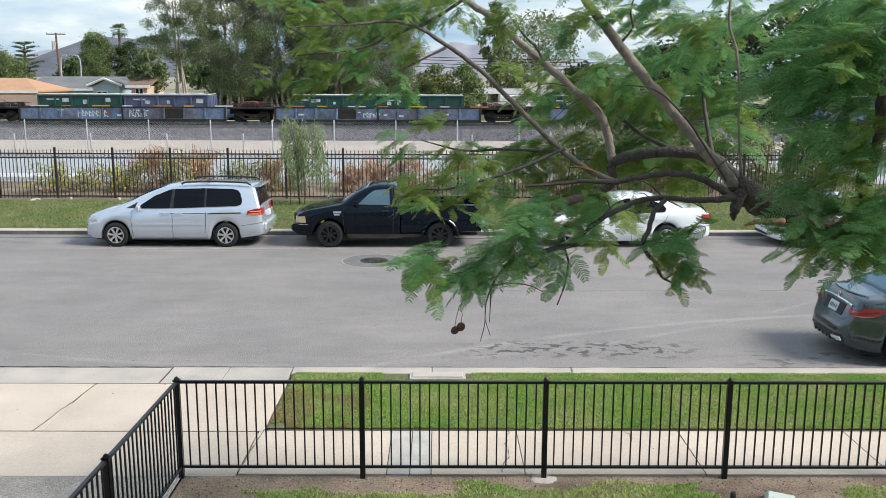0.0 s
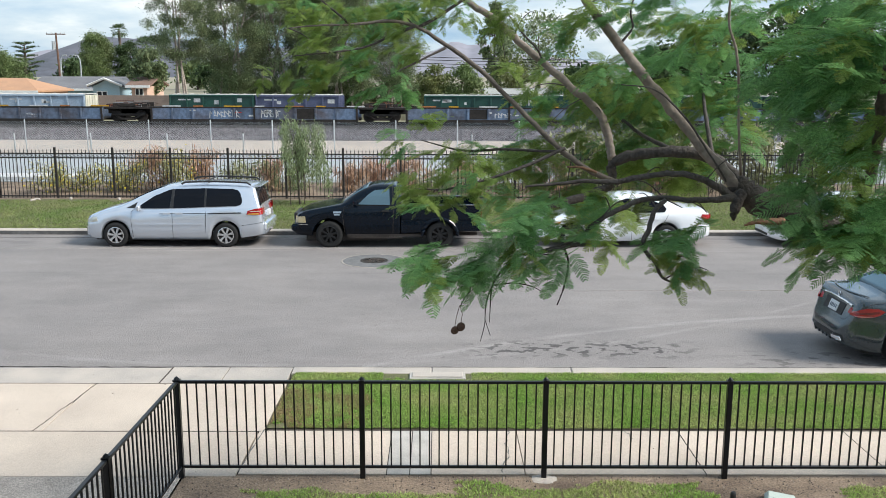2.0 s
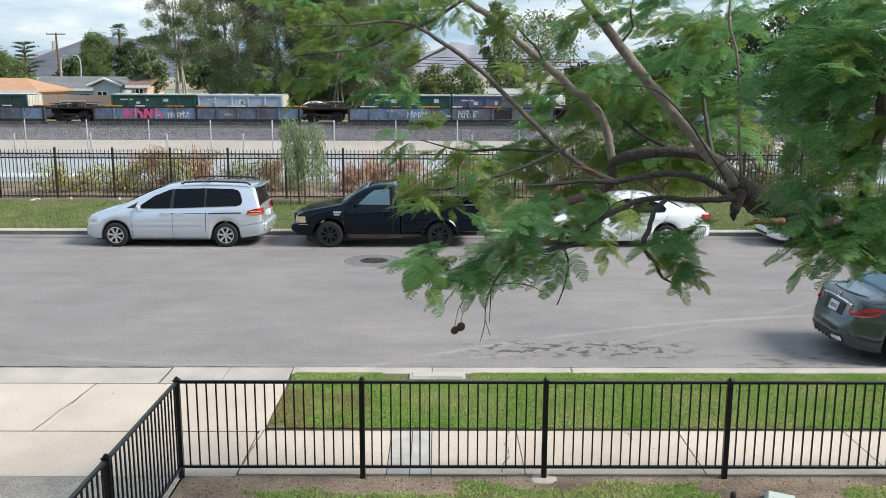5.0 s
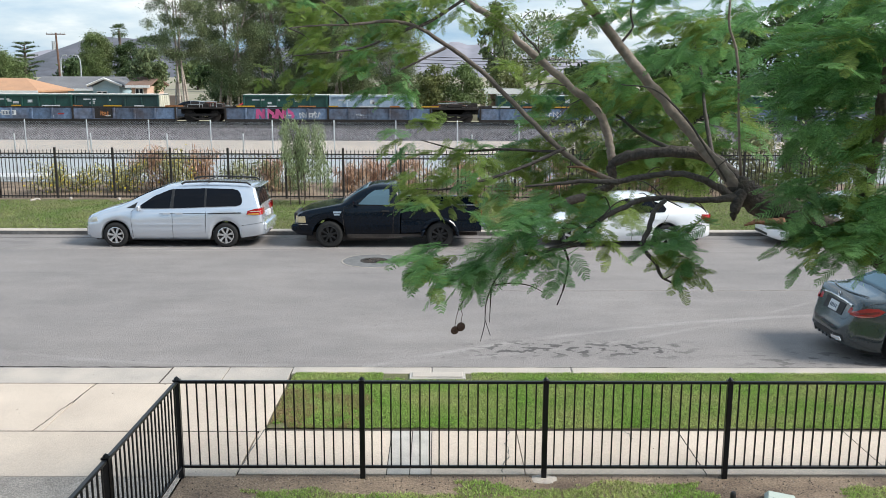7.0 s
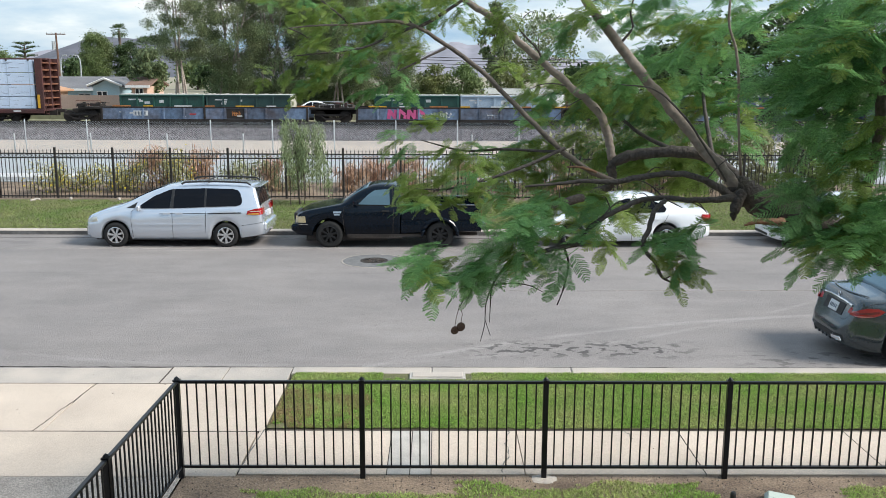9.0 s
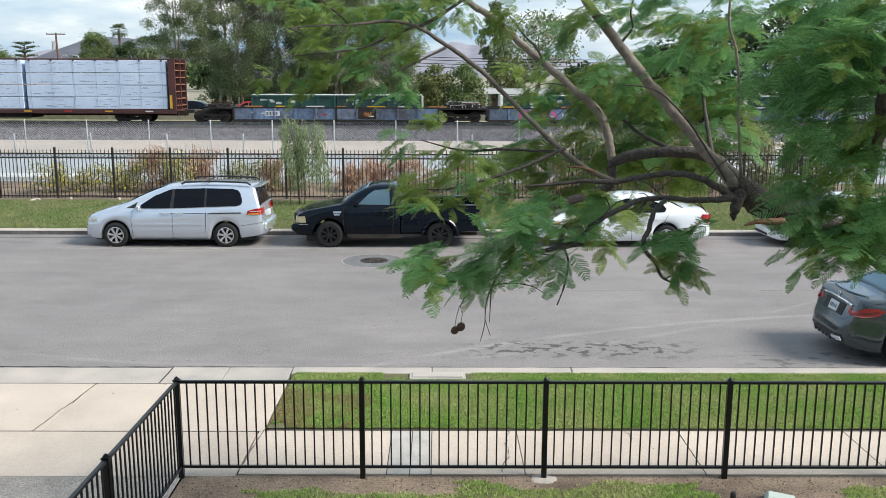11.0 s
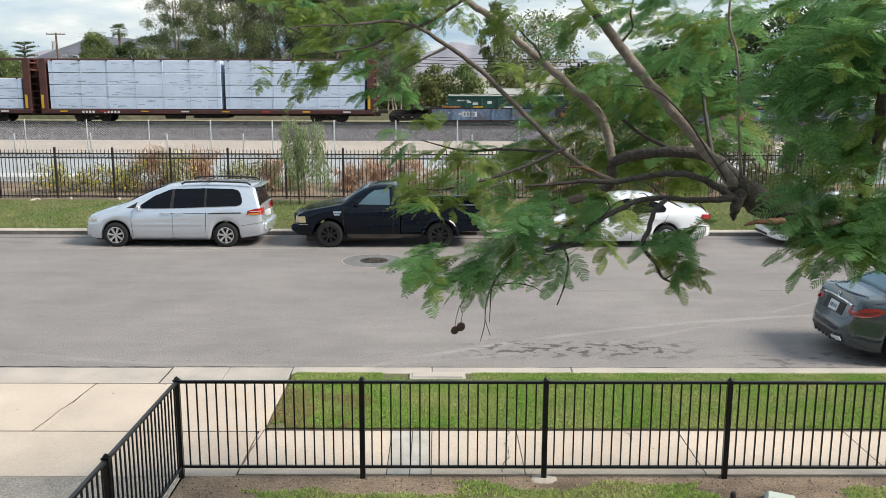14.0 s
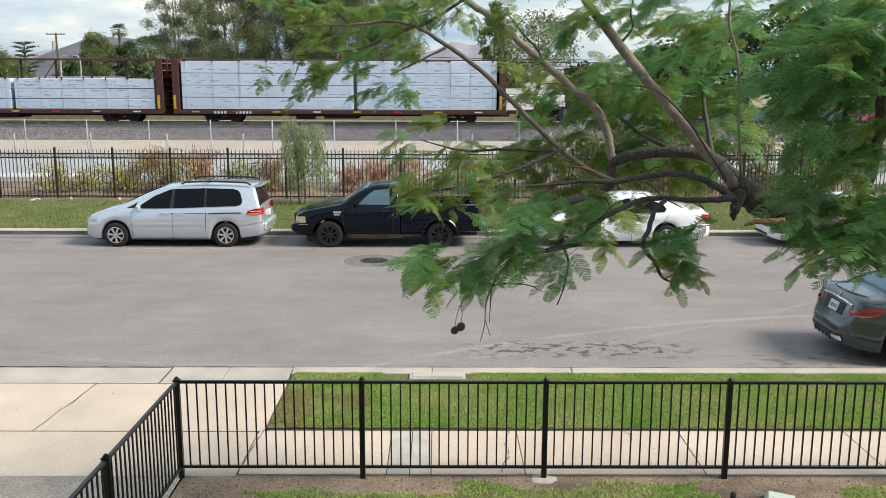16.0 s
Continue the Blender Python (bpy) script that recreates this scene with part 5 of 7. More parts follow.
def grey_sedan():
    car = thing("grey_sedan", "graphite grey sedan with chrome boot trim at the near kerb", "car", m=pose(11.38, 14.90, 0, 0, 0, 180))
    L = 4.69
    sh = Shell(L, [(0, 0.55), (0.08, 0.70), (0.3, 0.80), (1.2, 0.98), (1.4, 1.03), (2.1, 1.37), (2.6, 1.45), (3.1, 1.42), (3.5, 1.31), (3.92, 1.15), (4.10, 1.12), (4.34, 1.115), (4.415, 1.10), (4.45, 1.04), (4.50, 0.90), (4.55, 0.76), (4.60, 0.68), (4.66, 0.60), (4.685, 0.54), (4.69, 0.46)],
               [(0, 0.5), (0.3, 0.72), (1.3, 0.93), (3.9, 1.02), (4.3, 1.035), (L, 1.04)],
               [(0, 0.5), (0.08, 0.70), (0.3, 0.82), (0.8, 0.89), (1.6, 0.905), (3.4, 0.905), (3.9, 0.895), (4.2, 0.86), (4.4, 0.79), (4.55, 0.69), (4.64, 0.57), (L, 0.40)],
               [(0, 0.25), (2, 0.17), (4.2, 0.21), (4.5, 0.27), (L, 0.33)], [(0.86, 0.37), (3.70, 0.37)], 0.40)
    part("body", sh.mesh(), M_GREYCAR, car, "", True)
    for s in (-1, 1):
        part("window", sh.patch([(1.75, 1.0), (2.15, 1.26), (2.45, 1.36), (2.52, 1.0)], s), M_CARGLASS, car)
        part("window", sh.patch([(2.6, 1.0), (2.58, 1.36), (3.0, 1.34), (3.4, 1.20), (3.52, 1.06)], s), M_CARGLASS, car)
        part("window_trim", sh.seam([(1.75, 0.985), (2.6, 0.985), (3.55, 1.045)], s, 0.009), M_CHROME, car, "chrome window strip")
        lamp = part("tail_lamp", sh.patch([(4.08, 0.94), (4.18, 0.98), (4.32, 0.98), (4.44, 0.945), (4.53, 0.87), (4.54, 0.83), (4.44, 0.81), (4.28, 0.83), (4.16, 0.875)], s, 0.012, 0.05), M_LAMPRED, car, "wedge-shaped red tail lamp")
        part("lamp_band", sh.patch([(4.16, 0.915), (4.18, 0.94), (4.49, 0.885), (4.50, 0.862), (4.30, 0.875)], s, 0.017, 0.02), M_LAMPDEEP, lamp, "darker inner band")
        part("lamp_rim", sh.patch([(4.22, 0.850), (4.30, 0.848), (4.52, 0.835), (4.50, 0.824), (4.42, 0.818)], s, 0.017, 0.02), M_LAMPPINK, lamp, "pale lower reflector")
        part("boot_lamp", sh.tail_patch([(s * 0.50, 0.84), (s * 0.52, 0.93), (s * 0.60, 0.94), (s * 0.62, 0.83)], 0.006, 0.02), M_LAMPRED, car, "red boot lamp")
        part("boot_seam", sh.seam([(3.90, 1.085), (4.20, 1.06), (4.34, 1.02), (4.42, 0.98)], s, 0.005), M_UNDER, car)
        part("exhaust", sh.tail_patch([(s * 0.34, 0.355), (s * 0.34, 0.42), (s * 0.56, 0.43), (s * 0.58, 0.365)], 0.014, 0.05), M_CHROME, car, "chrome exhaust trim")
        part("side_line", sh.seam([(1.2, 0.80), (3.0, 0.86), (4.1, 0.90)], s, 0.006), M_GREYCAR, car)
    part("boot_trim", sh.tail_seam([(-0.56, 0.965), (-0.3, 0.985), (0, 0.99), (0.3, 0.985), (0.56, 0.965)], 0.018, 0.006), M_CHROME, car, "chrome boot strip")
    part("boot_lid_edge", sh.tail_seam([(-0.60, 0.94), (-0.58, 0.80), (-0.50, 0.71), (0, 0.695), (0.50, 0.71), (0.58, 0.80), (0.60, 0.94)], 0.006), M_UNDER, car)
    part("plate_recess", sh.tail_patch([(-0.34, 0.745), (-0.36, 0.945), (0.36, 0.945), (0.34, 0.745)], 0.012, 0.03), M_TRIM, car, "dark plate recess")
    plate = part("number_plate", sh.tail_patch([(-0.155, 0.765), (-0.155, 0.915), (0.155, 0.915), (0.155, 0.765)], 0.022, 0.02), M_PLATE, car, "pale number plate with plain bars")
    for k in range(5):
        y = -0.12 + 0.05 * k
        part("plate_bar", sh.tail_patch([(y, 0.81), (y, 0.87), (y + 0.03, 0.87), (y + 0.03, 0.81)], 0.025, 0.008), M_STRAP, plate)
    emblem = part("emblem", lathe([(0.042, 0.0), (0.042, 0.012), (0.032, 0.012), (0.032, 0.0)], 16), M_CHROME, car, "round chrome emblem ring")
    emblem.matrix_basis = pose(sh.tail(0, 1.045) + 0.004, 0, 1.045, 0, 0, -90)
    part("diffuser", sh.tail_patch([(-0.62, 0.36), (-0.60, 0.47), (0.60, 0.47), (0.62, 0.36)], 0.006, 0.04), M_TRIM, car, "black rear diffuser")
    for k in range(5):
        y = -0.30 + 0.15 * k
        part("diffuser_fin", nbox(4.55, 4.70, y - 0.012, y + 0.012, 0.32, 0.40, 0.004), M_TRIM, car)
    part("spoiler_lip", tube(bmesh.new(), [(4.40 - 0.14 * q * q, 0.64 * q, sh.top(4.38 - 0.14 * q * q) + 0.012) for q in np.linspace(-1, 1, 11)], [0.012] * 11, 6), M_GREYCAR, car)
    part("windscreen", sh.screen(1.46, 2.05), M_CARGLASS, car, "", True)
    part("rear_window", sh.screen(3.30, 3.90, 0.88), M_CARGLASS2, car, "rear glass with sky reflection in its colour", True)
    mirror_pair(car, sh, 1.8, 1.02, M_GREYCAR)
    fit_wheels(car, sh, (0.86, 3.70), 0.33, M_RIM, 5, 0.905)


grey_sedan()
for x, y, paint, lab, nm in ((-18.6, 77.0, M_REDCAR, "red car parked behind the railway", "parked_car"), (-13.4, 78.5, M_WHITECAR, "white car parked behind the railway", "parked_car"), (-23.8, 77.5, M_TRUCKBLACK, "black car parked behind the railway", "parked_car")):
    sedan(nm, lab, pose(x, y, 1.085), paint, 4.7, (0.95, 3.6), 5, "x", "cars parked behind the railway")

# manhole
M_MANCONC = mat("worn_grey_collar", (0.165, 0.165, 0.165), 0.9, 0, 0.2, 4, 60, 0.3)
manhole = thing("manhole_cover", "round iron manhole cover set in a concrete collar", "manhole", m=pose(-1.65, 22.32, 0.045))
bm = lathe([(0.80, 0.0), (0.78, 0.012), (0.36, 0.012), (0.355, 0.0)], 36)
bm.transform(Matrix.Rotation(radians(90), 4, "X"))
part("collar", bm, M_MANCONC, manhole, "worn grey concrete collar")
bm = lathe([(0.84, 0.0), (0.84, 0.006), (0.79, 0.006)], 36)
bm.transform(Matrix.Rotation(radians(90), 4, "X"))
part("sealed_joint", bm, M_ASPHALT_DK, manhole)
bm = lathe([(0.35, 0.0), (0.35, 0.016), (0.30, 0.010), (0.02, 0.012)], 30)
bm.transform(Matrix.Rotation(radians(90), 4, "X"))
lid = part("cover", bm, M_UNDER, manhole, "dark cast iron cover")
for k in range(12):
    a = k * math.pi / 6
    part("cover_rib", nbox(0.10, 0.28, -0.012, 0.012, 0.010, 0.022), M_TIE, lid).matrix_basis = pose(0, 0, 0, 0, 0, 30 * k)
# utility boxes on the near side
vault = thing("water_meter_vault", "pale concrete meter box set in the lawn strip", "utility box", m=pose(-0.02, 13.08, 0.14))
part("frame", nbox(-0.42, 0.44, -0.14, 0.14, 0.0, 0.035, 0.01), M_PATCH, vault)
part("lid", nbox(-0.38, 0.40, -0.11, 0.11, 0.035, 0.05, 0.008), M_KERB, vault, "pale grey lid")
valve = thing("valve_box", "pale green plastic valve box in bare soil", "utility box", m=pose(3.72, 8.93, 0.15, 0, 4, -18))
M_VALVE = mat("pale_green_plastic", (0.44, 0.50, 0.45), 0.6, 0, 0.08, 5, 60)
part("body", nbox(-0.17, 0.17, -0.16, 0.16, -0.06, 0.06, 0.03), M_VALVE, valve)
part("lid", nbox(-0.14, 0.14, -0.13, 0.13, 0.06, 0.075, 0.01), M_VALVE, valve)
part("bolt", tube(bmesh.new(), ((-0.08, -0.06, 0.07), (-0.08, -0.06, 0.08)), (0.02, 0.02), 8), M_TRIM, valve)
part("bolt", tube(bmesh.new(), ((0.02, -0.08, 0.07), (0.02, -0.08, 0.08)), (0.02, 0.02), 8), M_TRIM, valve)
spr = tagged(part("sprinkler_head", tube(bmesh.new(), ((3.22, 9.0, 0.12), (3.22, 9.0, 0.24), (3.22, 9.0, 0.26)), (0.03, 0.03, 0.022), 10), M_TRIM), "black lawn sprinkler head in the soil", "sprinkler")
# ---- the near tree ----
M_BARK = mat("grey_brown_bark", (0.145, 0.118, 0.10), 0.9, 0, 0.25, 5, 40, 0.7, (0.095, 0.08, 0.07))
M_TANBARK = mat("smooth_tan_bark", (0.225, 0.185, 0.155), 0.88, 0, 0.2, 5, 30, 0.5, (0.16, 0.13, 0.11))
M_MIDBARK = mat("dark_grey_bark", (0.075, 0.064, 0.058), 0.92, 0, 0.3, 6, 45, 0.8, (0.05, 0.043, 0.04))
M_DARKBARK = mat("dark_rough_bark", (0.038, 0.032, 0.030), 0.95, 0, 0.35, 7, 45, 1.0, (0.070, 0.057, 0.048))
M_HEARTWOOD = mat("split_heartwood", (0.19, 0.10, 0.055), 0.85, 0, 0.3, 8, 60, 0.4)
# Two leaf copies: blue-green, and yellow-green with back light in its colour.
M_JAC = [leafy("fern_leaf_blue_green", (0.118, 0.265, 0.100), (0.172, 0.330, 0.105), 2.0, 0.58, 0.45), leafy("fern_leaf_backlit_yellow", (0.160, 0.250, 0.055), (0.240, 0.305, 0.082), 2.0, 0.55, 0.45)]
M_POD = mat("brown_seed_pod", (0.085, 0.045, 0.030), 0.7, 0, 0.3, 20, 90, 0.2)
BASE = Vector((4.62, 6.0, 0.10))
jac = thing("fern_leaf_tree", "large feathery fern-leaved tree with dark spreading limbs", "tree", m=Matrix.Translation(BASE))
SPRAYS = []
LIMB_PTS = []


def limb(name, rows, material=None, label=""):
    s = smoothed(rows, 6)
    rg = random.Random(len(rows) + int(rows[0][0] * 100))
    pts, rad = [], []
    for i, q in enumerate(s):
        j = 0.35 * q[3]
        pts.append(Vector((q[0] + rg.uniform(-j, j) * 0.4, q[1], q[2] + rg.uniform(-j, j) * 0.4)) - BASE)
        if name == "limb" and i > 4:
            LIMB_PTS.append(tuple(q))
        rad.append(max(0.0015, q[3] * (0.68 if name == "limb" else 1) * (1 + rg.uniform(-0.07, 0.07))))
    bm = tube(bmesh.new(), pts, rad, 12 if rad[0] > 0.03 else 7)
    return part(name, bm, material or (M_DARKBARK if name == "trunk" else M_MIDBARK if name == "twig" else M_BARK), jac, label, True)


def spray_mesh(name, seed, material, leaves=9, size=0.34):
    """A twig with feather leaves, each of many leaflets; grows along +x and droops."""
    rg = random.Random(seed)
    V, F = [], []

    def quadstrip(a, b, r):
        d = (b - a).normalized()
        u = d.cross(Vector((0.2, 0.3, 0.93))).normalized() * r
        k = len(V)
        V.extend([a - u, a + u, b + u * 0.7, b - u * 0.7])
        F.append((k, k + 1, k + 2, k + 3))

    tw = [Vector((0.34 * t, 0.03 * math.sin(5 * t + seed), -0.10 * t * t)) for t in np.linspace(0, 1, 6)]
    for a, b in zip(tw, tw[1:]):
        quadstrip(a, b, 0.004)
    for i in range(leaves):
        t = 0.25 + 0.75 * i / (leaves - 1)
        root = tw[min(5, int(t * 5))]
        s = 1 if i % 2 else -1
        yaw = s * rg.uniform(0.25, 1.25) if i < leaves - 1 else rg.uniform(-0.2, 0.2)
        d = Vector((math.cos(yaw), math.sin(yaw), rg.uniform(-0.25, 0.25))).normalized()
        L = size * rg.uniform(0.7, 1.1)
        side = d.cross(Vector((0, 0, 1))).normalized()
        side = (side + Vector((0, 0, rg.uniform(-0.5, 0.5)))).normalized()
        n = 15
        sag = rg.uniform(0.08, 0.55)
        pts = [root + d * L * q + Vector((0, 0, -sag * L * q * q)) for q in np.linspace(0, 1, n + 1)]
        for a, b in zip(pts[::2], pts[2::2]):
            quadstrip(a, b, 0.0018)
        for k in range(2, n + 1):
            q = k / n
            fwd = (pts[k] - pts[k - 1]).normalized()
            l = 0.34 * L * math.sin(math.pi * min(0.95, 0.16 + 0.76 * q)) ** 0.7 * rg.uniform(0.88, 1.08)
            for sg in (-1, 1):
                pd = (side * sg * 0.85 + fwd * 0.50 + Vector((0, 0, rg.uniform(-0.30, 0.05)))).normalized()
                cr = pd.cross(side.cross(fwd)).normalized()
                m = 9
                g = l / m
                for j in range(m):
                    c = pts[k] + pd * g * (j + 0.7)
                    w = 0.0068 * math.sin(math.pi * (0.22 + 0.68 * (j + 0.5) / m)) ** 0.6
                    for s2 in (-1, 1):
                        b0 = len(V)
                        V.extend([c - pd * g * 0.48, c + pd * g * 0.40, c + cr * s2 * w + pd * g * 0.80, c + cr * s2 * w * 0.92 + pd * g * 0.12])
                        F.append((b0, b0 + 1, b0 + 2, b0 + 3))
    me = bpy.data.meshes.new(name)
    me.from_pydata([tuple(v) for v in V], [], F)
    me.materials.append(material)
    return me


SPRAY_ME = [[spray_mesh("leaf_spray", 10 * m + k, M_JAC[m], 9 if k < 3 else 7, 0.215 + 0.018 * k) for k in range(4)] for m in (0, 1)]
rg_c = random.Random(77)


def clump(c, r, n, which, scale=1.0):
    """Leaf sprays through one part of the crown."""
    for i in range(n):
        while True:
            q = Vector((rg_c.uniform(-1, 1), rg_c.uniform(-1, 1), rg_c.uniform(-1, 1)))
            if q.length < 1.05:
                break
        p = Vector((c[0] + q.x * r[0], c[1] + q.y * r[1], c[2] + q.z * r[2])) - BASE
        m = which if rg_c.random() < 0.78 else 1 - which
        yaw = rg_c.gauss(180, 75)
        ob = share("leaf_spray", SPRAY_ME[m][rg_c.randrange(4)], jac, Matrix())
        rest = (p.x - 0.2 * scale * math.cos(math.radians(yaw)), p.y, p.z + 0.04, rg_c.uniform(-25, 25), rg_c.uniform(-12, 32), yaw)
        ob.matrix_basis = pose(*rest)
        ob.scale = (scale, scale, scale)
        SPRAYS.append((ob, rest, rg_c.uniform(0, 6.28), rg_c.uniform(0.6, 1.4)))


limb("trunk", [(4.66, 6.00, 0.05, 0.190), (4.44, 6.00, 1.61, 0.133), (3.81, 6.10, 2.87, 0.126), (3.33, 6.20, 3.36, 0.118), (2.97, 6.35, 3.54, 0.111), (2.61, 6.50, 3.69, 0.107), (2.34, 6.60, 3.81, 0.105), (2.21, 6.65, 3.92, 0.093)])
limb("limb", [(2.26, 6.60, 3.83, 0.069), (2.16, 6.60, 3.96, 0.069), (1.90, 6.70, 4.27, 0.060), (1.59, 6.80, 4.64, 0.057), (1.32, 6.90, 4.99, 0.053), (1.09, 7.00, 5.29, 0.048), (0.80, 7.20, 5.71, 0.043), (0.45, 7.40, 6.24, 0.030)], M_TANBARK)
limb("limb", [(2.35, 6.70, 3.82, 0.085), (2.15, 6.85, 4.06, 0.074), (1.82, 6.95, 4.12, 0.066), (1.54, 7.05, 4.09, 0.067), (1.39, 7.10, 4.01, 0.063), (1.38, 7.10, 3.85, 0.050), (1.20, 7.10, 3.76, 0.050), (0.94, 7.05, 3.68, 0.045), (0.80, 7.00, 3.65, 0.022)], M_MIDBARK)
limb("limb", [(1.39, 7.10, 4.04, 0.049), (1.36, 7.15, 4.19, 0.049), (1.28, 7.20, 4.41, 0.050), (1.02, 7.30, 4.65, 0.046), (0.73, 7.40, 4.90, 0.044), (0.48, 7.50, 5.13, 0.043), (0.22, 7.60, 5.31, 0.039), (-0.18, 7.80, 5.60, 0.032), (-0.66, 8.00, 5.90, 0.021)], M_TANBARK)
limb("limb", [(1.40, 6.90, 3.88, 0.031), (1.15, 6.85, 3.99, 0.033), (0.88, 6.80, 4.19, 0.030), (0.57, 6.80, 4.49, 0.028), (0.31, 6.75, 4.74, 0.026), (0.05, 6.70, 4.92, 0.023), (-0.15, 6.65, 5.04, 0.021), (-0.35, 6.60, 5.08, 0.019), (-0.63, 6.50, 5.05, 0.014), (-0.86, 6.45, 5.04, 0.010), (-1.05, 6.40, 5.02, 0.006)])
limb("limb", [(2.20, 6.50, 3.82, 0.045), (1.88, 6.45, 3.81, 0.031), (1.53, 6.40, 3.83, 0.028), (1.27, 6.30, 3.75, 0.028), (1.10, 6.25, 3.66, 0.024), (0.98, 6.20, 3.56, 0.018), (0.73, 6.15, 3.49, 0.014)], M_MIDBARK)
limb("limb", [(2.18, 6.55, 3.82, 0.050), (1.96, 6.50, 3.95, 0.037), (1.75, 6.50, 4.00, 0.033), (1.51, 6.50, 3.98, 0.031), (1.30, 6.50, 3.94, 0.029), (1.08, 6.45, 3.95, 0.023), (0.91, 6.40, 3.94, 0.018), (0.62, 6.35, 3.92, 0.012)], M_MIDBARK)
limb("limb", [(1.63, 6.35, 3.82, 0.026), (1.55, 6.30, 3.76, 0.028), (1.50, 6.25, 3.63, 0.028), (1.45, 6.20, 3.52, 0.024), (1.53, 6.15, 3.41, 0.021), (1.57, 6.10, 3.32, 0.017), (1.65, 6.10, 3.27, 0.010)], M_MIDBARK)
limb("limb", [(0.99, 6.15, 3.54, 0.021), (0.73, 6.10, 3.49, 0.017), (0.55, 6.05, 3.47, 0.015), (0.41, 6.00, 3.34, 0.011), (0.35, 6.00, 3.21, 0.008)], M_MIDBARK)
limb("limb", [(2.91, 6.30, 3.54, 0.068), (2.80, 5.80, 3.96, 0.055), (2.71, 5.50, 4.28, 0.049), (2.66, 5.40, 4.49, 0.051), (2.63, 5.30, 4.82, 0.047), (2.60, 5.20, 5.13, 0.043), (2.53, 5.10, 5.57, 0.029)])
limb("twig", [(-0.17, 6.60, 5.05, 0.013), (-0.35, 6.55, 4.97, 0.010), (-0.55, 6.50, 4.89, 0.008), (-0.83, 6.45, 4.85, 0.006), (-1.02, 6.40, 4.83, 0.004)])
limb("twig", [(-0.15, 6.65, 5.04, 0.013), (0.05, 6.75, 5.16, 0.013), (0.31, 6.90, 5.36, 0.011), (0.52, 7.00, 5.59, 0.007)])
limb("twig", [(0.05, 6.70, 4.90, 0.011), (-0.07, 6.65, 4.84, 0.008), (-0.17, 6.60, 4.79, 0.008), (-0.35, 6.50, 4.70, 0.004)])
limb("twig", [(0.96, 6.80, 4.16, 0.013), (0.65, 6.70, 4.03, 0.013), (0.35, 6.60, 3.94, 0.010), (0.06, 6.50, 3.88, 0.008), (-0.17, 6.45, 3.89, 0.004)])
limb("twig", [(0.92, 6.80, 4.13, 0.011), (0.50, 6.90, 4.14, 0.011), (0.19, 6.90, 4.13, 0.009), (-0.14, 6.90, 4.21, 0.004)])
limb("twig", [(0.88, 6.15, 3.53, 0.010), (0.91, 6.10, 3.42, 0.008), (0.90, 6.10, 3.31, 0.008), (0.87, 6.10, 3.19, 0.006), (0.84, 6.10, 3.11, 0.004)])
limb("twig", [(0.355, 6.00, 3.23, 0.005), (0.33, 6.00, 3.13, 0.004), (0.325, 6.00, 3.01, 0.003), (0.315, 6.00, 2.95, 0.003), (0.295, 6.00, 2.87, 0.002)])
limb("twig", [(0.325, 6.00, 3.03, 0.003), (0.345, 6.00, 2.97, 0.0025), (0.365, 6.00, 2.91, 0.002)])
limb("twig", [(0.40, 6.00, 3.335, 0.007), (0.30, 5.98, 3.29, 0.005), (0.20, 5.96, 3.22, 0.004), (0.150, 5.95, 3.135, 0.003)])
limb("twig", [(2.25, 6.60, 3.98, 0.012), (2.19, 6.50, 4.20, 0.010), (2.17, 6.50, 4.44, 0.009), (2.13, 6.42, 4.66, 0.010), (2.09, 6.40, 4.88, 0.010), (2.01, 6.34, 5.05, 0.009), (1.99, 6.30, 5.24, 0.008), (1.95, 6.30, 5.51, 0.005)], M_TANBARK)
limb("twig", [(2.17, 6.60, 3.90, 0.010), (2.00, 6.50, 4.11, 0.008), (1.79, 6.50, 4.40, 0.008), (1.56, 6.50, 4.60, 0.006), (1.31, 6.50, 4.64, 0.004)])
limb("twig", [(1.38, 6.90, 4.95, 0.011), (1.46, 6.90, 5.06, 0.009), (1.44, 6.90, 5.18, 0.007), (1.49, 6.90, 5.38, 0.004)])
limb("twig", [(0.83, 7.30, 4.83, 0.009), (0.78, 7.30, 4.92, 0.008), (0.67, 7.30, 5.03, 0.007), (0.55, 7.30, 5.18, 0.005)])
limb("twig", [(1.82, 6.95, 4.14, 0.020), (1.70, 7.50, 4.22, 0.016), (1.62, 8.10, 4.34, 0.012), (1.50, 8.80, 4.46, 0.006)])
limb("twig", [(2.12, 6.88, 4.08, 0.020), (2.22, 7.50, 4.42, 0.016), (2.34, 8.10, 4.76, 0.012), (2.40, 8.60, 5.05, 0.006)])
limb("twig", [(-0.63, 6.50, 5.05, 0.010), (-0.71, 6.50, 5.12, 0.008), (-0.81, 6.50, 5.20, 0.006), (-0.90, 6.50, 5.28, 0.004)])
limb("knot", [(2.24, 6.52, 3.86, 0.040), (2.19, 6.48, 3.78, 0.042), (2.17, 6.46, 3.71, 0.030), (2.17, 6.46, 3.66, 0.008)], M_DARKBARK, "hanging dark bark knot")
limb("split_stub", [(2.52, 6.42, 3.655, 0.035), (2.42, 6.40, 3.66, 0.026), (2.32, 6.38, 3.665, 0.020), (2.22, 6.36, 3.64, 0.007)], M_HEARTWOOD, "broken limb stub showing orange heartwood")
limb("broken_twig", [(1.20, 6.75, 3.98, 0.012), (1.08, 6.72, 4.02, 0.010), (0.97, 6.70, 4.025, 0.008)], M_HEARTWOOD)
rg_t = random.Random(5)
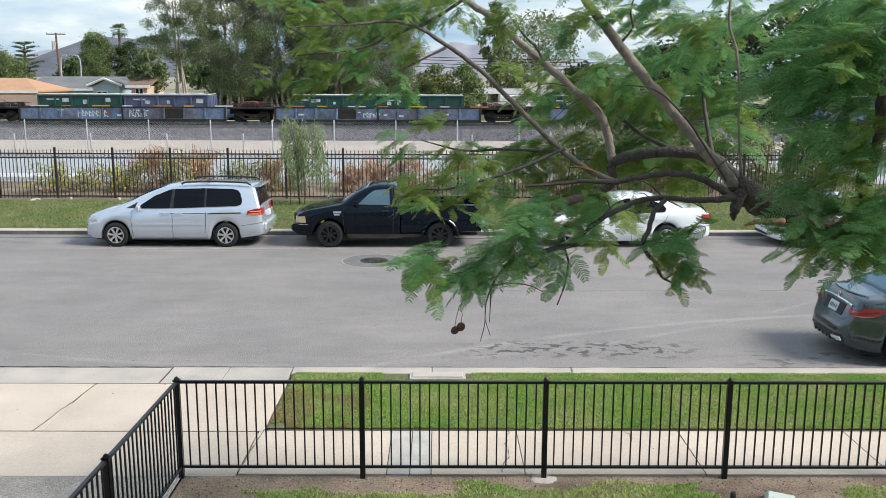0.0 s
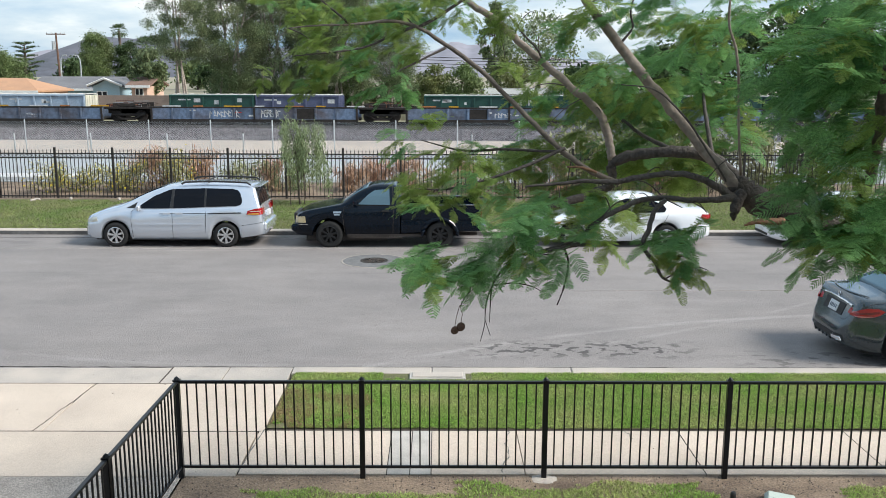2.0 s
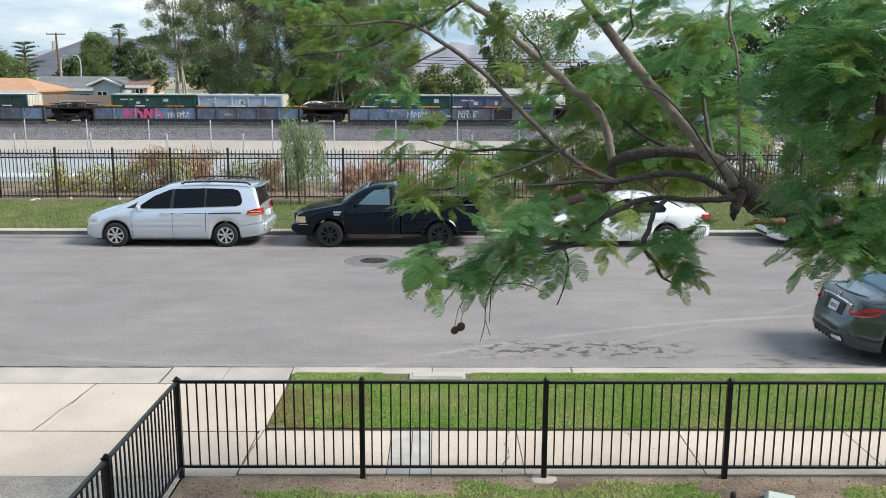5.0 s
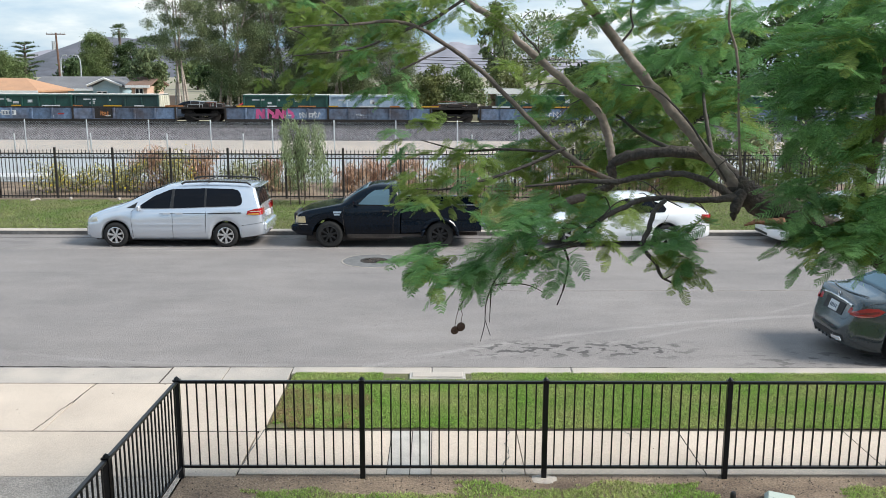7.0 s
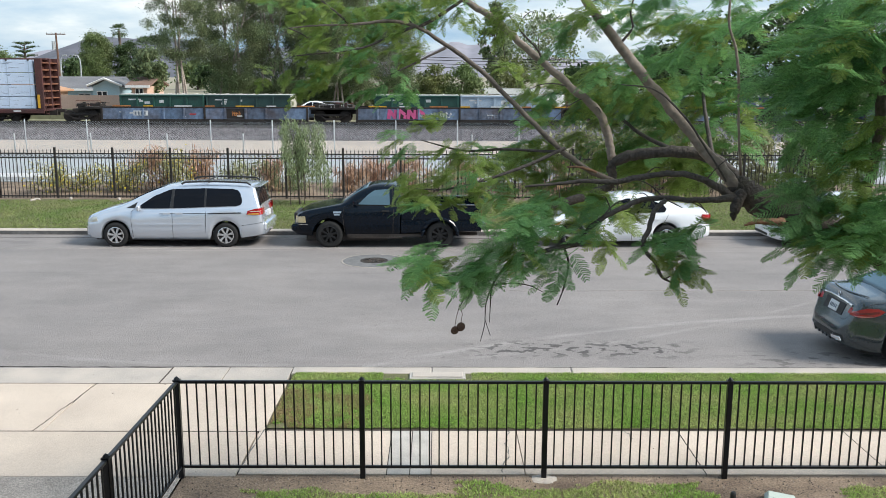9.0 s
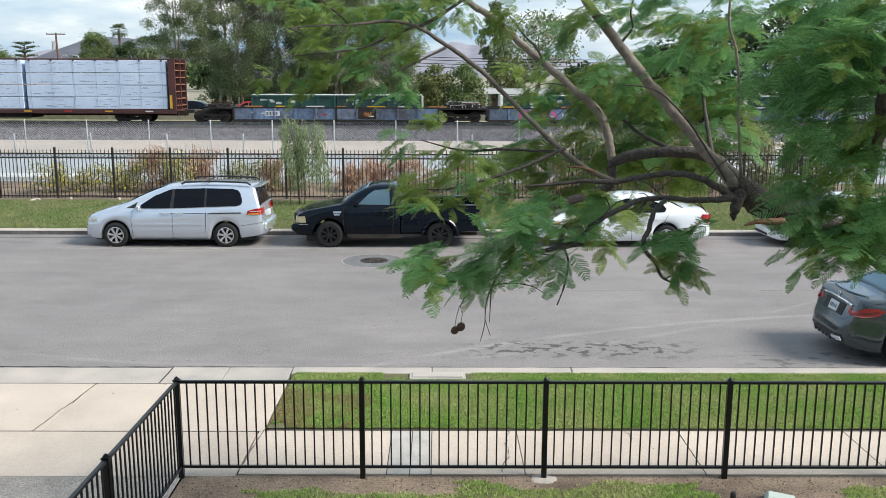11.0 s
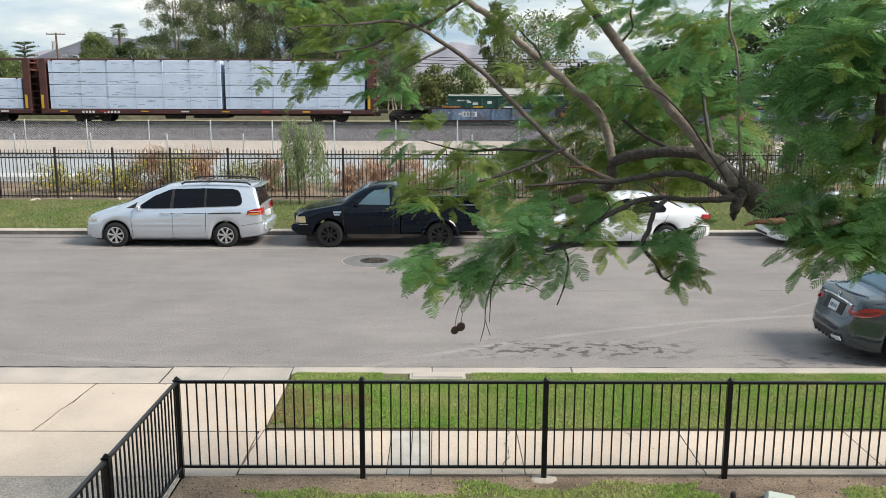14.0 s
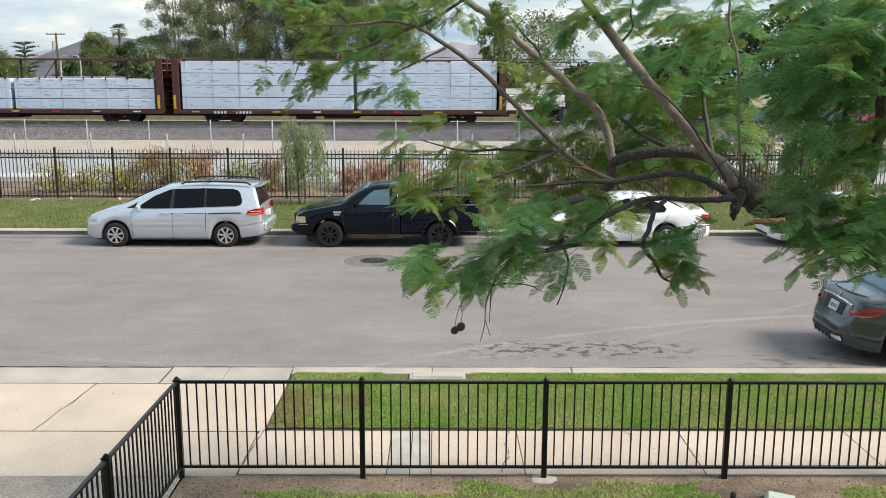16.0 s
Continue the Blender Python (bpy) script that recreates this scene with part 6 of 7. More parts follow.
for i in range(42):
    src = LIMB_PTS[rg_t.randrange(len(LIMB_PTS))]
    if src[3] > 0.05 or src[0] > 2.3:
        continue
    a = rg_t.uniform(0, 6.28)
    l = rg_t.uniform(0.18, 0.42)
    dx, dz, dy = math.cos(a), 0.7 * math.sin(a), rg_t.uniform(-0.3, 0.3)
    limb("twig", [(src[0], src[1], src[2], 0.0055), (src[0] + 0.4 * l * dx, src[1] + 0.4 * l * dy, src[2] + 0.4 * l * dz + 0.05 * l, 0.0045), (src[0] + 0.75 * l * dx, src[1] + 0.8 * l * dy, src[2] + 0.7 * l * dz, 0.0035), (src[0] + l * dx, src[1] + l * dy, src[2] + 0.85 * l * dz - 0.12 * l, 0.002)])
clump((2.58, 5.60, 4.72), (0.54, 0.70, 0.76), 84, 0)
clump((2.95, 5.60, 3.86), (0.24, 0.40, 0.20), 11, 0)
clump((1.77, 6.95, 5.08), (0.84, 0.65, 0.46), 34, 0, 0.75)
clump((2.07, 8.06, 3.98), (0.45, 0.30, 0.21), 16, 1)
clump((2.28, 8.18, 4.32), (0.67, 0.50, 0.45), 32, 1)
clump((-0.50, 6.90, 5.22), (0.90, 0.60, 0.20), 74, 1, 0.42)
clump((-0.60, 6.60, 4.88), (0.50, 0.40, 0.16), 30, 1, 0.40)
clump((0.10, 6.80, 4.02), (0.45, 0.40, 0.26), 9, 1, 0.65)
clump((1.00, 8.09, 3.81), (0.51, 0.40, 0.41), 26, 1)
clump((0.50, 6.10, 3.68), (0.46, 0.30, 0.13), 10, 0, 0.85)
clump((0.09, 6.00, 3.49), (0.20, 0.20, 0.09), 4, 0, 0.85)
clump((0.60, 6.00, 3.52), (0.36, 0.20, 0.06), 5, 0, 0.85)
clump((1.68, 6.10, 3.56), (0.10, 0.10, 0.05), 3, 0)
clump((1.79, 6.20, 3.64), (0.10, 0.10, 0.06), 2, 1)
clump((0.51, 7.30, 5.33), (0.32, 0.50, 0.21), 4, 1, 0.8)
clump((1.52, 7.79, 3.54), (0.29, 0.30, 0.20), 5, 1)
clump((-0.08, 7.20, 5.26), (0.30, 0.40, 0.15), 18, 1, 0.46)
clump((-0.50, 7.40, 5.12), (0.45, 0.40, 0.24), 24, 1, 0.46)
clump((1.58, 8.60, 4.30), (0.75, 0.50, 0.50), 40, 1, 0.85)
clump((2.35, 8.40, 4.92), (0.60, 0.50, 0.42), 36, 0, 0.75)
clump((1.05, 8.50, 4.62), (0.45, 0.50, 0.30), 16, 1, 0.7)
clump((-0.10, 6.05, 3.46), (0.14, 0.20, 0.09), 4, 0, 0.75)
clump((0.02, 6.00, 3.32), (0.18, 0.15, 0.10), 4, 0, 0.8)
clump((-0.90, 6.50, 4.67), (0.40, 0.25, 0.11), 15, 1, 0.42)
clump((-0.35, 6.55, 4.64), (0.28, 0.25, 0.13), 11, 0, 0.45)
clump((-0.08, 6.70, 4.20), (0.42, 0.30, 0.20), 10, 1, 0.55)
clump((2.62, 5.55, 3.68), (0.36, 0.25, 0.15), 18, 0, 0.85)
clump((1.95, 7.60, 5.22), (0.60, 0.40, 0.30), 28, 1, 0.58)
clump((0.28, 6.00, 3.36), (0.15, 0.15, 0.05), 5, 0, 0.6)
clump((0.98, 6.30, 3.62), (0.26, 0.25, 0.09), 7, 0, 0.6)
clump((1.03, 7.99, 4.33), (0.27, 0.30, 0.26), 10, 1, 0.65)
clump((1.62, 7.60, 4.70), (0.42, 0.40, 0.26), 16, 1, 0.8)
clump((0.06, 6.40, 3.86), (0.36, 0.25, 0.16), 13, 1, 0.6)
clump((1.62, 6.10, 3.42), (0.14, 0.10, 0.10), 7, 1, 0.62)
clump((2.60, 5.90, 3.92), (0.26, 0.20, 0.14), 15, 0, 0.8)
clump((1.00, 6.50, 3.78), (0.36, 0.20, 0.12), 8, 0, 0.6)
for dx, dz, r in ((0.0, 0.0, 0.030), (0.042, 0.025, 0.033)):
    c = Vector((0.115 + dx, 5.95, 2.965 + dz)) - BASE
    bm = lathe([(0.002, -0.012), (r * 0.7, -0.010), (r, 0.0), (r * 0.7, 0.010), (0.002, 0.012)], 14)
    tube(bm, ((0, 0, r * 0.9), (0.010, 0, 0.09), (0.035 - dx, 0, 0.175 - dz)), (0.0025, 0.002, 0.002), 5)
    pod = part("seed_pod", bm, M_POD, jac, "flat round brown seed pod")
    pod.matrix_basis = pose(c.x, c.y, c.z, 0, 0, 20)

# ---- background trees and shrubs ----
M_EUC = leafy("eucalypt_leaf", (0.130, 0.185, 0.085), (0.235, 0.270, 0.145), 0.35, 0.45, 0.55)
M_DKLEAF = leafy("dark_green_leaf", (0.045, 0.080, 0.030), (0.075, 0.110, 0.042), 0.3, 0.25, 0.5)
M_MIDLEAF = leafy("mid_green_leaf", (0.13, 0.185, 0.065), (0.175, 0.215, 0.090), 0.3, 0.3, 0.4)
M_OLIVE = leafy("olive_yellow_leaf", (0.17, 0.19, 0.07), (0.12, 0.15, 0.05), 0.4, 0.25, 0.4)
M_WILLOW = leafy("pale_willow_leaf", (0.23, 0.29, 0.14), (0.30, 0.35, 0.19), 1.0, 0.3, 0.4)
M_STRAW = leafy("dry_red_brown_grass", (0.38, 0.22, 0.15), (0.47, 0.33, 0.21), 0.8, 0.2, 0.4)
M_FLOWER = leafy("yellow_flower", (0.60, 0.46, 0.03), (0.70, 0.60, 0.08), 1.0, 0.2, 0.2)
M_SHRUB = leafy("shrub_leaf", (0.30, 0.29, 0.16), (0.22, 0.25, 0.12), 1.0, 0.25, 0.4)
M_PALEBARK = mat("pale_peeling_bark", (0.46, 0.40, 0.34), 0.9, 0, 0.3, 0.7, 8, 0.3, (0.16, 0.13, 0.11))
M_TREEBARK = mat("brown_tree_bark", (0.13, 0.10, 0.08), 0.95, 0, 0.3, 1.5, 12, 0.4)


def foliage(name, centres, spread, n, size, material, parent, seed, droop=0.0, thin=0.45):
    """Small leaf blades round many clump centres, one crown mesh."""
    rg = np.random.default_rng(seed)
    C = np.array(centres, float)
    pick = rg.integers(0, len(C), n)
    P = C[pick] + rg.normal(0, 1, (n, 3)) * np.array(spread)
    d = rg.normal(0, 1, (n, 3))
    d[:, 2] -= droop
    d /= np.linalg.norm(d, axis=1)[:, None]
    e = np.cross(d, rg.normal(0, 1, (n, 3)))
    e /= np.linalg.norm(e, axis=1)[:, None] + 1e-6
    s = size * rg.uniform(0.55, 1.4, n)[:, None]
    V = np.stack([P - d * s, P + e * s * thin, P + d * s, P - e * s * thin], 1)
    me = bpy.data.meshes.new(name)
    me.vertices.add(n * 4)
    me.vertices.foreach_set("co", V.reshape(-1))
    me.loops.add(n * 4)
    me.loops.foreach_set("vertex_index", np.arange(n * 4))
    me.polygons.add(n)
    me.polygons.foreach_set("loop_start", np.arange(n) * 4)
    me.polygons.foreach_set("loop_total", np.full(n, 4))
    me.update()
    me.validate()
    me.materials.append(material)
    ob = new(name, me)
    if parent:
        ob.parent = parent
    return ob


def tree(name, label, x, y, z, h, crown_r, crown_z, leaf, bark, n, size, seed, trunk_r=0.25, clumps=45, stems=1, squash=1.0, spread=0.16, droop=0.3, group="", base=0.22):
    """Tapered trunk, forking limbs, and a ragged crown of leaf clumps."""
    rg = random.Random(seed)
    t = thing(name, label, "tree", group, m=pose(x, y, z))
    cz0, cz1 = crown_z
    tips = []
    for s in range(stems):
        a = rg.uniform(0, 6.28)
        lean = crown_r * rg.uniform(0.25, 0.85) if stems > 1 else crown_r * 0.08
        top = Vector((lean * math.cos(a), lean * math.sin(a) * 0.5, h * rg.uniform(0.85, 0.97)))
        pts = [Vector((base * (s - (stems - 1) / 2) * 0.7 + 0.15 * math.cos(a * 1.7) if stems > 1 else 0, 0.1 * s, -0.1)), Vector((top.x * 0.25 + (base * (s - (stems - 1) / 2) * 0.45 if stems > 1 else 0), top.y * 0.25, h * 0.3)), Vector((top.x * 0.7 + rg.uniform(-0.2, 0.2), top.y * 0.6, h * 0.65)), top]
        sp = smoothed([(*p, trunk_r * w) for p, w in zip(pts, (1, 0.75, 0.45, 0.12))], 5)
        part("trunk", tube(bmesh.new(), [q[:3] for q in sp], [q[3] for q in sp], 8), bark, t, "", True)
        for k in range(7):
            q = sp[rg.randrange(5, len(sp) - 1)]
            b = rg.uniform(0, 6.28)
            l = crown_r * rg.uniform(0.5, 0.9)
            e = Vector(q[:3]) + Vector((l * math.cos(b), l * math.sin(b), l * rg.uniform(0.1, 0.7)))
            m = (Vector(q[:3]) + e) / 2 + Vector((0, 0, 0.12 * l))
            part("limb", tube(bmesh.new(), (q[:3], m, e), (q[3] * 0.55, q[3] * 0.4, 0.02), 5), bark, t)
            tips.append(e)
    cs = []
    mid, half_ = (cz0 + cz1) / 2, (cz1 - cz0) / 2
    for i in range(clumps):
        u = rg.uniform(-1, 1)
        a = rg.uniform(0, 6.28)
        rr = crown_r * math.sqrt(max(0, 1 - u * u * squash)) * rg.uniform(0.35, 1.08)
        cs.append((rr * math.cos(a), rr * math.sin(a), mid + u * half_))
    cs += [tuple(e) for e in tips if cz0 < e.z < cz1]
    sd = crown_r * spread
    foliage("crown", cs, (sd, sd, sd * 0.8), n, size, leaf, t, seed, droop)
    return t


# eucalypts and dark trees behind the railway
tree("eucalyptus_tree", "tall eucalyptus with pale peeling trunks and sparse crown", -22.4, 79, 0.6, 16, 2.9, (5.4, 17), M_EUC, M_PALEBARK, 66000, 0.065, 3, 0.115, 90, 4, 1.0, 0.11, base=0.6)
tree("eucalyptus_tree", "tall dark eucalyptus with pale leaning trunks", -18.8, 82, 0.6, 17, 3.6, (2.6, 18), M_EUC, M_PALEBARK, 120000, 0.07, 4, 0.12, 150, 5, 0.85, 0.11, base=0.8)
tree("eucalyptus_tree", "dense dark eucalyptus behind the railway", -15.0, 84, 0.6, 17, 3.9, (2.4, 18), M_EUC, M_PALEBARK, 120000, 0.07, 5, 0.12, 150, 5, 0.85, 0.11, base=0.9)
tree("eucalyptus_tree", "tall shaded eucalyptus standing behind the others", -11.6, 89, 0.6, 15, 3.4, (2.2, 16), M_EUC, M_PALEBARK, 90000, 0.075, 15, 0.12, 140, 4, 0.85, 0.15, base=0.9)
tree("eucalyptus_tree", "broad dark eucalyptus with clustered pale stems", -8.6, 84, 0.6, 13, 3.8, (3.0, 14), M_EUC, M_PALEBARK, 90000, 0.07, 6, 0.10, 130, 6, 0.85, 0.11, base=0.8)
tree("eucalyptus_tree", "grey-green eucalyptus with thin pale stems", -4.2, 86, 0.6, 10, 2.6, (3.0, 10.8), M_EUC, M_PALEBARK, 52000, 0.065, 7, 0.085, 100, 4, 0.9, 0.15, base=0.6)
tree("shade_tree", "small yellow-olive tree beside parked cars", -0.5, 78, 0.6, 4.4, 1.4, (1.6, 4.8), M_OLIVE, M_TREEBARK, 6000, 0.12, 8, 0.12, 45, 1)
tree("shade_tree", "small rounded dark green tree beside parked cars", 2.2, 79, 0.6, 4.4, 1.8, (0.9, 4.9), M_MIDLEAF, M_TREEBARK, 8000, 0.12, 9, 0.14, 55, 1)
tree("conifer", "narrow grey-green conifer behind the carport", 8.6, 140, 0.8, 14, 2.2, (3, 14.5), M_EUC, M_TREEBARK, 5000, 0.3, 10, 0.3, 45, 1, 1.6)
tree("shade_tree", "pale autumn-leaved tree near the carport", 8.0, 100, 0.8, 5.2, 2.4, (1.6, 5.6), M_OLIVE, M_TREEBARK, 4500, 0.16, 11, 0.15, 40, 1)
tree("shade_tree", "tall bare-crowned tree beyond the carport", 14.5, 130, 0.8, 11, 5.0, (5, 12), M_EUC, M_TREEBARK, 4500, 0.22, 12, 0.25, 50, 1)
for i, (x, y, h, r) in enumerate(((24, 92, 6, 3.5), (30, 95, 9, 4.5), (37, 92, 10, 5), (15, 93, 4.2, 2.2), (44, 96, 12, 5))):
    tree("shade_tree", "dense dark green tree behind the railway", x, y, 0.7, h, r, (1.5, h + 0.5), M_DKLEAF, M_TREEBARK, 5000, 0.3, 60 + i, 0.25, 45, 1, group="dark trees behind the railway")
# left distance
tree("shade_tree", "broad rounded dark green street tree", -53.9, 112, 0.8, 5.6, 3.1, (0.8, 6.3), M_MIDLEAF, M_TREEBARK, 30000, 0.11, 20, 0.3, 70, 1)
tree("shade_tree", "low green tree behind the roofs", -62.5, 118, 0.8, 4.2, 3.0, (1.4, 4.6), M_MIDLEAF, M_TREEBARK, 6000, 0.26, 21, 0.3, 50, 1)
tree("shade_tree", "full green tree behind the grey roof", -56.4, 150, 0.8, 10.0, 2.7, (2.2, 10.4), M_MIDLEAF, M_TREEBARK, 36000, 0.12, 22, 0.3, 80, 1)
tree("shade_tree", "dark green tree beside the palm", -51.6, 152, 0.8, 7.6, 2.3, (2, 8.9), M_DKLEAF, M_TREEBARK, 26000, 0.12, 23, 0.3, 60, 1)
tree("shade_tree", "small dark tree beside the gable", -43.5, 135, 0.8, 5.0, 3.0, (1.5, 6.0), M_DKLEAF, M_TREEBARK, 5000, 0.24, 24, 0.2, 45, 1)
tree("shade_tree", "dark tree beside the tall eucalyptus", -32.6, 102, 0.8, 6.0, 1.8, (2.0, 6.6), M_EUC, M_TREEBARK, 5000, 0.2, 25, 0.2, 40, 1)
for i in range(5):
    tree("shade_tree", "low hazy green tree in the distance", -92 + 11 * i, 195 + 9 * (i % 4), 1.0, 4.5 + (i * 7) % 2, 4.5, (1.5, 5.6 + (i * 5) % 2), (M_MIDLEAF, M_DKLEAF, M_OLIVE)[i % 3], M_TREEBARK, 3000, 0.45, 80 + i, 0.3, 40, 1, group="distant trees")

# layered cedar
cedar = thing("cedar_tree", "dark layered cedar with flat branches", "tree", m=pose(-55.4, 122, 1.1))
part("trunk", tube(bmesh.new(), ((0, 0, 0), (0, 0, 4.6), (0.1, 0, 8.0)), (0.36, 0.25, 0.04), 8), M_TREEBARK, cedar)
rg_k = random.Random(31)
cs = []
for k in range(9):
    zz = 3.4 + 4.2 * k / 8
    l = rg_k.uniform(0.9, 2.4) * (1 - 0.35 * k / 8)
    for s in (-1, 1):
        e = (s * l * rg_k.uniform(0.75, 1.05), rg_k.uniform(-0.8, 0.8), zz + 0.18 * l)
        part("limb", tube(bmesh.new(), ((0, 0, zz - 0.2), (e[0] * 0.5, e[1] * 0.5, zz), e), (0.08, 0.06, 0.02), 5), M_TREEBARK, cedar)
        cs += [tuple(np.array((0, 0, zz - 0.1)) * (1 - q) + np.array(e) * q) for q in (0.45, 0.65, 0.85, 1.0)]
foliage("crown", cs, (0.26, 0.30, 0.04), 3200, 0.10, M_DKLEAF, cedar, 31)


def palm(x, y, z, h, crown, seed, label):
    t = thing("palm_tree", label, "palm", "palms", m=pose(x, y, z))
    part("trunk", tube(bmesh.new(), ((0.5, 0, 0), (0.25, 0, h * 0.5), (0, 0, h)), (0.36, 0.27, 0.22), 9), M_TREEBARK, t, "slim ringed palm trunk", True)
    rg = random.Random(seed)
    for k in range(34):
        a, up = 2.4 * k, 1.25 - 1.95 * (k / 33) ** 0.9
        d = Vector((math.cos(a), math.sin(a), 0))
        V, F = [], []
        L = crown * rg.uniform(0.85, 1.1)
        axis = d * math.cos(up) + Vector((0, 0, math.sin(up)))
        side = d.cross(Vector((0, 0, 1)))
        root, hub = Vector((0, 0, h)), Vector((0, 0, h)) + axis * L * 0.45
        V += [root - side * 0.03, root + side * 0.03, hub + side * 0.02, hub - side * 0.02]
        F.append((0, 1, 2, 3))
        for q in range(11):
            w = (q - 5) / 5 * 1.25
            dr = axis * math.cos(w) + side * math.sin(w)
            tip = hub + dr * L * 0.55 * (1 - 0.15 * abs(w)) - Vector((0, 0, 0.12 * L))
            mid = hub + dr * L * 0.3
            n_ = dr.cross(axis.cross(side)).normalized() * 0.05
            b = len(V)
            V += [hub, mid + n_, tip, mid - n_]
            F.append((b, b + 1, b + 2, b + 3))
        raw("frond", V, F, M_DKLEAF, t)
    return t


palm(-55.9, 160, 0.8, 11.4, 1.9, 41, "tall slim fan palm above the roofs")
palm(-34.6, 108, 0.8, 7.0, 2.2, 42, "short palm beside the eucalyptus")

# young weeping tree on the far verge
sap = thing("young_weeping_tree", "slender young willow-leaved tree tied to stakes", "tree", m=pose(-4.98, 31.4, 0.18))
part("trunk", tube(bmesh.new(), ((0.05, 0, 0), (0, 0, 1.2), (0.03, 0, 2.2), (0.2, 0, 3.0)), (0.035, 0.03, 0.02, 0.006), 7), M_BARK, sap, "", True)
for s in (-0.28, 0.22):
    part("stake", tube(bmesh.new(), ((s, 0.02, 0), (s, 0.02, 1.35)), (0.022, 0.022), 6), M_TREEBARK, sap, "wooden support stake")
rg_s = random.Random(3)
cs = []
for k in range(34):
    a = rg_s.uniform(0, 6.28)
    rr = rg_s.uniform(0.15, 1.12)
    z1 = rg_s.uniform(1.5, 3.35) - 0.35 * rr
    e = Vector((rr * math.cos(a) + 0.08, 0.7 * rr * math.sin(a), z1))
    part("limb", tube(bmesh.new(), ((0, 0, z1 * 0.62), (e.x * 0.55, e.y * 0.55, z1 + 0.05), e), (0.012, 0.008, 0.003), 4), M_BARK, sap)
    for q in np.linspace(0, 1, 7):
        cs.append((e.x + 0.06 * q, e.y, e.z - q * rg_s.uniform(0.5, 1.25)))
cs = [c for c in cs if c[2] > 0.45]
foliage("crown", cs, (0.08, 0.08, 0.10), 8500, 0.055, M_WILLOW, sap, 9, 2.2, 0.22)


# planting behind the iron fence
def shrub(x, y, r, h, leaf, n, size, seed, label, cat="shrub", flowers=0, droop=-0.4, thin=0.4):
    t = thing("shrub", label, cat, "shrubs behind the iron fence", m=pose(x, y, 0.2))
    rg = random.Random(seed)
    cs = [(rg.gauss(0, r * 0.5), rg.gauss(0, 0.3), h * rg.uniform(0.15, 0.95) * (1 - 0.1 * rg.random())) for _ in range(26)]
    for k in range(9):
        c = cs[k]
        part("stem", tube(bmesh.new(), ((c[0] * 0.4, c[1] * 0.4, -0.05), (c[0] * 0.8, c[1], c[2] * 0.6), c), (0.012, 0.009, 0.004), 4), M_TREEBARK, t)
    foliage("leaf_mass", cs, (r * 0.16, 0.18, h * 0.12), n, size, leaf, t, seed, droop, thin)["kind"] = "stuff"
    if flowers:
        foliage("flower_mass", cs, (r * 0.17, 0.2, h * 0.13), flowers, 0.035, M_FLOWER, t, seed + 1, 0, 0.8)["kind"] = "stuff"


for i, (x, r, h, kind) in enumerate(((-14.9, 0.8, 1.3, "f"), (-13.8, 0.9, 1.0, "f"), (-12.7, 0.8, 1.1, "f"), (-11.9, 0.7, 1.3, "f"), (-11.3, 0.7, 1.6, "s"), (-10.6, 0.6, 1.5, "f"), (-10.0, 0.6, 1.4, "f"), (-9.5, 0.6, 1.5, "s"), (-8.3, 0.8, 1.1, "g"), (-7.3, 0.8, 1.4, "g"), (-6.6, 0.6, 1.3, "s"), (-5.7, 0.6, 1.0, "g"), (-3.3, 0.7, 1.0, "s"), (-2.4, 0.9, 1.2, "s"), (-1.4, 0.8, 1.3, "s"), (-0.2, 0.8, 1.0, "g"), (1.2, 0.9, 1.3, "s"), (2.8, 1.0, 1.2, "g"), (4.6, 1.0, 1.3, "s"), (6.5, 1.0, 1.2, "g"), (8.4, 1.0, 1.4, "s"), (10.5, 1.2, 1.4, "g"))):
    if kind == "f":
        shrub(x, 34.6 + 0.3 * (i % 3), r, h, M_SHRUB, 1050, 0.055, 100 + i, "green shrub with small yellow flowers", "shrub", 300)
    elif kind == "g":
        shrub(x, 34.8 + 0.3 * (i % 3), r, h, M_SHRUB, 1200, 0.055, 100 + i, "dry olive-green shrub behind iron fence")
    else:
        shrub(x, 35.2 + 0.3 * (i % 2), r, h, M_STRAW, 1300, 0.14, 100 + i, "dry red-brown ornamental grass clump", "grass", 0, -1.6, 0.10)
for i, x in enumerate((5.6, 7.4, 9.0, 10.8, 12.6, 14.4)):
    shrub(x, 35.6 + 0.4 * (i % 2), 1.1, 2.5, M_MIDLEAF if i % 2 else M_SHRUB, 2600, 0.09, 160 + i, "tall leafy shrub behind the iron fence")
# concrete ledge and leaf litter rocks by the fence
M_PALECONC = mat("pale_concrete", (0.58, 0.58, 0.57), 0.85, 0, 0.1, 1, 20, 0.1)
tagged(part("concrete_ledge", nbox(-24, -15.3, 38.0, 39.4, 0.2, 0.42, 0.03), M_PALECONC), "pale low concrete ledge beside the apron", "ledge")
rg_r = random.Random(12)
for k in range(5):
    x = -16 + rg_r.uniform(0, 9)
    bm = tube(bmesh.new(), ((-0.12, 0, 0.0), (-0.05, 0.02, 0.03), (0.06, -0.02, 0.03), (0.13, 0, 0.0)), (0.02, 0.06, 0.055, 0.02), 6)
    rock = tagged(part("rock", bm, M_KERB), "small pale rock at the fence foot", "rock", "rocks at the fence foot")
    rock.matrix_basis = pose(x, 32.4 + rg_r.uniform(-0.3, 0.3), 0.19, 0, 0, rg_r.uniform(0, 180))

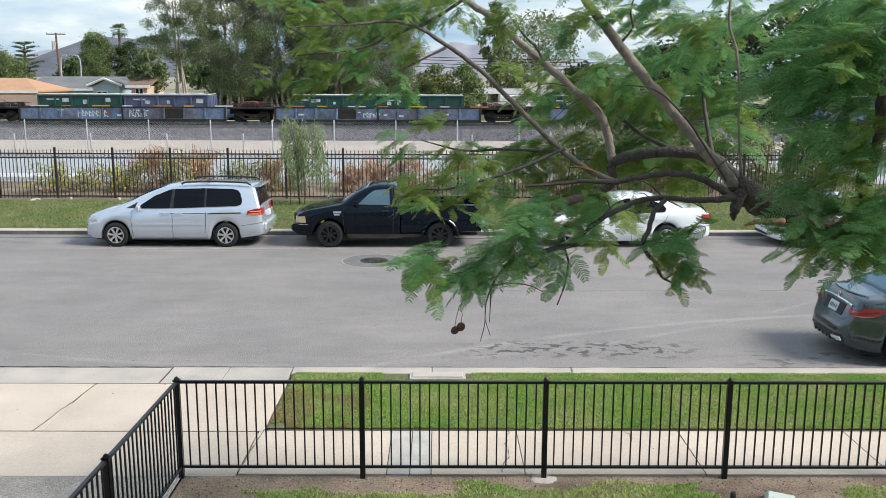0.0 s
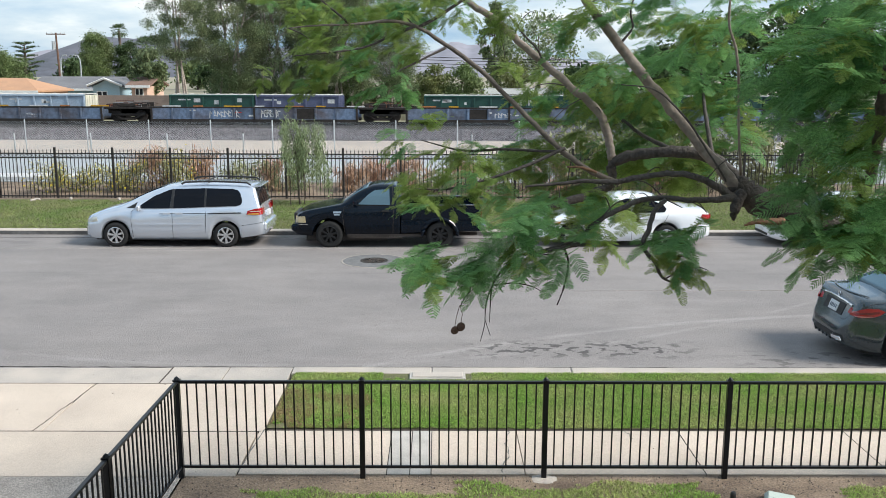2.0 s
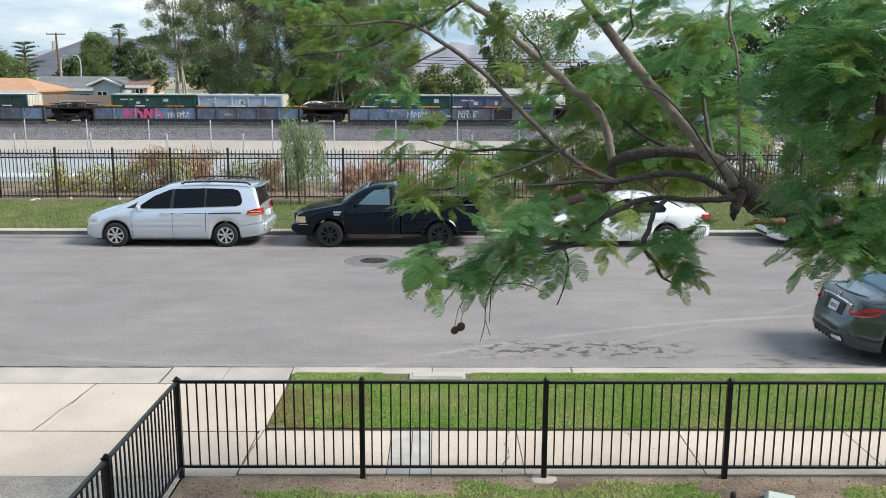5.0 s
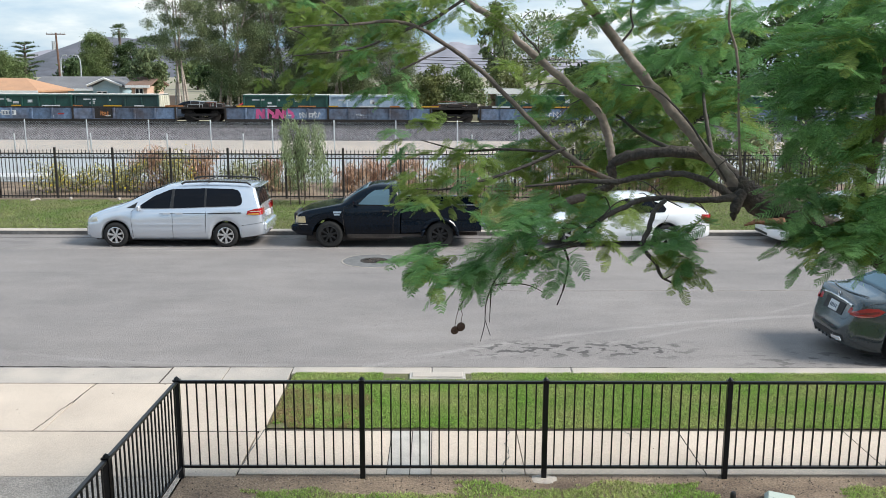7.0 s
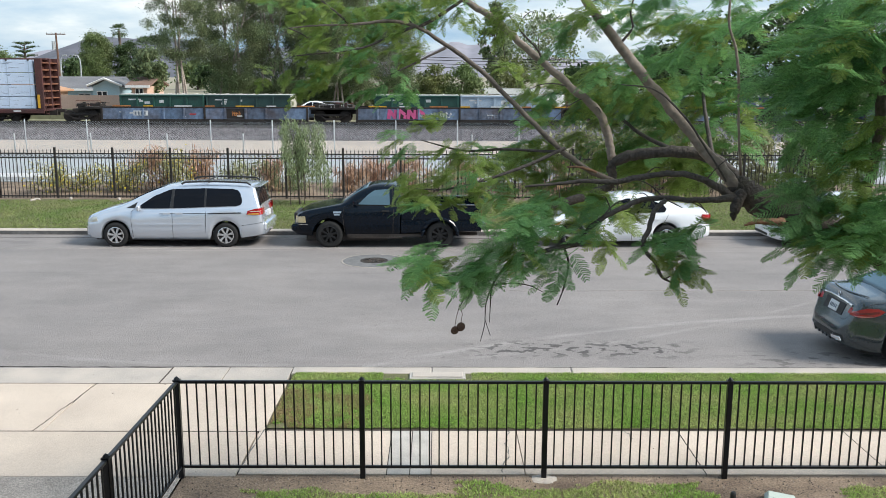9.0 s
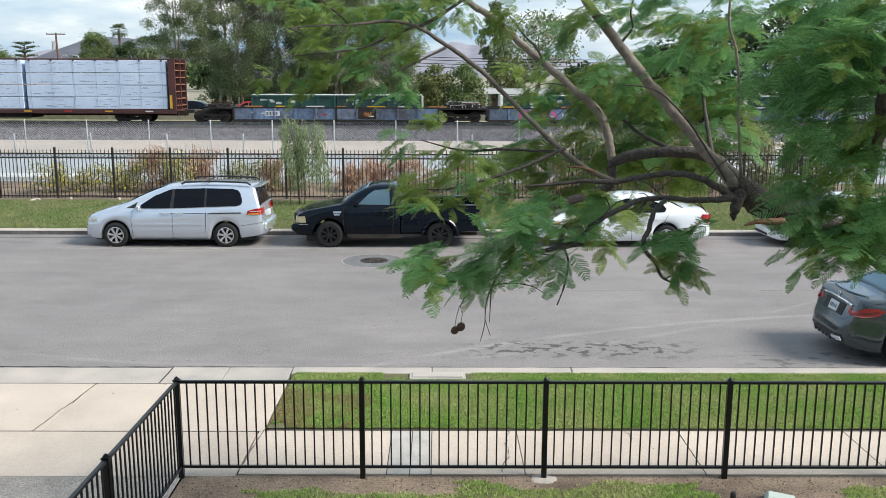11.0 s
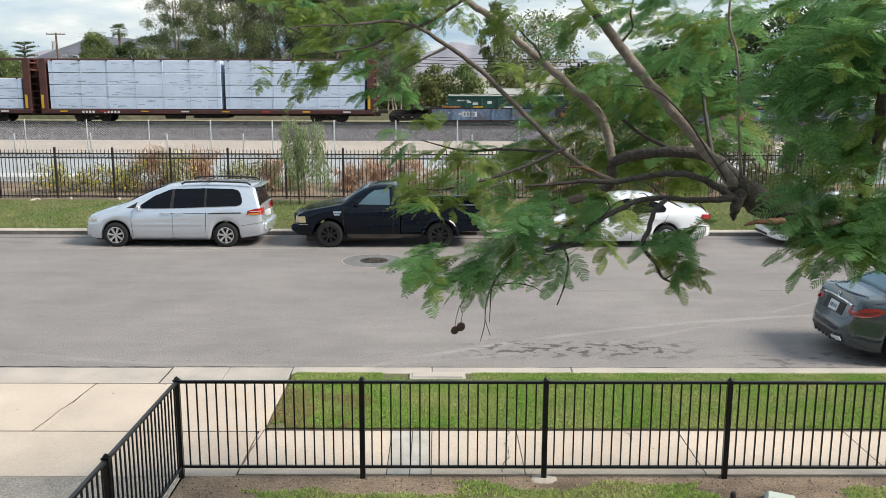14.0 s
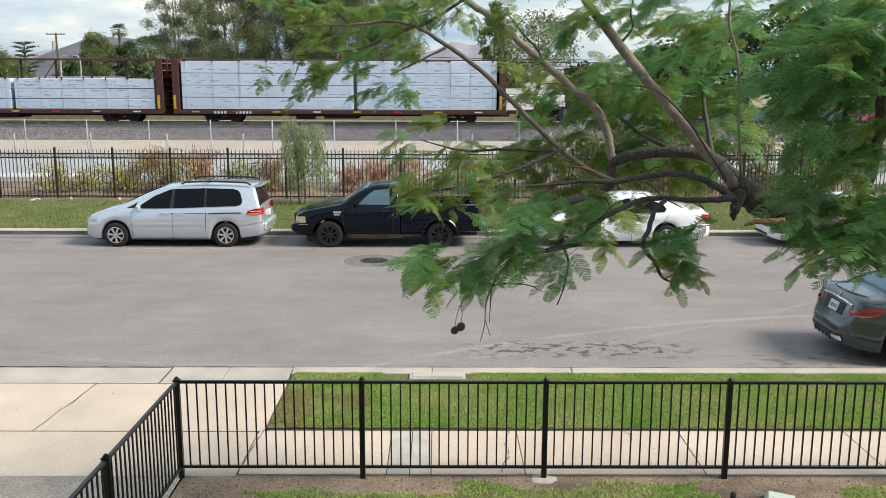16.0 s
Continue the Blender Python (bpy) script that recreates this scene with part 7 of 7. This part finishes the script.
# ---- houses behind the railway ----
M_ORROOF = mat("terracotta_shingle", (0.46, 0.26, 0.15), 0.9, 0, 0.12, 0.7, 6, 0.1, (0.40, 0.23, 0.14))
M_GRROOF = mat("grey_shingle", (0.17, 0.17, 0.18), 0.9, 0, 0.12, 0.7, 6, 0.1)
M_BRROOF = mat("brown_shingle", (0.20, 0.13, 0.10), 0.9, 0, 0.12, 0.7, 6, 0.1)
M_BLUEWALL = mat("pale_blue_stucco", (0.36, 0.50, 0.56), 0.9, 0, 0.06, 0.8, 8)
M_PEACH = mat("peach_stucco", (0.58, 0.40, 0.31), 0.9, 0, 0.06, 0.8, 8)
M_WHITEW = mat("white_paint", (0.78, 0.78, 0.76), 0.7, 0, 0.06, 0.8, 8)
M_PANE = glass_dark("house_pane", (0.03, 0.035, 0.04))


def gable_roof(x0, x1, y0, y1, ze, zr, along, t=0.18, hip=0.0):
    bm = bmesh.new()
    if along == "x":
        ym = (y0 + y1) / 2
        P = [(x0, y0, ze), (x1, y0, ze), (x1 - hip, ym, zr), (x0 + hip, ym, zr), (x0, y1, ze), (x1, y1, ze)]
    else:
        xm = (x0 + x1) / 2
        P = [(x0, y0, ze), (x0, y1, ze), (xm, y1, zr), (xm, y0, zr), (x1, y0, ze), (x1, y1, ze)]
    top, low = [bm.verts.new(p) for p in P], [bm.verts.new((p[0], p[1], p[2] - t)) for p in P]
    for a in ((0, 1, 2, 3), (3, 2, 5, 4)) + (((0, 3, 4), (1, 5, 2)) if hip else ()):
        bm.faces.new([top[i] for i in a])
        bm.faces.new([low[i] for i in a][::-1])
    for i, j in ((0, 1), (1, 5), (5, 4), (4, 0)) if hip else ((0, 1), (1, 2), (2, 5), (5, 4), (4, 3), (3, 0)):
        bm.faces.new((top[i], top[j], low[j], low[i]))
    bmesh.ops.recalc_face_normals(bm, faces=bm.faces)
    return bm


def house(label, x0, x1, y0, y1, ze, zr, wall, roof, along="x", windows=(), zb=0.7, hip=0.0):
    h = thing("house", label, "house", "houses behind the railway")
    part("wall", nbox(x0, x1, y0, y1, zb, ze - 0.1), wall, h)
    if along == "y":
        for yy in (y0, y1):
            bm = bmesh.new()
            a = [bm.verts.new(p) for p in ((x0, yy, ze - 0.12), (x1, yy, ze - 0.12), ((x0 + x1) / 2, yy, zr - 0.2))]
            b = [bm.verts.new((v.co.x, v.co.y + (0.2 if yy == y0 else -0.2), v.co.z)) for v in a]
            bm.faces.new(a)
            bm.faces.new(b[::-1])
            for i in range(3):
                bm.faces.new((a[i], a[(i + 1) % 3], b[(i + 1) % 3], b[i]))
            bmesh.ops.recalc_face_normals(bm, faces=bm.faces)
            part("gable", bm, wall, h)
    part("roof", gable_roof(x0 - 0.5, x1 + 0.5, y0 - 0.6, y1 + 0.6, ze, zr, along, 0.18, hip), roof, h)
    part("fascia", nbox(x0 - 0.5, x1 + 0.5, y0 - 0.66, y0 - 0.602, ze - 0.26, ze + 0.0), M_WHITEW, h, "white eave board") if along == "x" else None
    if along == "y":
        xm = (x0 + x1) / 2
        for s in (-1, 1):
            part("barge_board", tube(bmesh.new(), ((xm, y0 - 0.64, zr - 0.05), (xm + s * (xm - x0 + 0.5), y0 - 0.64, ze - 0.05)), (0.13, 0.13), 4), M_WHITEW, h, "white barge board")
    for wx, wz, ww, wh in windows:
        w = part("window", nbox(wx, wx + ww, y0 - 0.06, y0 + 0.1, wz, wz + wh), M_WHITEW, h, "white framed window")
        for k in (0, 1):
            a = wx + 0.08 + k * (ww / 2 - 0.02)
            part("pane", nbox(a, a + ww / 2 - 0.14, y0 - 0.075, y0 - 0.05, wz + 0.08, wz + wh - 0.08), M_PANE, w)
    return h


house("peach house with a terracotta shingle hip roof", -62, -41.4, 93, 101, 3.1, 4.35, M_PEACH, M_ORROOF, hip=3.2)
house("pale blue house with a grey shingle roof", -48.4, -36.8, 108, 116, 3.1, 4.5, M_BLUEWALL, M_GRROOF, "x", ((-43, 1.6, 1.5, 0.9),))
house("pale blue gabled wing with white barge boards", -39.3, -36.3, 103.0, 107.6, 3.55, 4.35, M_BLUEWALL, M_GRROOF, "y", ((-38.9, 2.1, 1.2, 0.8),))
house("peach house with brown roof and white windows", -33.6, -31.9, 99, 105, 3.6, 4.5, M_PEACH, M_BRROOF, "x", ((-33.2, 2.5, 0.9, 0.8),))
# Hedge row is added to stand for deep shade beneath the eucalypts.
for i in range(7):
    tree("hedge_tree", "dense hedge tree added to fill the shade under eucalypts", -21.5 + 3.3 * i, 90 + (i % 3), 0.6, 3.0, 1.9, (0.0, 3.2), M_EUC, M_TREEBARK, 8000, 0.12, 140 + i, 0.12, 50, 2, group="hedge behind the railway")
carport = thing("carport", "long low white carport with a flat grey roof", "carport")
part("roof", nbox(4.8, 22, 96, 104, 3.15, 3.40, 0.04), M_GRROOF, carport)
part("fascia", nbox(4.8, 22, 95.9, 95.995, 2.85, 3.42), M_WHITEW, carport, "white fascia board")
part("back_wall", nbox(4.8, 22, 104, 104.2, 0.7, 3.1), M_PEACH, carport)
for k in range(6):
    part("post", nbox(5.0 + 3.3 * k, 5.2 + 3.3 * k, 96.1, 96.3, 0.6, 3.15), M_WHITEW, carport)
wall_ = tagged(thing("block_wall", "low peach block wall behind the railway", "wall"), kind="structure")
for k in range(5):
    x0 = -45 + 4.0 * k
    part("wall_panel", nbox(x0, x0 + 3.97, 88.0, 88.2, 0.5, 2.75), M_PEACH, wall_)
tank = tagged(part("box_trailer", nbox(5.4, 11.2, 80, 82.4, 1.2, 3.05, 0.05), M_WHITEW), "white box trailer parked behind the railway", "trailer")
for k in range(3):
    box(bm := bmesh.new(), 5.0 + 2.4 * k, 5.6 + 2.4 * k, 80.1, 80.4, 0.6, 1.2)
    part("trailer_wheel", bm, M_TYRE, tank)

bank = tagged(thing("retaining_wall", "low weathered tan wall behind the track", "wall"), kind="structure")
for k in range(24):
    part("wall_panel", nbox(-60 + 4.0 * k, -56.03 + 4.0 * k, 74.2, 74.4, 0.3, 1.95), M_FIELD, bank)
# utility pole, lamps, wires
M_WOODPOLE = mat("weathered_pole_wood", (0.15, 0.085, 0.06), 0.9, 0, 0.2, 2, 20, 0.2)
pole = thing("utility_pole", "brown wooden utility pole with crossarm and transformer", "utility pole", m=pose(-58.4, 140, 0.8))
part("pole", tube(bmesh.new(), ((0.1, 0, 0), (-0.15, 0, 10.2)), (0.19, 0.14), 8), M_WOODPOLE, pole)
for zz in (9.9,):
    part("crossarm", nbox(-1.6, 1.3, -0.07, 0.07, zz, zz + 0.16), M_WOODPOLE, pole)
for xx in (-1.5, -0.8, 0.6, 1.2):
    part("insulator", tube(bmesh.new(), ((xx, 0, 10.06), (xx, 0, 10.3)), (0.06, 0.04), 6), M_GALV, pole)
part("transformer", tube(bmesh.new(), ((-0.6, 0, 7.6), (-0.6, 0, 8.9)), (0.26, 0.26), 10), M_GALV, pole, "grey can transformer")
for x, s in ((-57.3, 1), (-54.3, -1)):
    l = thing("street_lamp", "grey curved-arm street lamp", "street lamp", "street lamps", m=pose(x, 138, 0.8))
    pts = [(0, 0, 0), (0, 0, 5.2), (s * 0.06, 0, 6.2), (s * 0.35, 0, 6.75), (s * 0.8, 0, 6.82)]
    part("column", tube(bmesh.new(), pts, (0.13, 0.10, 0.08, 0.07, 0.06), 7), M_GALV, l)
    q = pts[-1]
    part("lamp_head", nbox(q[0] - 0.22, q[0] + 0.22, -0.13, 0.15, 6.72, 6.88, 0.04), M_GALV, l)
for k, zz in enumerate((6.2, 6.7, 7.2, 7.6)):
    tagged(part("power_line", tube(bmesh.new(), [(-10 + 12 * i, 128 + k * 0.5, zz - 0.6 * math.sin(math.pi * i / 5)) for i in range(6)], [0.045] * 6, 4), M_TRIM), "dark overhead power line", "cable", "power lines")

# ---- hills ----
# Distance haze is mixed into both colours: blue-grey hill, paler mountain behind.
M_HILL = mat("hazed_chaparral_hill", (0.11, 0.112, 0.135), 0.95, 0, 0.18, 0.012, 0.09, 0, (0.075, 0.083, 0.10))
M_FARHILL = mat("hazed_far_mountain", (0.27, 0.26, 0.29), 0.95, 0, 0.08, 0.003, 0.03, 0, (0.22, 0.22, 0.26))


def ridge(name, label, y, depth, xs, hs, material, seed):
    n = 90
    V, F = [], []
    for i in range(n):
        x = xs[0] + (xs[-1] - xs[0]) * i / (n - 1)
        h = float(np.interp(x, xs, hs))
        for j in range(9):
            q = j / 8
            r = math.sin(q * math.pi / 2)
            w = noise.fractal(Vector((x * 0.006, q * 3, seed)), 1.0, 2.0, 4) * h * 0.16
            V.append((x + w * 0.8, y + depth * q + w * 1.5, max(-2, h * r + w * (0.25 + 0.5 * math.sin(q * math.pi)))))
    for i in range(n - 1):
        for j in range(8):
            a = i * 9 + j
            F.append((a, a + 9, a + 10, a + 1))
    return tagged(raw(name, V, F, material, None, "", True), label, "hill", kind="structure")


ridge("backdrop_hill", "chaparral hill with blue-grey haze in its colour", 1150, 250, [-865, -625, -585, -573, -550, -512, -480, -455, -432, -410, -350, -280, -150], [10, 20, 30, 37, 48, 62, 60, 58, 63, 58, 50, 35, 12], M_HILL, 2)
ridge("backdrop_mountain", "distant rocky mountain with pale purple-grey haze in its colour", 2500, 400, [-1340, -1250, -1200, -1080, -900, -600, -416, -300, -150, -60, -12, 20, 41, 70, 100, 130, 153, 200, 330, 500, 800], [44, 74, 88, 64, 60, 80, 100, 110, 95, 75, 84, 100, 116, 98, 96, 108, 102, 85, 70, 50, 20], M_FARHILL, 5)
# plain unseen building wall behind the camera, added for reflections and bounce light
M_CREAMWALL = mat("cream_bounce_stucco", (0.66, 0.62, 0.54), 0.9, 0, 0.06, 0.8, 12, 0.2)
tagged(part("wall_south", nbox(-16, 14, -4.2, -3.8, 0, 6.5), M_CREAMWALL), "unseen stucco apartment wall added for reflections and bounce light", "wall", kind="structure")


def motions():
    for ob, x in MOVERS:
        walk(ob, [(t, pose(x + SPEED * t, TRACK_Y, RAIL_Z)) for t in (0.0, 4.0, 8.0, 12.0, 16.0)])
    turn = SPEED / 0.42
    for ws, x in WHEELS:
        walk(ws, [(0.125 * k, pose(x, 0, 0.42, 0, math.degrees(turn * 0.125 * k), 0)) for k in range(129)])

    # the wind stirs the sprays, with a gust about the seventh second
    for i, (ob, rest, ph, amp) in enumerate(SPRAYS):
        rows = []
        for k in range(41):
            t = 0.4 * k
            gust = 3.2 * math.exp(-((t - 7.2) / 0.9) ** 2)
            a = amp * (1.9 * math.sin(2.6 * t + ph) + 1.0 * math.sin(5.1 * t + 2 * ph) + gust)
            b = amp * (1.6 * math.sin(2.1 * t + 1.7 * ph) - gust)
            rows.append((t, pose(rest[0], rest[1], rest[2], rest[3] + a, rest[4] + b, rest[5] + 0.6 * a)))
        walk(ob, rows)


motions()
